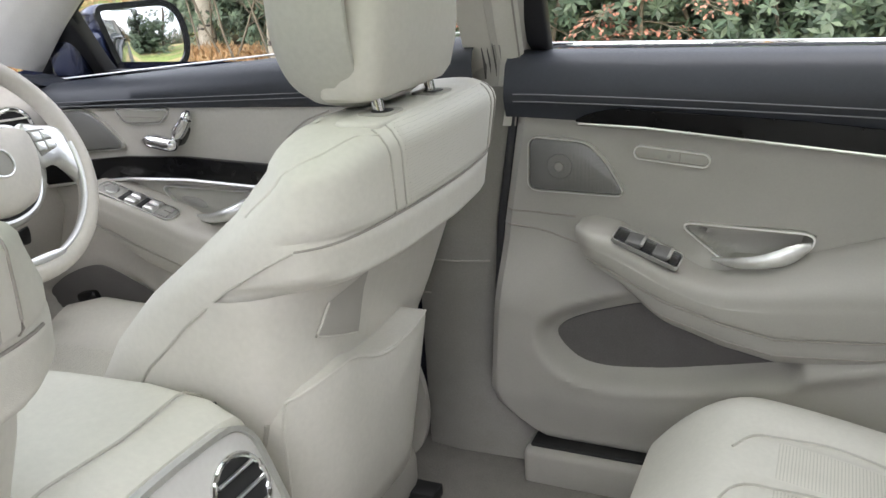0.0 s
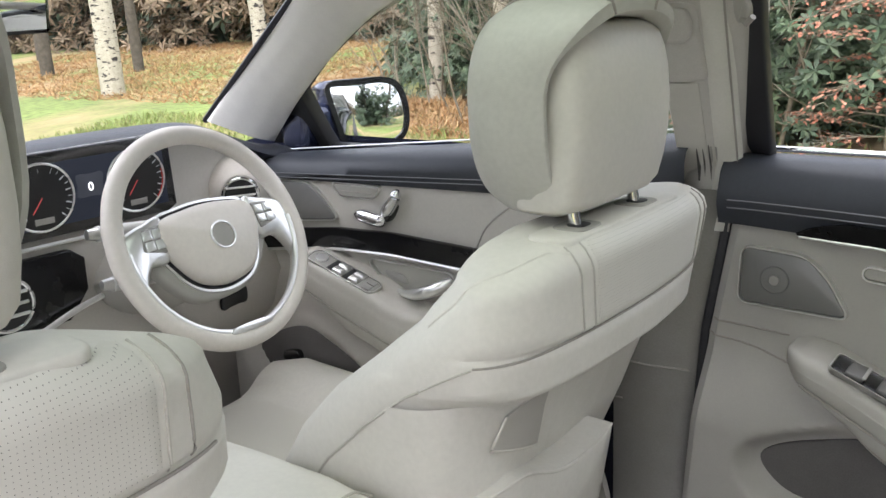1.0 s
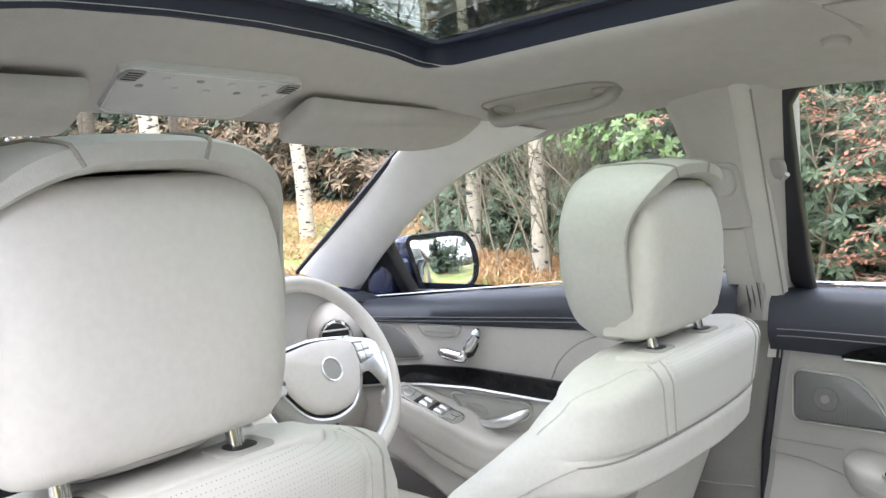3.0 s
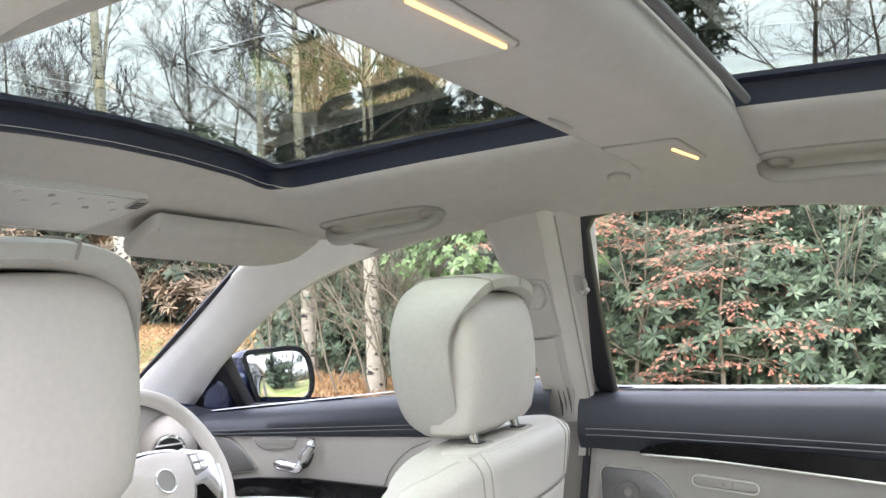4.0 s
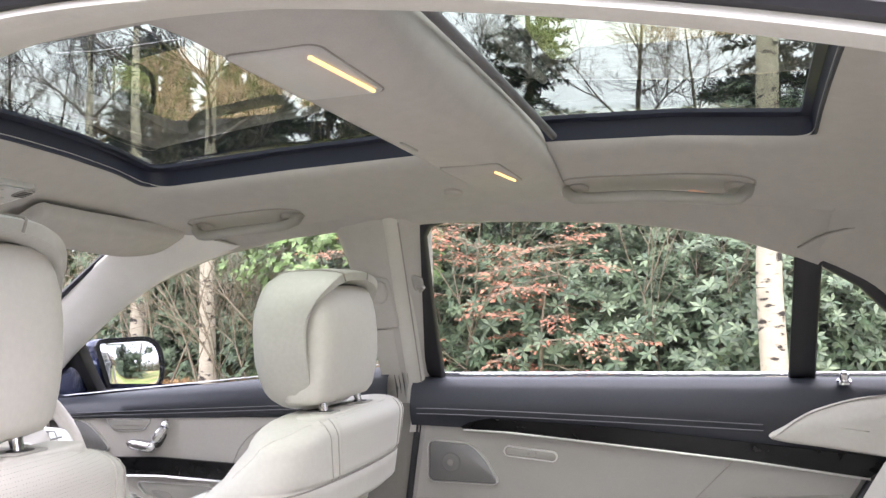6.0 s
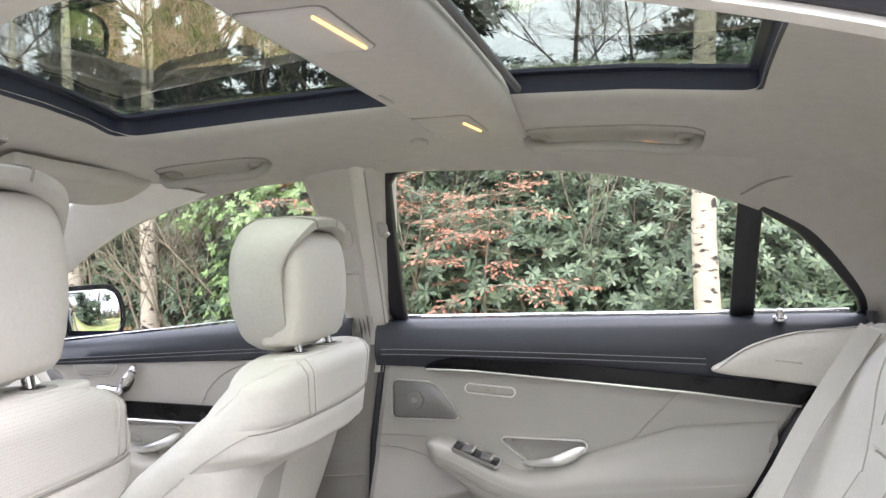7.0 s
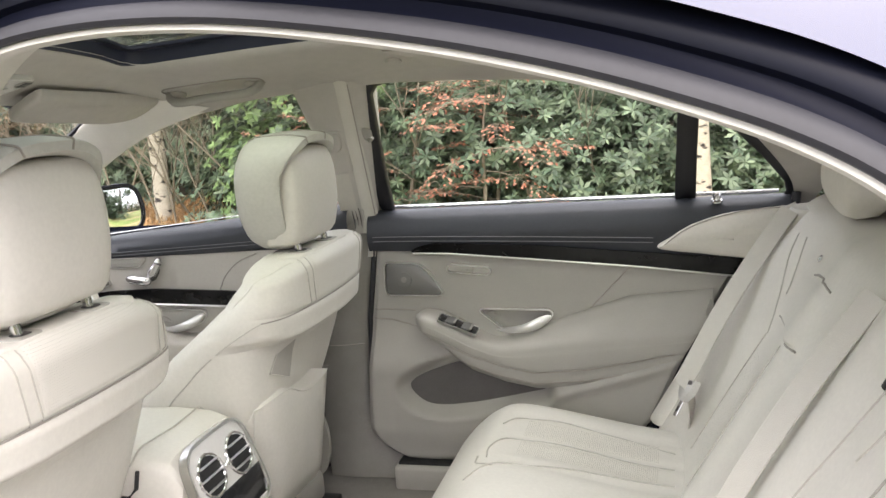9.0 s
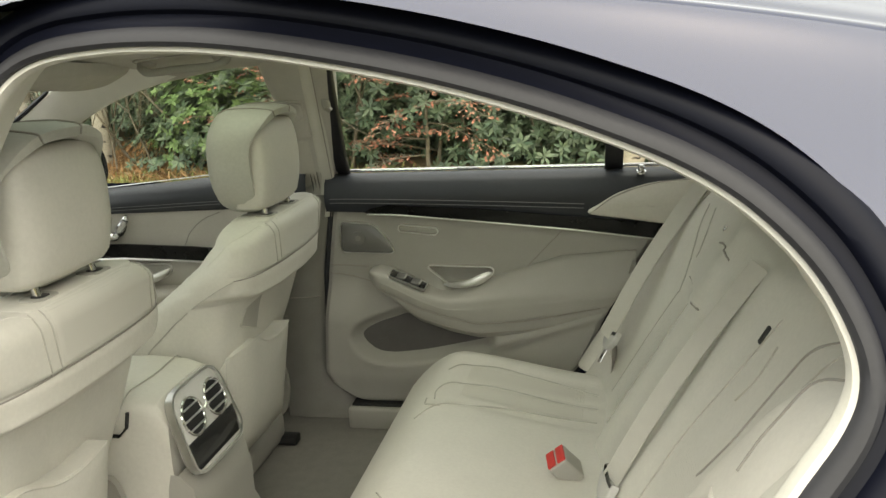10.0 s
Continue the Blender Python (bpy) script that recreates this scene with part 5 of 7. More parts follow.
    part("vent_well", plate(soft([(-0.186, 0.905), (-0.171, 1.024), (-0.140, 1.033), (-0.143, 0.905)], 0.008), lambda u, v, h: win(u, v, 0.0295 + h), 0.002, 0.0005), BLACK, v_)
    for k in range(4):
        x = -0.181 + 0.0085 * k
        part("slat", tube([win(x, 0.908, 0.033), win(x + 0.012, 1.026, 0.033)], 0.0018, 5), CREAM_TRIM, v_)


def build_a_pillars():
    for s in (1, -1):
        rows = []
        for f in span(0, 1, 24):
            a = Vector(spline([(-1.26, 0.69, 1.03), (-1.10, 0.655, 1.125), (-0.92, 0.61, 1.225), (-0.752, 0.56, 1.312), (-0.62, 0.53, 1.352)], 24)[int(round(f * 23))])
            b = Vector(spline([(-1.12, 0.755, 0.985), (-0.98, 0.715, 1.085), (-0.80, 0.66, 1.185), (-0.630, 0.615, 1.255), (-0.44, 0.592, 1.305)], 24)[int(round(f * 23))])
            c = (a + b) / 2 + Vector((0.012, -0.016, -0.004))
            o = (a + b) / 2 + Vector((-0.03, 0.04, 0.02))
            rows.append([(q[0], s * q[1], q[2]) for q in spline([a, a * 0.55 + c * 0.45 + Vector((0.005, -0.007, 0)), c, b * 0.55 + c * 0.45 + Vector((0.004, -0.007, -0.003)), b, o], 24, True)])
        solo("a_pillar", loft(rows), PILLAR, "pale cloth windscreen pillar trim", "pillar trim", "windscreen pillars", "structure", 60)
    # windscreen
    t = thing("windscreen", "clear windscreen with narrow black edge", "windscreen", kind="structure")
    g = sheet(span(-1, 1, 25), span(0, 1.18, 14), lambda u, f: (-1.36 + 0.62 * f - 0.10 * (1 - u * u), u * (0.72 - 0.15 * f), 1.00 + 0.335 * f + 0.012 * (1 - u * u)))
    p = part("pane", g, SCREEN_GLASS, t)
    p.visible_shadow = False
    for s in (1, -1):
        part("edge", tube([(-1.275 + 0.525 * f, s * (0.695 - 0.132 * f), 1.028 + 0.288 * f) for f in span(0, 1, 12)], 0.007, 6), BLACK_TRIM, t, "black screen edge")


def build_rails():
    """Side rails of the headlining over the doors, and the rear pillars."""
    for s in (1,):
        rows = []
        for x in span(-0.72, 0.735, 56):
            zt = float(np.interp(x, [-0.72, -0.542, -0.338, -0.2, 0.0, 0.157, 0.326, 0.42, 0.519, 0.624, 0.70, 0.755, 0.79], [1.232, 1.285, 1.318, 1.326, 1.331, 1.325, 1.313, 1.299, 1.278, 1.240, 1.204, 1.168, 1.14]))
            y = glass_y(zt) + 0.030 * step(0.60, 0.735, x)
            rows.append([(x, s * (y + 0.03), zt + 0.002), (x, s * (y - 0.004), zt - 0.004), (x, s * (y - 0.020), zt - 0.001), (x, s * min(y - 0.038, 0.575), max(liner(x, 0.565), zt + 0.006)), (x, s * 0.52, liner(x, 0.52) + 0.004)])
        solo("headliner_rail", loft(rows, closed=False), HEADLINING, "grey-beige cloth edge of the headlining over the doors", "headlining", "headlining edges", "structure", 70)
        # rear pillar
        rows = []
        for f in span(0, 1, 24):
            e = spline([(0.624, 1.243), (0.70, 1.205), (0.755, 1.170), (0.81, 1.108), (0.850, 1.05), (0.862, 1.01), (0.875, 0.96)], 24)[int(round(f * 23))]
            x, z = e
            y = glass_y(z)
            r = [(x, y + 0.02, z), (x + 0.006, y - 0.008, z + 0.003), (x + 0.02, y - 0.022, z + 0.016), (x + 0.05 + 0.06 * f, 0.5 * (y + 0.565), z + 0.5 * (liner(x + 0.05, 0.56) - z)), (x + 0.06 + 0.20 * f, 0.56, liner(x + 0.06 + 0.20 * f, 0.56) + 0.001), (x + 0.07 + 0.30 * f, 0.50, liner(x + 0.07 + 0.30 * f, 0.50) + 0.006)]
            r = [(a, s * b, c) for a, b, c in spline(r, 16)]
            rows.append(r)
        solo("c_pillar", loft(rows, closed=False), HEADLINING, "grey-beige cloth rear pillar trim", "pillar trim", "rear pillars", "structure", 70)
        pts = spline([(0.628, 0.615, 1.255), (0.68, 0.60, 1.277), (0.76, 0.592, 1.285), (0.90, 0.585, 1.262)], 20)
        solo("pillar_seam", tube([(q[0], s * q[1], q[2] - 0.004) for q in pts], 0.002, 5), SEAM, "joint line of the rear pillar trim", "trim joint", kind="structure")


def bar_z(y):
    """The underside of the cross bar."""
    return min(1.391 - TILT * y, liner(0.17, y) - 0.003)


def build_overhead():
    # cross bar with reading lamps
    t = thing("overhead_lamp_bar", "grey-beige ceiling bar with warm reading lamps switched on", "ceiling lamp")
    rows = []
    for y in span(-0.48, 0.48, 48):
        b, z = bar_z(y), liner(0.17, y)
        w = step(0.47, 0.40, abs(y))
        rows.append([(0.084, y, z + 0.03 * w), (0.094, y, b + 0.35 * (z - b)), (0.104, y, b + 0.004), (0.118, y, b), (0.165, y, b - 0.001), (0.212, y, b), (0.230, y, b + 0.004), (0.246, y, b + 0.30 * (z - b)), (0.257, y, b + 0.55 * (z - b)), (0.258, y, b + 0.75 * (z - b)), (0.250, y, z + 0.02 * w)])
    part("bar", loft(rows, closed=False), HEADLINING, t, "", 70)
    for y0, y1, ln in ((-0.345, -0.190, (-0.324, -0.204)), (0.232, 0.392, (0.284, 0.370))):
        def low(u, v, h):
            return (u, v, bar_z(v) + 0.003 - h)

        o = rrect(0.112, 0.203, y0, y1, 0.012)
        b = part("lamp_cover", plate(o, low, 0.006, 0.003), WHITE_PLASTIC if y0 < 0 else HEADLINING, t, "flat lamp cover")
        part("cover_joint", ring(o, low, 0.0015, 0.0045), SEAM, b)
        ln_o = [(0.1845, ln[0]), (0.1873, ln[0]), (0.1963, ln[1]), (0.1935, ln[1])]
        part("lamp", plate(dense(ln_o, 200), lambda u, v, h: low(u, v, h + 0.005), 0.004, 0.001), LAMP, b, "lit warm lamp strip")
    part("slot", plate(spline([(0.122, 0.05), (0.128, 0.05), (0.128, 0.10), (0.122, 0.10)], 24, True), lambda u, v, h: (u, v, bar_z(v) + 0.002 - h), 0.004, 0.001), GREY_BUTTON, t)
    for y in (0.461,):
        solo("hook_button", disc((0.06, y, liner(0.06, y) + 0.002), (0, -0.25 * np.sign(y), -1), 0.017, 0.008, 24, 0.003), HEADLINING, "round grey ceiling cap by the lamp bar", "cap")
    # front console
    c = thing("overhead_console", "pale overhead console with small buttons and grilles", "overhead console", at=(-0.6, 0, 1.35))
    off = Matrix.Translation((0.6, 0, -1.35))

    def cz(u, v, h):
        return (u, v, 1.402 - TILT * v + (u + 0.535) * 0.28 - h)

    o = dense([(-0.544, -0.122), (-0.544, 0.122), (-0.556, 0.138), (-0.665, 0.110), (-0.675, 0.095), (-0.675, -0.095), (-0.665, -0.110), (-0.556, -0.138)], 80)
    body = part("console_body", moved(plate(o, cz, 0.014, 0.006), off), WHITE_PLASTIC, c)
    part("body_edge", moved(ring(shrink(o, 0.004), lambda u, v, h: cz(u, v, h + 0.006), 0.002, 0.008), off), SATIN, body)
    for y in (0.118, -0.118):
        g = part("speaker_slots", moved(plate(spline([(-0.550, y - 0.012), (-0.550, y + 0.012), (-0.575, y + 0.009), (-0.575, y - 0.012)], 32, True), lambda u, v, h: cz(u, v, h + 0.0135), 0.002, 0.0006), off), GREY_BUTTON, c)
        for k in range(4):
            part("slot", moved(tube([cz(-0.553 - 0.006 * k, y - 0.010, 0.0155), cz(-0.553 - 0.006 * k, y + 0.009, 0.0155)], 0.0012, 5), off), BLACK, g)
    for k in range(9):
        y = -0.095 + 0.024 * k
        x = -0.56 if k % 2 else -0.585
        part("button", moved(plate(spline([(x, y - 0.004), (x, y + 0.004), (x - 0.006, y + 0.004), (x - 0.006, y - 0.004)], 20, True), lambda u, v, h: cz(u, v, h + 0.0135), 0.0016, 0.0006), off), WHITE_PLASTIC if k % 3 else GREY_BUTTON, c)
    for s in (1, -1):
        o = spline([(-0.575, 0.168), (-0.572, 0.20), (-0.568, 0.33), (-0.545, 0.47), (-0.535, 0.515), (-0.56, 0.525), (-0.60, 0.515), (-0.638, 0.45), (-0.655, 0.33), (-0.658, 0.20), (-0.65, 0.165), (-0.61, 0.16)], 72, True)

        def vz(u, v, h):
            return (u, s * v, float(np.interp(v, [0.16, 0.33, 0.5], [1.374, 1.361, 1.334])) + (u + 0.56) * 0.50 + TILT * (1 - s) * v - h)

        vis = thing("sun_visor", "folded-up grey-beige cloth sun visor", "sun visor", "sun visors")
        part("pad", plate(o, vz, 0.022, 0.010), HEADLINING, vis)
        part("hinge", tube([vz(-0.565, 0.505, 0.0), vz(-0.55, 0.545, -0.012)], 0.008, 10), CREAM_TRIM, vis)
        if s < 0:
            continue
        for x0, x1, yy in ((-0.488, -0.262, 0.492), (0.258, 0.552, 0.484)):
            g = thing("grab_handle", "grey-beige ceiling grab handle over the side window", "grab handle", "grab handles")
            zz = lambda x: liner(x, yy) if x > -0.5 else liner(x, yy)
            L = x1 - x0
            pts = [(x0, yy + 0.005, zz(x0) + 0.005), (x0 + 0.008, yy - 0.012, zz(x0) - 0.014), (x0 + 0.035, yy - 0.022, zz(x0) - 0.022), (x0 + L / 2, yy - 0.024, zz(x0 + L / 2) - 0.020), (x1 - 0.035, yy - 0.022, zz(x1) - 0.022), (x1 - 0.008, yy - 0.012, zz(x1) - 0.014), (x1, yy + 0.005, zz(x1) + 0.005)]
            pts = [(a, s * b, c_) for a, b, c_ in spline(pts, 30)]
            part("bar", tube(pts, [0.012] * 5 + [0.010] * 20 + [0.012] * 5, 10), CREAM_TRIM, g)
            # thin grey tube that stands for the shaded groove round the handle
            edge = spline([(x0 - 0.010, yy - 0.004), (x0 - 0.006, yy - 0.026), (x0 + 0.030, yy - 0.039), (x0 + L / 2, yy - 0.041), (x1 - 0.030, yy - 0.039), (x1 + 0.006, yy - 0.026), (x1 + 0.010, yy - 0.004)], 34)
            part("groove_shade", tube([(q[0], s * q[1], liner(q[0], q[1]) + 0.0002) for q in edge], 0.0022, 8), SEAM, g, "grey line drawn for the shaded groove round the handle")
            for xx in (x0 + 0.02, x1 - 0.02):
                part("mount", disc((xx, s * yy, zz(xx) + 0.002), (0, -0.4 * s, -1), 0.018, 0.012, 20, 0.005), HEADLINING, g)
        if s > 0:
            # emissive disc that puts a faint warm glow spot on the headlining
            part("lamp", disc((0.47, 0.518, liner(0.47, 0.518) + 0.002), (0, -0.5, -1), 0.016, 0.004, 20, 0.001), glow("dim warm glow spot", (0.7, 0.42, 0.28), 0.06), g, "small glowing disc for a warm glow spot")


def build_mirror_inside():
    t = thing("rear_view_mirror", "black rear-view mirror hung from the windscreen", "mirror", at=(-0.85, 0.03, 1.28))
    off = Matrix.Translation((0.85, -0.03, -1.28))
    n = Vector((1.0, 0.02, -0.04)).normalized()
    fr = thing_frame(Vector((-0.86, 0.045, 1.262)), Vector((0, 1, 0)), n)
    o = spline([(-0.115, -0.028), (-0.118, 0.026), (-0.105, 0.036), (0.105, 0.036), (0.118, 0.026), (0.114, -0.028), (0.09, -0.036), (-0.09, -0.036)], 56, True)
    part("housing", moved(plate(o, lambda u, v, h: fr(u, v, h - 0.03), 0.03, 0.006), off), BLACK, t)
    part("mirror_glass", moved(plate(shrink(o, 0.005), lambda u, v, h: fr(u, v, h), 0.002, 0.0006), off), MIRROR, t, "mirror glass")
    part("stalk", moved(tube([(-0.88, 0.03, 1.25), (-0.90, 0.03, 1.34)], 0.012, 10), off), BLACK, t)


def build_dashboard():
    t = thing("dashboard", "dark-topped cream dashboard with wide black instrument panel", "dashboard", at=(-1.1, 0, 0.7))
    off = Matrix.Translation((1.1, 0, -0.7))
    rows = []
    for y in span(-0.74, 0.74, 61):
        hump = 0.003 + 0.027 * math.exp(-(((y - 0.33) / 0.26) ** 4))
        e = -0.05 * step(0.5, 0.74, abs(y))
        z = 1.022 + hump + e
        rows.append([(-1.42, y, z - 0.09), (-1.25, y, z - 0.02), (-1.10, y, z + 0.006), (-1.04, y, z - 0.004), (-1.028, y, z - 0.018), (-1.045, y, z - 0.03)])
    part("top_pad", moved(loft(rows, closed=False), off), NAVY_SKIN, t, "blue-black dashboard top", 60)
    rows = []
    for y in span(-0.74, 0.74, 61):
        hump = 0.003 + 0.027 * math.exp(-(((y - 0.33) / 0.26) ** 4)) - 0.05 * step(0.5, 0.74, abs(y))
        rows.append([(-1.05, y, 0.998 + hump), (-1.045, y, 0.90), (-1.03, y, 0.86), (-1.04, y, 0.80), (-1.02, y, 0.74), (-1.05, y, 0.66), (-1.14, y, 0.55), (-1.2, y, 0.40), (-1.2, y, 0.30)])
    part("fascia", moved(loft(rows, closed=False), off), FRONT_LIT_TRIM, t, "cream dashboard face", 50)
    # wide instrument panel

    def on(u, v, h):
        return (-1.044 + h + 0.05 * (v - 0.93), u + 0.014, v + 0.028)

    def slab(name, o, d, th, m, parent, label="", bev=0.003):
        return part(name, moved(plate(spline(o, 56, True) if len(o) < 30 else o, lambda u, v, h: on(u, v, h + d), th, bev), off), m, parent, label)

    box = [(-0.30, 0.886), (-0.30, 1.008), (-0.28, 1.014), (0.395, 1.020), (0.410, 1.01), (0.418, 0.89), (0.40, 0.880), (-0.28, 0.880)]
    scr = slab("instrument_panel", dense(box, 40), 0.004, 0.018, GLOSS_BLACK, t, "wide gloss black instrument panel")
    slab("screen", dense([(0.055, 0.897), (0.055, 0.998), (0.395, 1.002), (0.40, 0.897)], 40), 0.021, 0.0015, glow("lit blue-black display", (0.006, 0.008, 0.014), 0.5), scr, "blue-black display", 0.0004)
    for y in (0.170, 0.340):
        c = Vector(on(y, 0.947, 0.0225))
        nx = Vector((1, 0, -0.05))
        d = part("dial", moved(disc(c, nx, 0.054, 0.0015, 40, 0.0005), off), BLACK, scr, "round dial with pale ticks")
        part("dial_rim", moved(hoop(c + nx * 0.001, nx, 0.0545, 0.0022, 48, 6), off), SATIN, d)
        for k in range(21):
            a = radians(225 - 270 * k / 20)
            q = lambda r: (c.x + 0.003, c.y + r * math.cos(a), c.z + r * math.sin(a))
            part("tick", moved(tube([q(0.044 if k % 2 else 0.041), q(0.050)], 0.0007 if k % 2 else 0.0010, 4), off), glow("white tick", (0.75, 0.78, 0.8), 0.5) if k == 0 and y < 0.2 else TICK, d)
        a = radians(232)
        part("needle", moved(tube([(c.x + 0.004, c.y, c.z), (c.x + 0.004, c.y + 0.030 * math.cos(a), c.z + 0.030 * math.sin(a))], 0.0009, 4), off), glow("dim red needle", (0.30, 0.03, 0.03), 0.3), d)
        part("readout", moved(plate(dense([(y - 0.016, 0.904), (y - 0.016, 0.914), (y + 0.016, 0.914), (y + 0.016, 0.904)], 60), lambda u, v, h: on(u, v, h + 0.0245), 0.001, 0.0003), off), GREY_BUTTON, d)
        if y > 0.3:
            part("red_band", moved(tube([(c.x + 0.003, c.y + 0.050 * math.cos(radians(b)), c.z + 0.050 * math.sin(radians(b))) for b in span(-45, 15, 10)], 0.0012, 4), off), RED, d)
    slab("centre_readout", dense([(0.232, 0.935), (0.232, 0.972), (0.278, 0.972), (0.278, 0.935)], 60), 0.0225, 0.0006, glow("lit grey readout", (0.02, 0.022, 0.028), 0.5), scr, "", 0.0002)
    fc = bpy.data.curves.new("zero", "FONT")
    fc.body, fc.size, fc.align_x = "0", 0.020, "CENTER"
    fc.extrude = 0.0003
    z0 = new("numeral", fc)
    z0.data.materials.append(glow("white numeral", (0.9, 0.9, 0.9), 0.8))
    z0.parent = scr
    z0.matrix_local = Matrix.Translation(Vector(on(0.255, 0.944, 0.0245)) + off.translation) @ Euler((radians(90), 0, radians(90))).to_matrix().to_4x4()
    # lower decor, vents, edges
    dec = slab("lacquer_panel", dense([(-0.45, 0.732), (-0.45, 0.855), (0.205, 0.853), (0.228, 0.835), (0.228, 0.78), (0.19, 0.732)], 40), 0.004, 0.022, LACQUER, t, "black lacquered wood panel")
    part("bright_line", moved(tube([on(y, 0.868, 0.020) for y in span(-0.5, 0.45, 20)], 0.0035, 6), off), SATIN, t, "satin silver strip")
    for y in (-0.25, -0.08, 0.09):
        c = Vector(on(y, 0.79, 0.026))
        v = part("round_vent", moved(disc(c, (1, 0, 0), 0.040, 0.004, 36, 0.001), off), BLACK, dec, "round air vent")
        part("vent_rim", moved(hoop(c, (1, 0, 0), 0.041, 0.005, 40), off), CHROME, v)
        for k in (-0.018, 0, 0.018):
            part("vane", moved(tube([c + Vector((0.006, -0.032, k)), c + Vector((0.006, 0.032, k))], 0.003, 6), off), SATIN, v)
    c = Vector((-1.000, 0.556, 0.912))
    nx = Vector((0.85, -0.5, 0.0)).normalized()
    ve = part("side_vent", moved(disc(c, nx, 0.031, 0.004, 36, 0.001), off), BLACK, t, "round air vent")
    part("vent_rim", moved(hoop(c + nx * 0.002, nx, 0.033, 0.004, 40), off), CHROME, ve)
    side = nx.cross(Vector((0, 0, 1)))
    for k in (-0.016, 0, 0.016):
        part("vane", moved(tube([c + nx * 0.006 - side * 0.027 + Vector((0, 0, k)), c + nx * 0.006 + side * 0.027 + Vector((0, 0, k))], 0.0022, 6), off), SATIN, ve)
    hb = []
    for f in span(0, 1, 14):
        hb.append([Vector(c) - nx * (0.06 - 0.058 * f) + (side * math.cos(k) + Vector((0, 0, 1)) * math.sin(k)) * (0.075 - 0.036 * f ** 2) for k in span(0, 2 * math.pi * 31 / 32, 32)])
    part("vent_housing", moved(loft(hb), off), FRONT_LIT_TRIM, t)
    part("column_cover", moved(loft([[(x, 0.365 + r * math.cos(k), z + r * 0.75 * math.sin(k)) for k in span(0, 2 * math.pi * 23 / 24, 24)] for x, z, r in ((-1.06, 0.80, 0.11), (-0.98, 0.82, 0.10), (-0.92, 0.845, 0.085), (-0.87, 0.865, 0.065))]), off), CREAM_TRIM, t, "cream column cover")
    slab("knee_slot", dense([(0.492, 0.662), (0.492, 0.692), (0.550, 0.697), (0.550, 0.667)], 60), 0.024, 0.01, BLACK, t, "dark storage slot")
    for y, z in ((0.220, 0.925), (0.232, 0.842)):
        part("stalk", moved(tube([(-0.90, 0.33, z - 0.01), (-0.905, y - 0.015, z)], [0.011, 0.013], 12), off), WHITE_PLASTIC, t, "grey column stalk")
        part("stalk_tip", moved(tube([(-0.905, y - 0.012, z), (-0.906, y - 0.032, z + 0.002)], [0.0115, 0.008], 12), off), SATIN, t)


TICK = mat("pale dial print", (0.6, 0.62, 0.64), 0.5, grain=0.02)


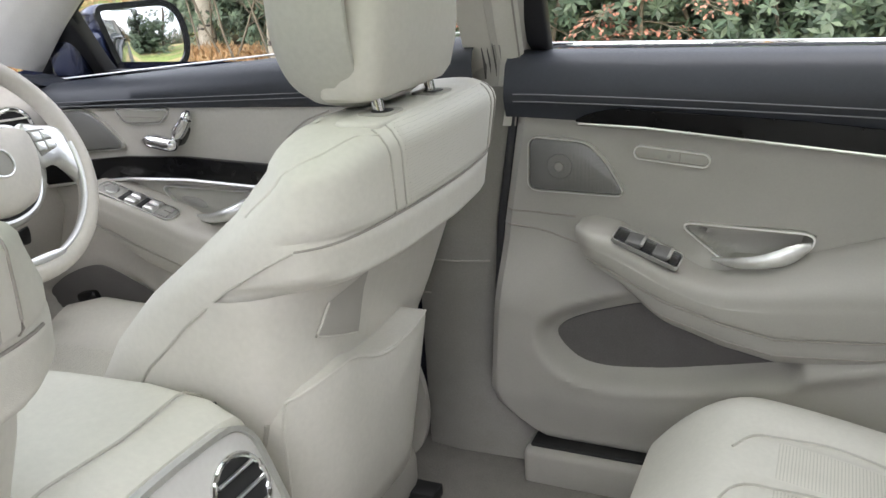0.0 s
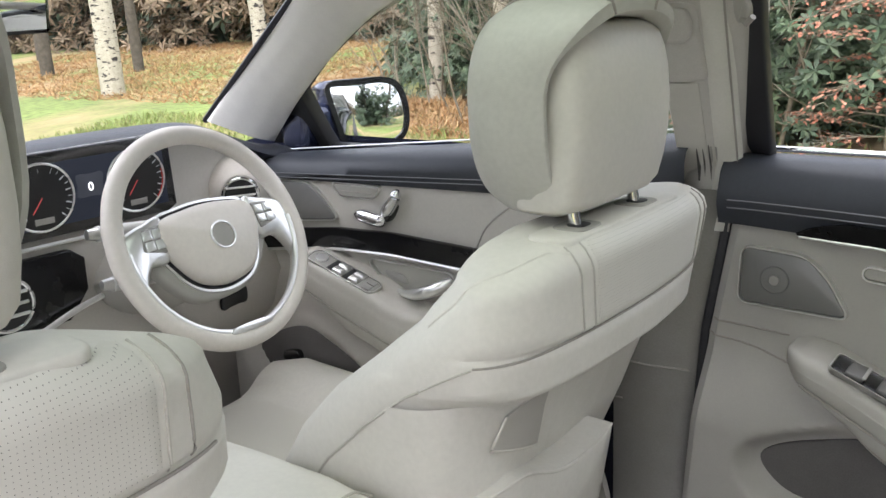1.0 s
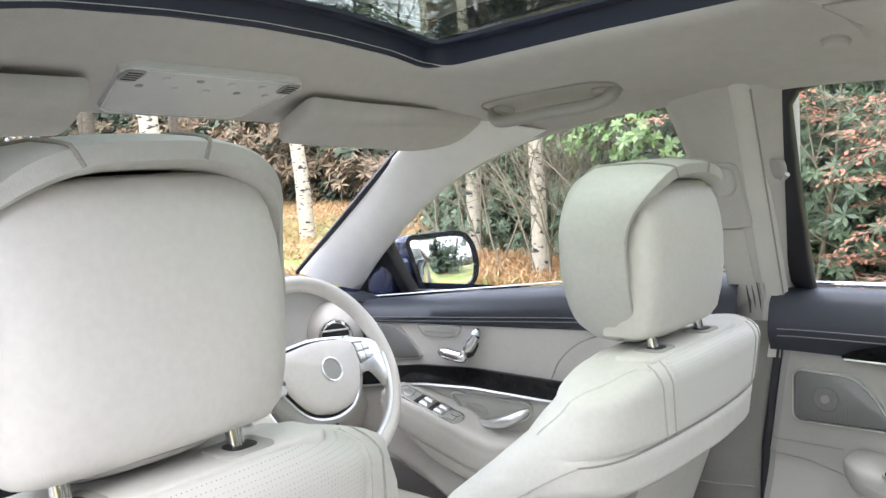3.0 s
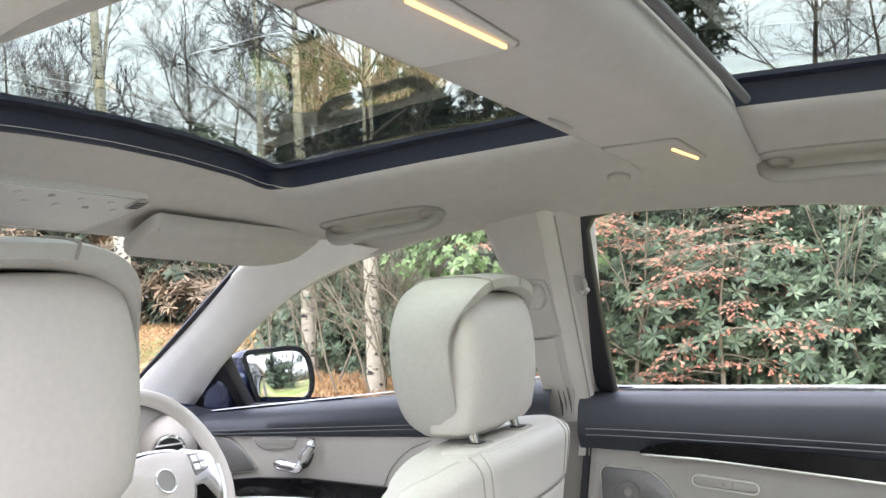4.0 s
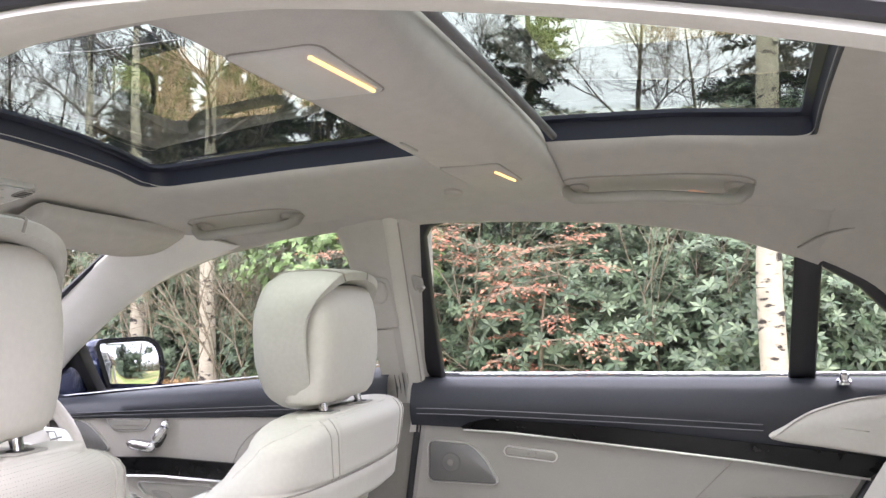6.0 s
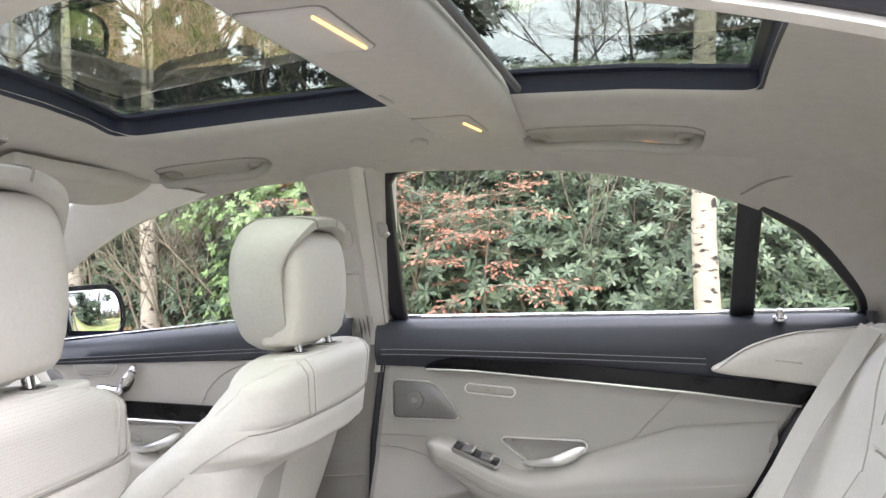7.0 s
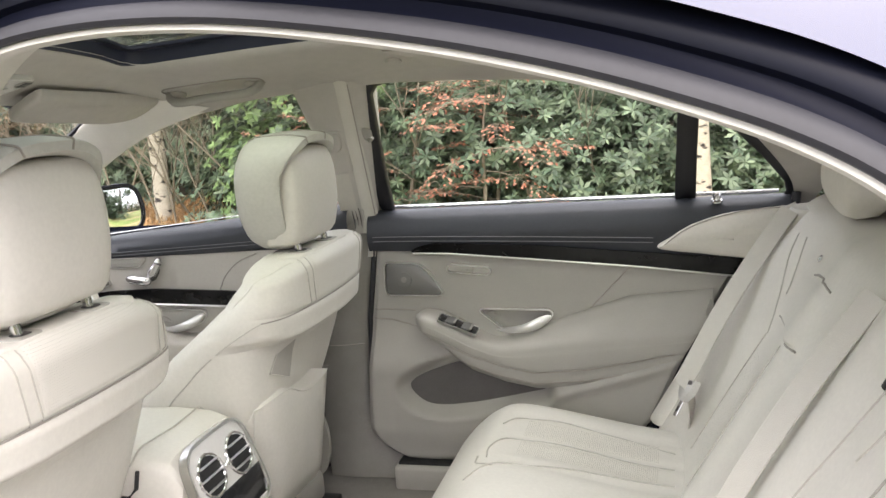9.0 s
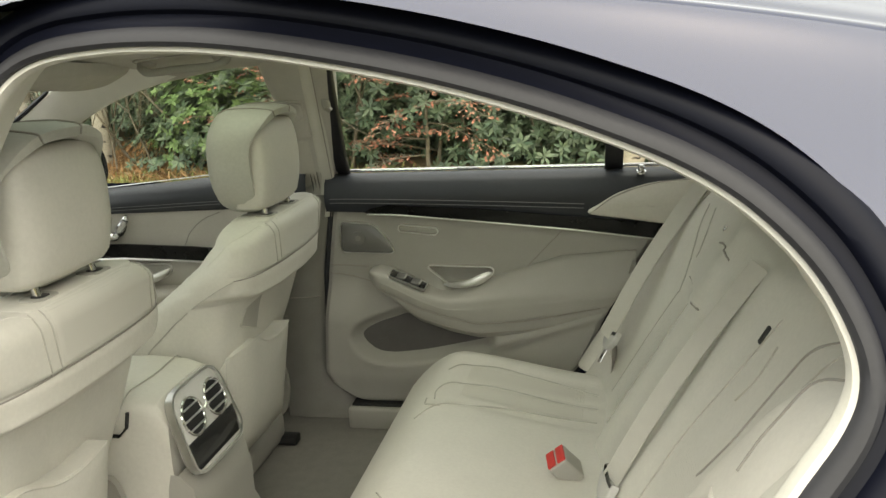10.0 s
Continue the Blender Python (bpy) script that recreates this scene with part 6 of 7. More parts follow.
def build_steering_wheel():
    t = thing("steering_wheel", "cream leather steering wheel with silver spokes", "steering wheel", at=(-0.81, 0.346, 0.899))
    ax = Vector((0.905, 0.0, 0.425)).normalized()
    side = Vector((0, 1, 0))
    up = ax.cross(side).normalized()
    if up.z < 0:
        up = -up

    def f(u, v, h=0.0):
        return tuple(side * u + up * v + ax * h)

    R = 0.176
    rim = [f(0.935 * R * math.cos(a), R * math.sin(a) * (1.0 if math.sin(a) > 0 else 0.965), 0) for a in span(0, 2 * math.pi * 71 / 72, 72)]
    part("rim", tube(rim, 0.0155, 14, True), WHEEL_LEATHER, t)
    arc = [f(0.935 * (R - 0.013) * math.cos(a), (R - 0.013) * math.sin(a) * 0.965, 0.006) for a in span(radians(178), radians(362), 48)]
    part("bright_arc", tube(arc, 0.0060, 10), SATIN, t, "bright lower rim insert")
    part("badge_plate", plate(spline([(-0.035, -0.158), (0.035, -0.158), (0.03, -0.148), (-0.03, -0.148)], 32, True), lambda u, v, h: f(u, v, 0.012 + h), 0.003, 0.001), SATIN, t, "small bright plate")
    o = soft([(-0.096, 0.046), (0.0, 0.058), (0.086, 0.048), (0.084, -0.005), (0.056, -0.064), (0.0, -0.080), (-0.056, -0.066), (-0.094, -0.005)], 0.03)
    part("hub_pad", plate(o, lambda u, v, h: f(u, v, h - 0.02), 0.045, 0.016, 0.010), WHEEL_LEATHER, t, "domed cream hub pad")
    part("hub_groove", ring(shrink(o, -0.001), lambda u, v, h: f(u, v, h - 0.012), 0.004, 0.010), BLACK, t)
    part("hub_trim", ring(shrink(o, -0.006), lambda u, v, h: f(u, v, h - 0.014), 0.004, 0.010), SATIN, t, "silver hub trim")
    em = part("emblem", plate([(0.0215 * math.cos(a) - 0.004, 0.0215 * math.sin(a) - 0.004) for a in span(0, 2 * math.pi * 31 / 32, 32)], lambda u, v, h: f(u, v, 0.032 + h), 0.003, 0.001), CREAM_TRIM, t, "round bright emblem")
    part("emblem_ring", tube([f(0.0215 * math.cos(a) - 0.004, 0.0215 * math.sin(a) - 0.004, 0.036) for a in span(0, 2 * math.pi * 31 / 32, 32)], 0.0018, 6, True), SATIN, em)
    for s in (-1, 1):
        o = spline([(s * q[0], q[1]) for q in ((0.080, 0.050), (0.112, 0.047), (0.148, 0.034), (0.160, 0.002), (0.159, -0.040), (0.148, -0.078), (0.138, -0.050), (0.120, -0.020), (0.088, -0.016))], 64, True)
        sp = part("spoke", plate(o, lambda u, v, h: f(u, v, h - 0.012), 0.020, 0.006), SATIN, t, "silver spoke with keys")
        q = soft([(s * 0.086, 0.040), (s * 0.120, 0.037), (s * 0.128, 0.004), (s * 0.090, -0.006)], 0.004)
        pad = part("key_pad", plate(q, lambda u, v, h: f(u, v, h + 0.004), 0.006, 0.002), GREY_BUTTON, sp, "grey key pad")
        for k in range(2):
            for w in range(2):
                u0, v0 = 0.090 + 0.0175 * w, 0.003 + 0.017 * k
                q = soft([(s * u0, v0), (s * (u0 + 0.0155), v0 - 0.001), (s * (u0 + 0.0155), v0 + 0.0135), (s * u0, v0 + 0.0145)], 0.002)
                part("key", plate(q, lambda u, v, h: f(u, v, h + 0.009), 0.003, 0.001), SATIN, pad)
    o = soft([(-0.125, 0.004), (-0.108, -0.040), (-0.072, -0.086), (-0.03, -0.096), (0.03, -0.092), (0.070, -0.072), (0.100, -0.035), (0.112, 0.004)], 0.03)
    part("lower_spoke", plate(o, lambda u, v, h: f(u, v, h - 0.028), 0.020, 0.007), CREAM_TRIM, t, "cream lower spoke")
    part("shaft", tube([f(0, 0, -0.02), f(0, 0, -0.10)], 0.045, 20), CREAM_TRIM, t)


def build_console():
    t = thing("centre_console", "cream centre console with silver-framed rear air vents", "centre console", at=(-0.5, 0, 0.30))
    off = Matrix.Translation((0.5, 0, -0.30))
    rows = []
    for x, zt, hw in ((-0.98, 0.69, 0.14), (-0.80, 0.71, 0.14), (-0.62, 0.728, 0.135), (-0.45, 0.742, 0.132), (-0.33, 0.748, 0.130), (-0.25, 0.745, 0.124), (-0.21, 0.735, 0.116), (-0.19, 0.70, 0.110)):
        sec = [(0, zt), (0.7 * hw, zt - 0.003), (0.93 * hw, zt - 0.016), (hw, zt - 0.045), (hw, zt - 0.12), (hw, 0.32), (0, 0.31)]
        rows.append([(x, q[0], q[1]) for q in spline(sec + [(-a, b) for a, b in sec[-2:0:-1]], 60, True)])
    part("console_body", moved(loft(rows), off), CREAM, t)
    for x in (-0.262,):
        part("lid_seam", moved(tube([(x - 0.01 * abs(y) / 0.12, y, (0.7485 if abs(y) < 0.095 else 0.7485 - (abs(y) - 0.095) * 0.7)) for y in span(-0.125, 0.125, 20)], 0.0016, 6), off), BENCH_SEAM, t)
    for s in (-1, 1):
        part("lid_gap", moved(tube([(-0.60, s * 0.133, 0.675), (-0.28, s * 0.130, 0.672), (-0.262, s * 0.130, 0.69), (-0.258, s * 0.126, 0.72)], 0.0035, 6), off), BLACK, t)
    # rear face
    d = Vector((0.33, 0, -1)).normalized()
    nf = thing_frame(Vector((-0.203, 0, 0.752)), d, Vector((1, 0, 0.33)).normalized())
    o = soft([(0.018, -0.104), (0.180, -0.118), (0.184, 0.0), (0.180, 0.098), (0.018, 0.086), (0.014, -0.01)], 0.04)
    fr = part("vent_panel", moved(plate(o, lambda u, v, h: nf(u, v, h - 0.004), 0.016, 0.005), off), WHITE_PLASTIC, t, "pale vent panel")
    part("panel_frame", moved(ring(shrink(o, 0.002), lambda u, v, h: nf(u, v, h), 0.005, 0.016), off), SATIN, fr, "satin silver frame")
    ax = Vector((1, 0, 0.33)).normalized()
    for y in (-0.052, 0.043):
        c = Vector(nf(0.078, y, 0.010))
        v = part("round_vent", moved(disc(c, ax, 0.036, 0.0035, 40, 0.001), off), BLACK, fr, "round air vent")
        part("vent_rim", moved(hoop(c + ax * 0.003, ax, 0.0375, 0.0035, 44), off), CHROME, v)
        for k in (-0.021, 0.0, 0.021):
            L = math.sqrt(0.034 ** 2 - k * k)
            part("vane", moved(tube([c + ax * 0.006 + d * k + Vector((0, -L, 0)), c + ax * 0.006 + d * k + Vector((0, L, 0))], 0.0022, 6), off), SATIN, v)
    part("vent_knob", moved(tube([nf(0.082, -0.010, 0.014), nf(0.076, 0.0, 0.016), nf(0.082, 0.010, 0.014)], 0.004, 8), off), CHROME, fr)
    part("control_panel", moved(plate(dense([(0.117, -0.103), (0.117, 0.090), (0.168, 0.086), (0.172, 0.080), (0.172, -0.098), (0.168, -0.104)], 80), lambda u, v, h: nf(u, v, h + 0.010), 0.004, 0.001), off), GLOSS_BLACK, fr, "gloss black control panel")
    part("bright_strip", moved(tube(spline([(-1.016, 0.060, 0.738), (-1.016, 0.120, 0.750), (-1.016, 0.165, 0.766), (-1.018, 0.215, 0.782), (-1.022, 0.262, 0.791)], 20), 0.0055, 8), off), SATIN, t, "satin silver strip")
    rows = []
    for x, z, hw in ((-0.18, 0.585, 0.112), (-0.15, 0.56, 0.115), (-0.14, 0.50, 0.12), (-0.145, 0.42, 0.13), (-0.12, 0.34, 0.15)):
        rows.append([(x, y, z) for y in span(-hw, hw, 9)])
    full = [[(-0.30, r[0][1], r[0][2])] + r + [(-0.30, r[-1][1], r[-1][2])] for r in rows]
    part("lower_cover", moved(loft(full, closed=False), off), CREAM_TRIM, t, "cream lower console cover", 50)


def belt_strap(points, width, across):
    rows = []
    a = Vector(across).normalized() * width / 2
    p = [Vector(q) for q in points]
    for i, q in enumerate(p):
        tdir = (p[min(i + 1, len(p) - 1)] - p[max(i - 1, 0)]).normalized()
        n = tdir.cross(a).normalized() * 0.0012
        rows.append([q - a - n, q + a - n, q + a + n, q - a + n])
    return loft(rows)


def build_belts():
    for s, top, low, grp in ((1, (0.860, 0.630, 1.0), (0.632, 0.482, 0.662), 0), (-1, (0.866, -0.10, 1.0), (0.632, -0.13, 0.628), 1)):
        t = thing("seat_belt", "cream woven seat belt with metal tongue on the rear seat", "seat belt", "rear seat belts", at=low)
        pts = [Vector(top).lerp(Vector(low), f) + Vector((-0.012 * math.sin(math.pi * f) - 0.016 * (s > 0), 0, 0)) for f in span(0, 1, 14)]
        strap = belt_strap([q - Vector(low) for q in pts], 0.048 if s > 0 else 0.042, (-0.55, 0.78, 0.30) if s > 0 else (-0.45, 0.82, 0.27))
        part("webbing", strap, BELT, t)
        dn = (pts[-1] - pts[-2]).normalized()
        fr = thing_frame(Vector((0, 0, 0)), dn, Vector((-0.8, -0.1, 0.5)).normalized())
        part("tongue_cover", plate(spline([(-0.006, -0.030), (-0.012, -0.034), (-0.012, -0.040), (0.012, -0.040), (0.030, -0.018), (0.034, 0.0), (0.030, 0.018), (0.012, 0.040), (-0.012, 0.040), (-0.012, 0.034), (-0.006, 0.030)], 48, True), lambda u, v, h: fr(u, v, h - 0.006), 0.014, 0.004), WHITE_PLASTIC, t, "pale plastic tongue grip")
        part("tongue", plate(dense([(0.025, -0.011), (0.068, -0.011), (0.068, 0.011), (0.025, 0.011)], 100), lambda u, v, h: fr(u, v, h - 0.001), 0.003, 0.0008), CHROME, t, "steel belt tongue")
        part("tongue_slot", plate(dense([(0.046, -0.006), (0.058, -0.006), (0.058, 0.006), (0.046, 0.006)], 100), lambda u, v, h: fr(u, v, h + 0.002), 0.001, 0.0002), BLACK, t)
        part("lower_webbing", belt_strap([Vector((0, 0, 0)), Vector((0.004, 0.01 * s, -0.06)), Vector((0.0, 0.02 * s, -0.13))], 0.046, (0.3, 1, 0)), BELT, t)
    t = thing("belt_buckle", "cream seat belt buckle with red release keys on the cushion", "buckle", at=(0.548, 0.02, 0.572))
    part("body", moved(block(-0.020, 0.020, -0.024, 0.024, -0.03, 0.030, 0.006, 3), pose(0, 0, 0, 18, -38, 0)), CREAM_TRIM, t)
    for k in (-1, 1):
        part("release_key", moved(block(-0.020 + 0.011 * (k > 0) * 2 - 0.0, 0.0 + 0.011 * (k > 0) * 2 - 0.002, -0.020, 0.020, 0.028, 0.033, 0.002), pose(0, 0, 0, 18, -38, 0)), RED, t, "red release key")
    solo("seat_release", disc((bench_back(0.366, 0.948) + 0.004, 0.366, 0.948), (-0.9, 0, 0.5), 0.0075, 0.008, 20, 0.003), CHROME, "small chrome button on the rear backrest", "button")
    a = thing("isofix_cover", "dark slot cover on the rear backrest", "cover", at=(bench_back(-0.25, 0.94), -0.25, 0.94))
    part("slot_cover", moved(block(-0.003, 0.003, -0.007, 0.007, -0.015, 0.015, 0.003), pose(0, 0, 0, 0, 30, 0)), BLACK, a)


def build_closing_walls():
    """Plain walls that close the car where nothing is seen."""
    rw = solo("rear_window", sheet(span(-1, 1, 21), span(0, 1, 9), lambda u, f: (1.44 + 0.34 * f - 0.05 * u * u, u * (0.50 + 0.14 * f), roof_z(1.44, 0.3) - 0.01 - 0.22 * f)), CLEAR, "clear sloping rear window", "window", kind="structure")
    rw.visible_shadow = False
    solo("boot_lid", sheet(span(1.74, 2.42, 20), span(-0.82, 0.82, 27), lambda x, y: (x, y, 1.03 - 0.10 * ((x - 1.74) / 0.68) ** 2 - 0.05 * (abs(y) / 0.82) ** 4)), PAINT, "dark blue painted boot lid", "car body", kind="structure")
    solo("rear_panel", sheet(span(-0.84, 0.84, 27), span(0.28, 0.93, 12), lambda y, z: (2.42 + 0.05 * math.sin((z - 0.28) / 0.65 * math.pi), y, z)), PAINT, "dark blue painted rear panel", "car body", kind="structure")
    solo("wall_rear", sheet(span(-0.72, 0.72, 21), span(0.30, 1.0, 12), lambda y, z: (1.28 - 0.1 * (z - 0.3), y, z)), CARPET, "carpeted wall behind the rear seat", "wall", kind="structure")
    solo("parcel_shelf", sheet(span(0.95, 1.45, 10), span(-0.68, 0.68, 21), lambda x, y: (x, y, 1.045 + 0.006 * math.sin(x * 9))), HEADLINING, "grey-beige parcel shelf behind the rear seat", "shelf", kind="structure")
    solo("bulkhead", sheet(span(-0.78, 0.78, 21), span(0.28, 0.99, 12), lambda y, z: (-1.45, y, z)), CARPET, "dark carpeted bulkhead", "wall", kind="structure")
    for s in (1, -1):
        solo("body_side", sheet(span(-2.6, 2.4, 60), span(0.25, 0.99, 12), lambda x, z: (x, s * (0.84 + 0.06 * math.sin((z - 0.25) / 0.74 * math.pi) - 0.10 * max(0, abs(x) - 1.6) ** 2), 0.25 + (z - 0.25) * (1 - 0.28 * step(-1.15, -1.9, x))), (lambda x, z: not (-0.2 < x < 0.9 and z > 0.36)) if s < 0 else None), PAINT, "dark blue painted car side", "car body", "car sides", "structure")
    solo("bonnet", sheet(span(-2.7, -1.42, 24), span(-0.84, 0.84, 31), lambda x, y: (x, y, 0.70 - 0.06 * ((x + 1.42) / 1.28) ** 2 - 0.10 * (abs(y) / 0.84) ** 3)), PAINT, "dark blue painted bonnet", "car bonnet", kind="structure")
    solo("left_front_card", sheet(span(-1.14, -0.19, 20), span(0.36, 0.985, 14), lambda x, z: (x, -door_y(x) + 0.02 * math.sin((z - 0.36) * 4), z)), CREAM_TRIM, "cream front door card", "car door", kind="structure")
    solo("left_b_pillar", sheet(span(0, 1, 8), span(0.3, 1.345, 20), lambda f, z: (-0.235 + 0.11 * f + 0.06 * f * step(1.0, 1.34, z), -(glass_y(max(z, 1.0)) - 0.01 - 0.02 * math.sin(math.pi * f)), z)), PILLAR, "pale cloth centre pillar trim", "pillar trim", kind="structure")


build_floor()
build_b_pillar()
build_a_pillars()
build_rails()
build_overhead()
build_mirror_inside()
build_dashboard()
build_steering_wheel()
build_console()
build_belts()
build_closing_walls()


# ---- outside ----
def meadow():
    """Green winter grass with wide straw-coloured drifts."""
    m = mat("winter grass", (0.17, 0.22, 0.06), 0.95, grain=0.35, scale=9, bump=0.5, bump_scale=60, stain=0.25)
    n, l = m.node_tree.nodes, m.node_tree.links
    b = n["Principled BSDF"]
    src = b.inputs["Base Color"].links[0].from_socket
    co, mp, t, r, mx = (n.new("ShaderNode" + k) for k in ("TexCoord", "Mapping", "TexNoise", "ValToRGB", "Mix"))
    mp.inputs["Scale"].default_value = (0.45, 0.22, 1)
    t.inputs["Scale"].default_value, t.inputs["Detail"].default_value = 1.0, 5
    r.color_ramp.elements[0].position, r.color_ramp.elements[1].position = 0.45, 0.58
    mx.data_type = "RGBA"
    mx.inputs[7].default_value = (0.36, 0.27, 0.14, 1)
    l.new(co.outputs["Object"], mp.inputs[0])
    l.new(mp.outputs[0], t.inputs["Vector"])
    l.new(t.outputs[0], r.inputs[0])
    l.new(r.outputs[0], mx.inputs[0])
    l.new(src, mx.inputs[6])
    l.new(mx.outputs[2], b.inputs["Base Color"])
    return m


GRASS = meadow()
BRACKEN = mat("dead bracken", (0.36, 0.19, 0.08), 0.9, vary=0.4, tint=(0.42, 0.30, 0.16))
BARK = mat("grey-brown bark", (0.10, 0.085, 0.065), 0.95, grain=0.3, scale=12, bump=0.6, bump_scale=60, stain=0.25)
TWIG = mat("pale bare twigs", (0.22, 0.19, 0.14), 0.9, grain=0.25, scale=20)
RHODO = mat("dark green leaves", (0.055, 0.095, 0.052), 0.45, vary=0.35, tint=(0.135, 0.18, 0.10), spec=0.45)
LAUREL = mat("fresh green leaves", (0.11, 0.19, 0.06), 0.45, vary=0.4, tint=(0.17, 0.25, 0.09), spec=0.5)
BEECH = mat("copper beech leaves", (0.34, 0.115, 0.065), 0.7, vary=0.4, tint=(0.38, 0.20, 0.13))
CONIFER = mat("dark conifer needles", (0.026, 0.042, 0.026), 0.8, vary=0.5, tint=(0.045, 0.06, 0.03))


def birch_bark():
    m = mat("white birch bark", (0.46, 0.42, 0.335), 0.8, grain=0.15, scale=14, bump=0.4, bump_scale=50)
    n, l = m.node_tree.nodes, m.node_tree.links
    b = n["Principled BSDF"]
    src = b.inputs["Base Color"].links[0].from_socket
    co = n.new("ShaderNodeTexCoord")
    mp = n.new("ShaderNodeMapping")
    mp.inputs["Scale"].default_value = (9, 9, 22)
    t = n.new("ShaderNodeTexNoise")
    t.inputs["Scale"].default_value, t.inputs["Detail"].default_value = 1.0, 4
    r = n.new("ShaderNodeValToRGB")
    r.color_ramp.elements[0].position, r.color_ramp.elements[1].position = 0.56, 0.62
    mx = n.new("ShaderNodeMix")
    mx.data_type = "RGBA"
    mx.inputs[7].default_value = (0.035, 0.03, 0.028, 1)
    l.new(co.outputs["Object"], mp.inputs[0])
    l.new(mp.outputs[0], t.inputs["Vector"])
    l.new(t.outputs[0], r.inputs[0])
    l.new(r.outputs[0], mx.inputs[0])
    l.new(src, mx.inputs[6])
    l.new(mx.outputs[2], b.inputs["Base Color"])
    return m


BIRCH = birch_bark()


def ground_z(x, y):
    return 0.28 * step(2.0, 7.0, y) + 0.5 * step(7.0, 14.0, y) + 0.04 * noise.noise((x * 0.7, y * 0.7, 0)) * step(1.5, 3, math.hypot(x, y))


def build_ground():
    xs = [-400, -120, -60] + span(-40, 20, 90) + [40, 100, 400]
    ys = [-400, -100, -40] + span(-20, 30, 76) + [60, 140, 400]
    solo("ground", sheet(xs, ys, lambda x, y: (x, y, ground_z(x, y))), GRASS, "rough winter grass with brown patches", "ground", kind="structure")


def build_bounce_cut():
    # unseen dark strip, added to lessen the ground's bounce into the cabin
    m = mat("added dark tarmac", (0.055, 0.054, 0.052), 0.9, grain=0.25, scale=60, bump=0.5, bump_scale=300, stain=0.2)
    solo("road", sheet(span(-60, 60, 61), span(-6.0, 1.2, 8), lambda x, y: (x, y, 0.045 + 0.01 * noise.noise((x * 0.5, y * 0.5, 1)))), m, "unseen dark tarmac strip added to cut bounced light", "road", kind="structure")


class Cloud:
    """Gathers many small faces into one mesh."""

    def __init__(self):
        self.v, self.f = [], []

    def face(self, *pts):
        k = len(self.v)
        self.v += [tuple(p) for p in pts]
        self.f.append(tuple(range(k, k + len(pts))))

    def leaf(self, c, d, n, length, width):
        d = d.normalized()
        s = d.cross(n).normalized() * width / 2
        m = c + d * length * 0.5 + n * length * 0.08
        self.face(c, m - s, c + d * length, m + s)

    def stick(self, a, b, ra, rb, sides=5):
        t = (b - a).normalized()
        s = t.orthogonal().normalized()
        w = t.cross(s)
        k = len(self.v)
        for q, r in ((a, ra), (b, rb)):
            self.v += [tuple(q + (s * math.cos(i * 2 * math.pi / sides) + w * math.sin(i * 2 * math.pi / sides)) * r) for i in range(sides)]
        self.f += [(k + i, k + (i + 1) % sides, k + sides + (i + 1) % sides, k + sides + i) for i in range(sides)]

    def ob(self, name, material, parent=None, label=""):
        me = bpy.data.meshes.new(name)
        me.from_pydata(self.v, [], self.f)
        me.materials.append(material)
        for p in me.polygons:
            p.use_smooth = True
        o = new(name, me)
        if parent:
            o.parent = parent
        if label:
            o["label"] = label
        return o


def rand_dir(rng):
    while True:
        v = Vector((rng.uniform(-1, 1), rng.uniform(-1, 1), rng.uniform(-1, 1)))
        if 0.05 < v.length < 1:
            return v.normalized()


def grow(cl, rng, a, d, length, r, depth, spread=0.6, sides=5, droop=0.0):
    """A limb that forks."""
    steps = 3
    p = a
    for i in range(steps):
        d = (d + rand_dir(rng) * 0.16 + Vector((0, 0, 0.05 - droop))).normalized()
        q = p + d * length / steps
        r2 = r * (1 - 0.16 * (i + 1) / steps * 2)
        cl.stick(p, q, r * (1 - 0.32 * i / steps), r2, sides)
        if depth > 0 and i > 0 or depth > 2:
            nd = (d + rand_dir(rng) * spread).normalized()
            grow(cl, rng, q, nd, length * rng.uniform(0.5, 0.72), r * 0.5, depth - 1, spread, 3 if depth < 4 else 4, droop)
        p = q
    if depth > 0:
        for k in range(2):
            nd = (d + rand_dir(rng) * spread).normalized()
            grow(cl, rng, p, nd, length * rng.uniform(0.6, 0.8), r * 0.6, depth - 1, spread, 3 if depth < 4 else 4, droop)


def bare_tree(x, y, h, r, seed, label, material, group="bare trees", lean=(0, 0), first=0.35):
    rng = random.Random(seed)
    t = thing("tree", label, "tree", group, at=(x, y, ground_z(x, y)))
    tr, cr = Cloud(), Cloud()
    p, d = Vector((0, 0, -0.1)), Vector((lean[0], lean[1], 1)).normalized()
    n = 9
    for i in range(n):
        d = (d + rand_dir(rng) * 0.06 + Vector((0, 0, 0.05))).normalized()
        q = p + d * h / n
        ra, rb = r * (1 - 0.85 * i / n), r * (1 - 0.85 * (i + 1) / n)
        tr.stick(p, q, ra, rb, 10)
        if i / n >= first:
            for k in range(2):
                a = rng.uniform(0, 2 * math.pi)
                nd = Vector((math.cos(a), math.sin(a), rng.uniform(0.35, 0.9)))
                grow(cr, rng, q, nd.normalized(), h * 0.16 * (1.15 - i / n), rb * 0.42, 4 if h > 10 else 3, 0.6)
        p = q
    tr.ob("trunk", material, t)
    cr.ob("crown", BARK if material is not BIRCH else TWIG_DARK, t, "bare branching crown")
    return t


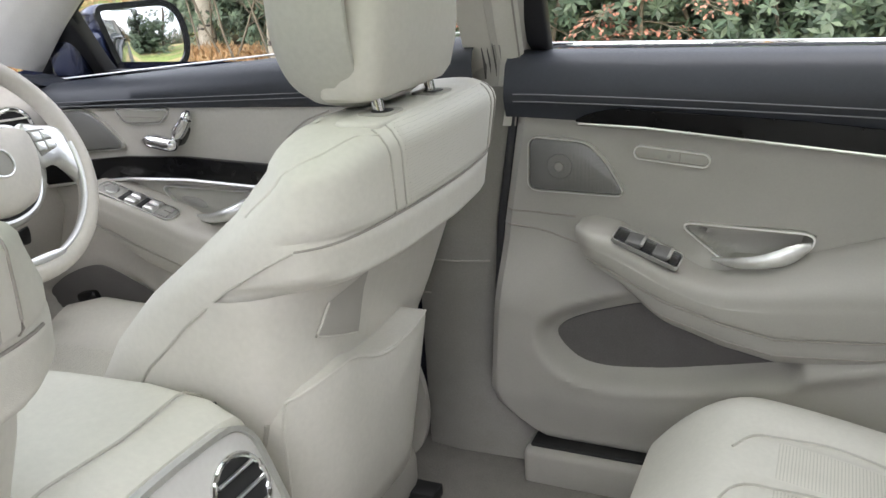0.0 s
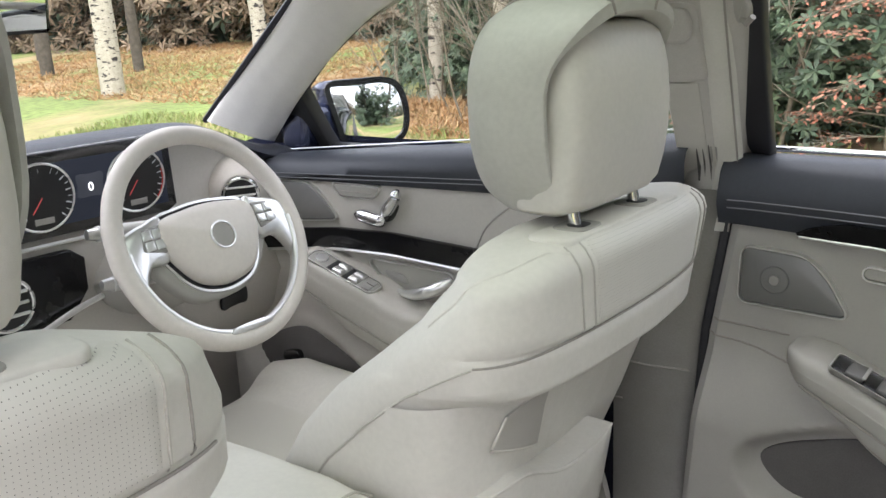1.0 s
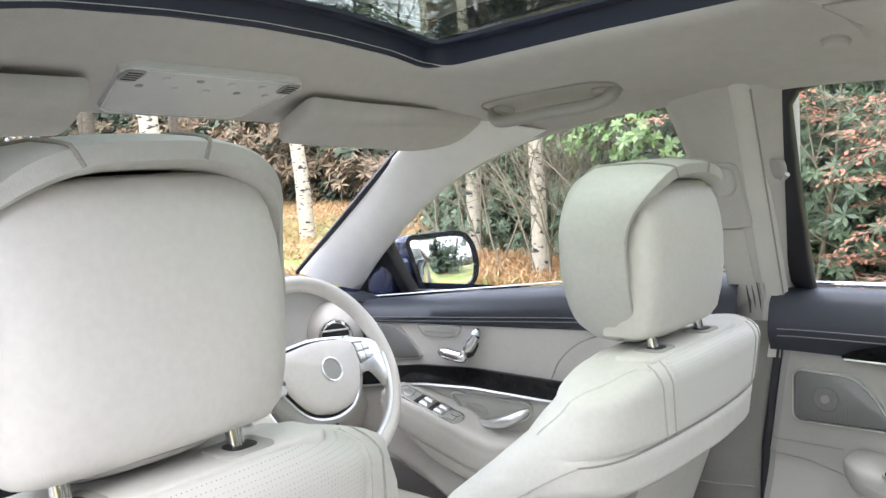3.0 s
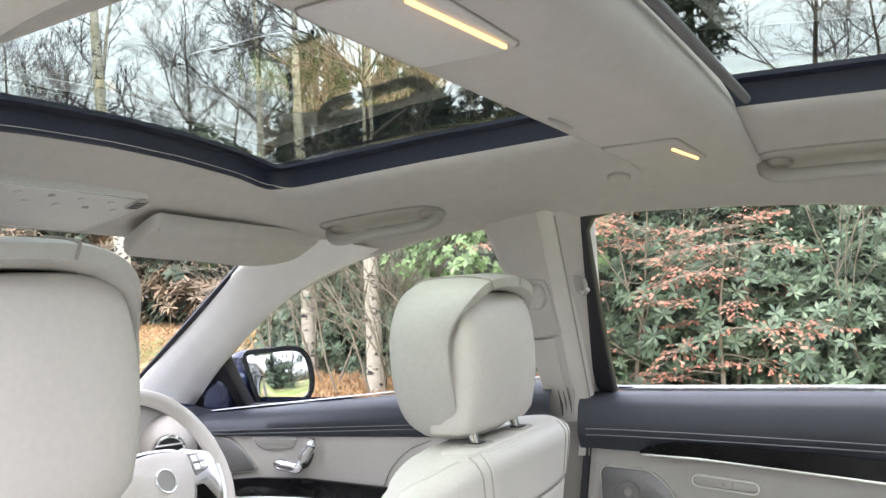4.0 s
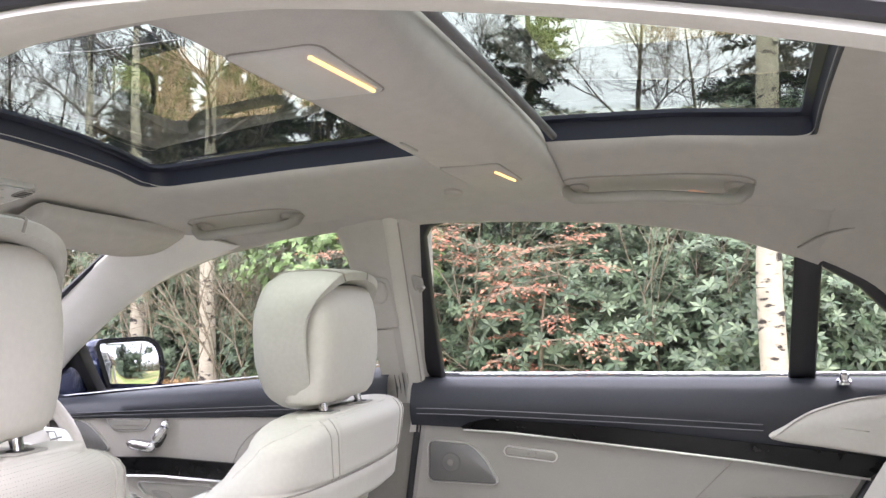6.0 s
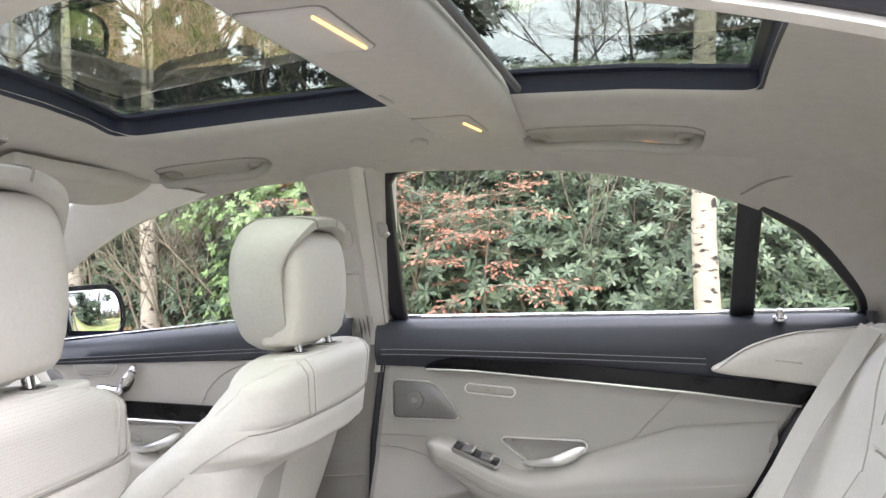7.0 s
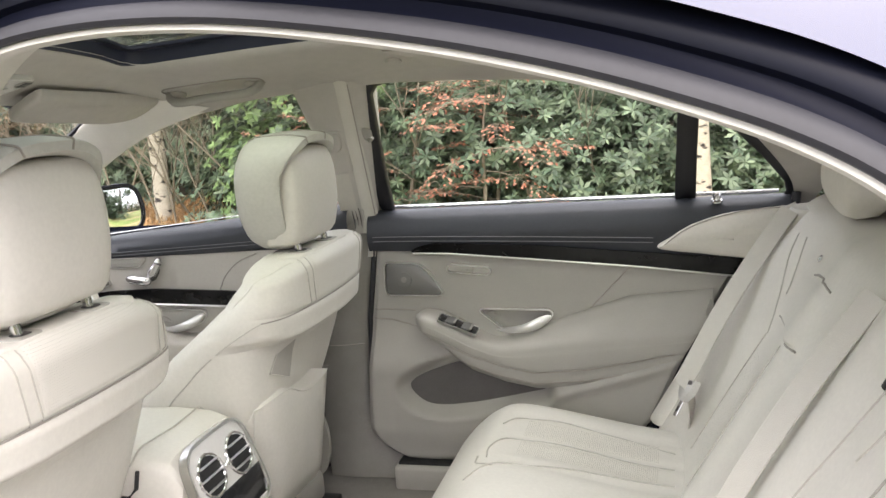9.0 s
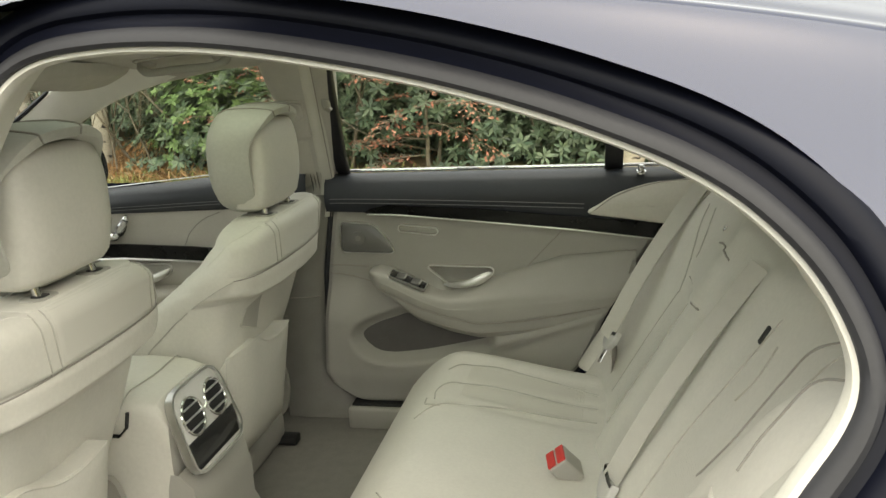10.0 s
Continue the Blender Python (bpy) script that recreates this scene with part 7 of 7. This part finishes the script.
def fork(cl, rng, p, d, length, r, depth, lift=0.10):
    """A branch that bends, forks and thins out into twigs."""
    for i in range(2):
        d = (d + rand_dir(rng) * 0.20 + Vector((0, 0, lift))).normalized()
        q = p + d * length / 2
        cl.stick(p, q, max(r * (1 - 0.15 * i), 0.006), max(r * (0.85 - 0.15 * i), 0.006), 3 if depth < 5 else 5)
        if depth > 0 and i == 0:
            fork(cl, rng, q, (d + rand_dir(rng) * 0.75).normalized(), length * rng.uniform(0.5, 0.7), r * 0.48, depth - 1, lift)
        p = q
    if depth > 0:
        for k in range(2):
            fork(cl, rng, p, (d + rand_dir(rng) * 0.55).normalized(), length * rng.uniform(0.66, 0.86), r * 0.68, depth - 1, lift)


def broad_tree(x, y, h, r, seed, label, material, first=0.3, spread=0.16, depth=5):
    """A leafless tree with a fanned crown."""
    rng = random.Random(seed)
    t = thing("tree", label, "tree", "bare trees", at=(x, y, ground_z(x, y)))
    tr, cr = Cloud(), Cloud()
    p, d, n = Vector((0, 0, -0.1)), Vector((0, 0, 1)), 8
    for i in range(n):
        d = (d + rand_dir(rng) * 0.07 + Vector((0, 0, 0.06))).normalized()
        q = p + d * h * 0.82 / n
        ra, rb = r * (1 - 0.8 * i / n), r * (1 - 0.8 * (i + 1) / n)
        tr.stick(p, q, ra, rb, 8)
        if i / n >= first:
            a = rng.uniform(0, 6.28)
            for k in range(2):
                nd = Vector((math.cos(a), math.sin(a), rng.uniform(0.5, 1.0))).normalized()
                fork(cr, rng, q, nd, h * spread * rng.uniform(0.8, 1.1) * (1.1 - 0.5 * i / n), rb * 0.5, depth)
                a += rng.uniform(2.2, 4.0)
        p = q
    fork(cr, rng, p, d, h * 0.12, r * 0.2, depth)
    tr.ob("trunk", material, t)
    cr.ob("crown", TWIG_DARK if material is BIRCH else BARK, t, "fanned leafless crown")
    return t


TWIG_DARK = mat("dark bare twigs", (0.075, 0.065, 0.055), 0.9, grain=0.2, scale=20)


def bush(name, label, x0, x1, y, depth, zfn, count, material, seed, rosette=7, length=0.13, width=0.042, lumps=26, kind="stuff", category="hedge"):
    """A wall of leaf rosettes on rounded lumps."""
    rng = random.Random(seed)
    cl = Cloud()
    blobs = []
    for k in range(lumps):
        bx = rng.uniform(x0, x1)
        top = zfn(bx)
        bz = rng.uniform(0.0, 1.0) ** 1.2 * top
        blobs.append((Vector((bx, y + rng.uniform(0, depth) * (0.5 + 0.5 * bz / top), ground_z(bx, y) + bz)), rng.uniform(0.45, 0.95)))
    for k in range(count):
        c, r = blobs[rng.randrange(len(blobs))]
        d = rand_dir(rng)
        if d.y > 0.35:
            d.y = -d.y
        if d.z < -0.5:
            d.z = -d.z
        p = c + Vector((d.x * r * 1.2, d.y * r, d.z * r * 0.8)) * rng.uniform(0.75, 1.05)
        if p.z < ground_z(p.x, p.y) + 0.03:
            continue
        up = (d + Vector((0, -0.1, 0.7)) + rand_dir(rng) * 0.35).normalized()
        a0 = rng.uniform(0, 6.28)
        s = up.orthogonal().normalized()
        w = up.cross(s)
        sc = rng.uniform(0.7, 1.2)
        for i in range(rosette):
            a = a0 + i * 2 * math.pi / rosette + rng.uniform(-0.25, 0.25)
            ld = (s * math.cos(a) + w * math.sin(a)) + up * rng.uniform(-0.25, 0.45)
            cl.leaf(p, ld, up, length * sc * rng.uniform(0.75, 1.1), width * sc)
    o = cl.ob(name, material)
    return tagged(o, label, category, kind=kind)


def beech(x, y, h, seed, sprays, name="beech_sapling"):
    """A young beech: pale stems with level sprays of winter leaves."""
    rng = random.Random(seed)
    t = thing(name, "young copper beech with sprays of red-brown winter leaves", "tree", "copper beeches", at=(x, y, ground_z(x, y)))
    st, lf = Cloud(), Cloud()
    nodes = []
    for s in range(4):
        p, d = Vector((rng.uniform(-0.5, 0.5), rng.uniform(-0.2, 0.3), 0)), Vector((rng.uniform(-0.2, 0.2), rng.uniform(-0.15, 0.1), 1)).normalized()
        for i in range(10):
            d = (d + rand_dir(rng) * 0.10 + Vector((0, 0, 0.05))).normalized()
            q = p + d * h / 10
            st.stick(p, q, 0.020 * (1.05 - i / 10), 0.020 * (1.05 - (i + 1) / 10), 5)
            nodes.append(q)
            p = q
    for k in range(sprays):
        q = nodes[rng.randrange(len(nodes))]
        a = rng.uniform(-0.5, 3.64) if rng.random() < 0.2 else rng.choice((rng.uniform(-0.9, 0.5), rng.uniform(2.6, 4.0), rng.uniform(4.0, 5.4)))
        d = Vector((math.cos(a), math.sin(a), rng.uniform(-0.1, 0.55))).normalized()
        L = rng.uniform(0.5, 1.05)
        p = q
        n = 9
        for i in range(n):
            d = (d + rand_dir(rng) * 0.10 + Vector((0, 0, -0.035))).normalized()
            r = p + d * L / n
            st.stick(p, r, 0.007 * (1.1 - i / n), 0.007 * (1.05 - (i + 1) / n), 3)
            side = d.cross(Vector((0, 0, 1))).normalized()
            for sg in (-1, 1):
                e = (d * 0.7 + side * sg + Vector((0, 0, rng.uniform(-0.25, 0.15)))).normalized()
                M = L * 0.34 * (1 - 0.55 * i / n) * rng.uniform(0.6, 1.1)
                st.stick(r, r + e * M, 0.0028, 0.001, 3)
                if i < 2 or rng.random() < 0.2:
                    continue
                for j in range(5):
                    c = r + e * M * (0.2 + 0.18 * j) + rand_dir(rng) * 0.012
                    ld = (e + side * rng.uniform(-0.8, 0.8) + Vector((0, 0, rng.uniform(-0.7, 0.1)))).normalized()
                    lf.leaf(c, ld, (Vector((0, -0.4, 1)) + rand_dir(rng) * 0.5).normalized(), rng.uniform(0.026, 0.044), rng.uniform(0.014, 0.024))
            p = r
    st.ob("branches", TWIG, t, "pale thin branches")
    lf.ob("leaves", BEECH, t, "red-brown winter leaves")
    return t


def scrub(x, y, seed, n=16, h=1.6):
    rng = random.Random(seed)
    cl = Cloud()
    for k in range(n):
        p = Vector((rng.uniform(-0.9, 0.9), rng.uniform(-0.4, 0.4), 0))
        d = Vector((rng.uniform(-0.5, 0.5), rng.uniform(-0.5, 0.2), 1)).normalized()
        grow(cl, rng, p, d, h * rng.uniform(0.4, 0.7), 0.011, 3, 0.6, 4)
    o = cl.ob("twiggy_shrub", TWIG)
    o.location = (x, y, ground_z(x, y))
    return tagged(o, "leafless pale twiggy shrub in the undergrowth", "shrub", "bare shrubs")


def bracken(x0, x1, y0, y1, count, seed):
    rng = random.Random(seed)
    cl = Cloud()
    for k in range(count):
        x, y = rng.uniform(x0, x1), rng.uniform(y0, y1)
        p = Vector((x, y, ground_z(x, y)))
        for i in range(5):
            d = Vector((rng.uniform(-1, 1), rng.uniform(-1, 1), rng.uniform(0.05, 0.7))).normalized()
            cl.leaf(p, d, rand_dir(rng), rng.uniform(0.06, 0.17), rng.uniform(0.006, 0.018))
    return tagged(cl.ob("dead_bracken", BRACKEN), "flattened orange-brown dead bracken and grass", "bracken", kind="stuff")


def grass_tufts(x0, x1, y0, y1, count, seed):
    rng = random.Random(seed)
    cl = Cloud()
    for k in range(count):
        x, y = rng.uniform(x0, x1), rng.uniform(y0, y1)
        p = Vector((x, y, ground_z(x, y)))
        for i in range(3):
            d = Vector((rng.uniform(-0.7, 0.7), rng.uniform(-0.7, 0.7), 1)).normalized()
            cl.leaf(p, d, rand_dir(rng), rng.uniform(0.04, 0.11), 0.010)
    return tagged(cl.ob("grass_tufts", mat("grass blades", (0.19, 0.27, 0.07), 0.8, vary=0.4, tint=(0.30, 0.28, 0.12))), "short rough grass blades", "grass", kind="stuff")


def conifer(x, y, h, r, seed):
    rng = random.Random(seed)
    t = thing("conifer", "tall dark green conifer with ragged outline", "tree", "conifers", at=(x, y, ground_z(x, y)))
    tr, cr = Cloud(), Cloud()
    tr.stick(Vector((0, 0, 0)), Vector((0, 0, h)), 0.16, 0.02, 8)
    for k in range(int(h * 20)):
        z = rng.uniform(1.5, h)
        R = r * (1 - z / h) ** 0.8 * rng.uniform(0.6, 1.15) + 0.15
        a = rng.uniform(0, 6.28)
        b = Vector((math.cos(a), math.sin(a), -0.12))
        tr.stick(Vector((0, 0, z)), Vector((0, 0, z)) + b * R, 0.02, 0.006, 3)
        for i in range(int(60 * R) + 20):
            f = rng.uniform(0.2, 1)
            p = Vector((0, 0, z)) + b * R * f
            d = (b + rand_dir(rng) * 0.9).normalized()
            cr.leaf(p, d, rand_dir(rng), rng.uniform(0.12, 0.30), rng.uniform(0.03, 0.06))
    tr.ob("trunk", BARK, t)
    cr.ob("crown", CONIFER, t, "dark needle crown")


def woodland(seed):
    """Far trees and undergrowth that close the view all round."""
    rng = random.Random(seed)
    lf, gr, tr = Cloud(), Cloud(), Cloud()
    for k in range(230):
        a = rng.uniform(0, 2 * math.pi)
        d = rng.uniform(30, 48)
        x, y = d * math.cos(a) - 4, d * math.sin(a) + 2
        if math.hypot(x, y) < 20:
            continue
        h = rng.uniform(4.5, 8.5)
        r = rng.uniform(0.05, 0.11)
        p = Vector((x, y, ground_z(x, y) - 0.2))
        top = p + Vector((rng.uniform(-0.6, 0.6), rng.uniform(-0.6, 0.6), h))
        tr.stick(p, top, r, r * 0.25, 6)
        for i in range(12):
            f = rng.uniform(0.25, 1)
            fork(tr, rng, p.lerp(top, f), Vector((rng.uniform(-1, 1), rng.uniform(-1, 1), 0.7)).normalized(), rng.uniform(0.7, 1.3) * (1.3 - 0.6 * f), r * 0.32, 2)
    for k in range(60000):
        a = rng.uniform(0, 2 * math.pi)
        d = rng.uniform(24, 48)
        x, y = d * math.cos(a) - 4, d * math.sin(a) + 2
        z = ground_z(x, y) + (9.5 if x < -12 else 5.0) * rng.random() ** 1.5 * (0.6 + 0.5 * noise.noise((x * 0.15, y * 0.15, 3)))
        c = lf if noise.noise((x * 0.12, y * 0.12, 7)) + rng.uniform(-0.3, 0.3) > 0.05 else gr
        c.leaf(Vector((x, y, z)), rand_dir(rng), rand_dir(rng), rng.uniform(0.4, 0.9), rng.uniform(0.2, 0.45))
    tagged(tr.ob("far_trees", BARK), "far leafless woodland trees", "woodland", kind="stuff")
    tagged(lf.ob("far_undergrowth", mat("brown undergrowth", (0.27, 0.19, 0.12), 0.9, vary=0.4, tint=(0.17, 0.14, 0.08))), "far brown woodland undergrowth", "woodland", kind="stuff")
    tagged(gr.ob("far_evergreens", CONIFER_FAR), "far dark evergreen undergrowth", "woodland", kind="stuff")


BRACKEN_FAR = mat("grey-brown thicket leaves", (0.24, 0.17, 0.11), 0.9, vary=0.4, tint=(0.19, 0.155, 0.10))
CONIFER_FAR = mat("far evergreen leaves", (0.055, 0.08, 0.05), 0.8, vary=0.5, tint=(0.09, 0.105, 0.065))


def build_outside():
    build_ground()
    build_bounce_cut()
    bush("rhododendron_hedge", "dense dark green rhododendron hedge", -2.6, 4.6, 6.7, 1.3, lambda x: 2.1, 34000, RHODO, 5, lumps=140, length=0.074, width=0.025)
    bush("rear_hedge", "dark evergreen shrubs behind the hedge", -8.0, 7.0, 9.0, 2.0, lambda x: 2.1, 7000, RHODO, 6, length=0.2, width=0.075, lumps=150)
    bush("front_shrubs", "dark evergreen shrubs under the trees", -6.2, -2.5, 7.6, 1.2, lambda x: 1.7, 8000, RHODO, 8, lumps=50, length=0.09, width=0.03)
    bush("laurel_shrub", "fresh green laurel shrub among the dark hedge", -2.95, -2.3, 5.9, 0.4, lambda x: 2.0, 900, LAUREL, 14, lumps=7, length=0.08, width=0.034, kind="", category="shrub")
    bush("low_shrubs", "low evergreen shrubs along the foot of the hedge", -3.2, 3.6, 6.1, 0.4, lambda x: 0.75, 7000, RHODO, 9, lumps=60, length=0.09, width=0.029)
    bush("rear_shrubs", "dark evergreen shrubs behind the car", 6.5, 16.0, 2.0, 6.0, lambda x: 5.0, 6000, RHODO, 10, length=0.24, width=0.09, lumps=170)
    bush("far_thicket", "grey-green thicket at the edge of the wood", -30.0, -13.0, 13.5, 4.0, lambda x: 4.2, 3800, CONIFER_FAR, 15, length=0.34, width=0.12, lumps=150, category="woodland")
    bush("brown_thicket", "brown leafless thicket at the edge of the wood", -30.0, -12.0, 12.6, 4.0, lambda x: 2.6, 3000, BRACKEN_FAR, 16, length=0.30, width=0.07, lumps=150, category="woodland")
    beech(-1.55, 5.5, 1.9, 11, 80)
    beech(-0.85, 5.6, 1.35, 12, 26)
    for k, (x, y, n, h) in enumerate(((-4.1, 6.2, 7, 1.6), (-3.6, 6.0, 7, 1.4), (-2.9, 6.3, 4, 2.0), (-5.3, 6.8, 7, 1.6), (0.25, 5.7, 3, 1.9), (-2.1, 5.9, 3, 2.2))):
        scrub(x, y, 20 + k, n, h)
    bracken(-7.5, -2.2, 5.3, 7.2, 4200, 31)
    bracken(-22, -8, 6.4, 14, 9000, 32)
    grass_tufts(-9, -1.0, 1.3, 5.6, 9000, 33)
    bare_tree(0.74, 5.2, 9.5, 0.095, 41, "white birch with black-flecked peeling bark", BIRCH, "birches", first=0.45)
    bare_tree(-4.2, 6.0, 5.6, 0.085, 42, "white birch with slender forked trunk", BIRCH, "birches", (0.06, 0), 0.2)
    bare_tree(-5.9, 7.2, 5.6, 0.10, 43, "white birch with straight pale trunk", BIRCH, "birches", first=0.45)
    bare_tree(-12.2, 7.0, 11.0, 0.19, 44, "white birch standing in rough grass", BIRCH, "birches", first=0.4)
    bare_tree(-10.5, 8.6, 10.0, 0.13, 45, "white birch at the edge of the grass", BIRCH, "birches", first=0.45)
    for k, (x, y, h, r) in enumerate(((-18, 9, 12, 0.15), (-22, 11, 12, 0.16), (-15.5, 9.6, 11, 0.11), (-19.5, 12.2, 11, 0.10), (7.5, 5.0, 11, 0.15))):
        bare_tree(x, y, h, r, 60 + k, "tall leafless broad-leaved tree", BARK)
    for k, (x, y, h, r) in enumerate(((-26.0, 17.3, 10.5, 0.16), (-25.3, 24.4, 12.5, 0.17), (-22.9, 24.0, 11.0, 0.11), (-28.0, 21.5, 10.0, 0.13), (-30.0, 18.0, 12.0, 0.17), (-8.9, 27.5, 13.0, 0.13), (-2.8, 28.9, 14.0, 0.16), (-19.0, 23.5, 9.5, 0.10), (-0.6, 27.0, 11.0, 0.10))):
        broad_tree(x, y, h, r, 120 + k, "tall leafless oak with a fanned crown", BARK)
    for k, (x, y, h, r) in enumerate(((-25.9, 20.7, 15.0, 0.22), (-16.6, 18.9, 14.0, 0.17), (-10.6, 15.9, 12.0, 0.12))):
        broad_tree(x, y, h, r, 140 + k, "tall pale-trunked leafless tree", BIRCH, 0.35, 0.10, 4)
    for k, (x, y, h, r) in enumerate(((-13.0, 16.6, 5.6, 1.5), (-13.5, 18.8, 6.8, 1.7), (-12.1, 19.0, 6.4, 1.7), (-10.7, 18.2, 7.2, 1.8), (-10.0, 20.6, 7.4, 1.8), (-8.6, 20.0, 6.6, 1.8), (-7.0, 19.5, 7.4, 1.8), (-4.7, 22.5, 12.5, 2.4), (1.5, 19.0, 10.5, 2.6), (-22.8, 18.2, 5.8, 1.4), (-7.4, 9.6, 4.6, 1.5), (-5.6, 9.2, 4.2, 1.4), (-14.8, 13.5, 3.6, 1.3), (9, 3.0, 7, 1.6))):
        conifer(x, y, h, r, 80 + k)
    woodland(99)


build_outside()
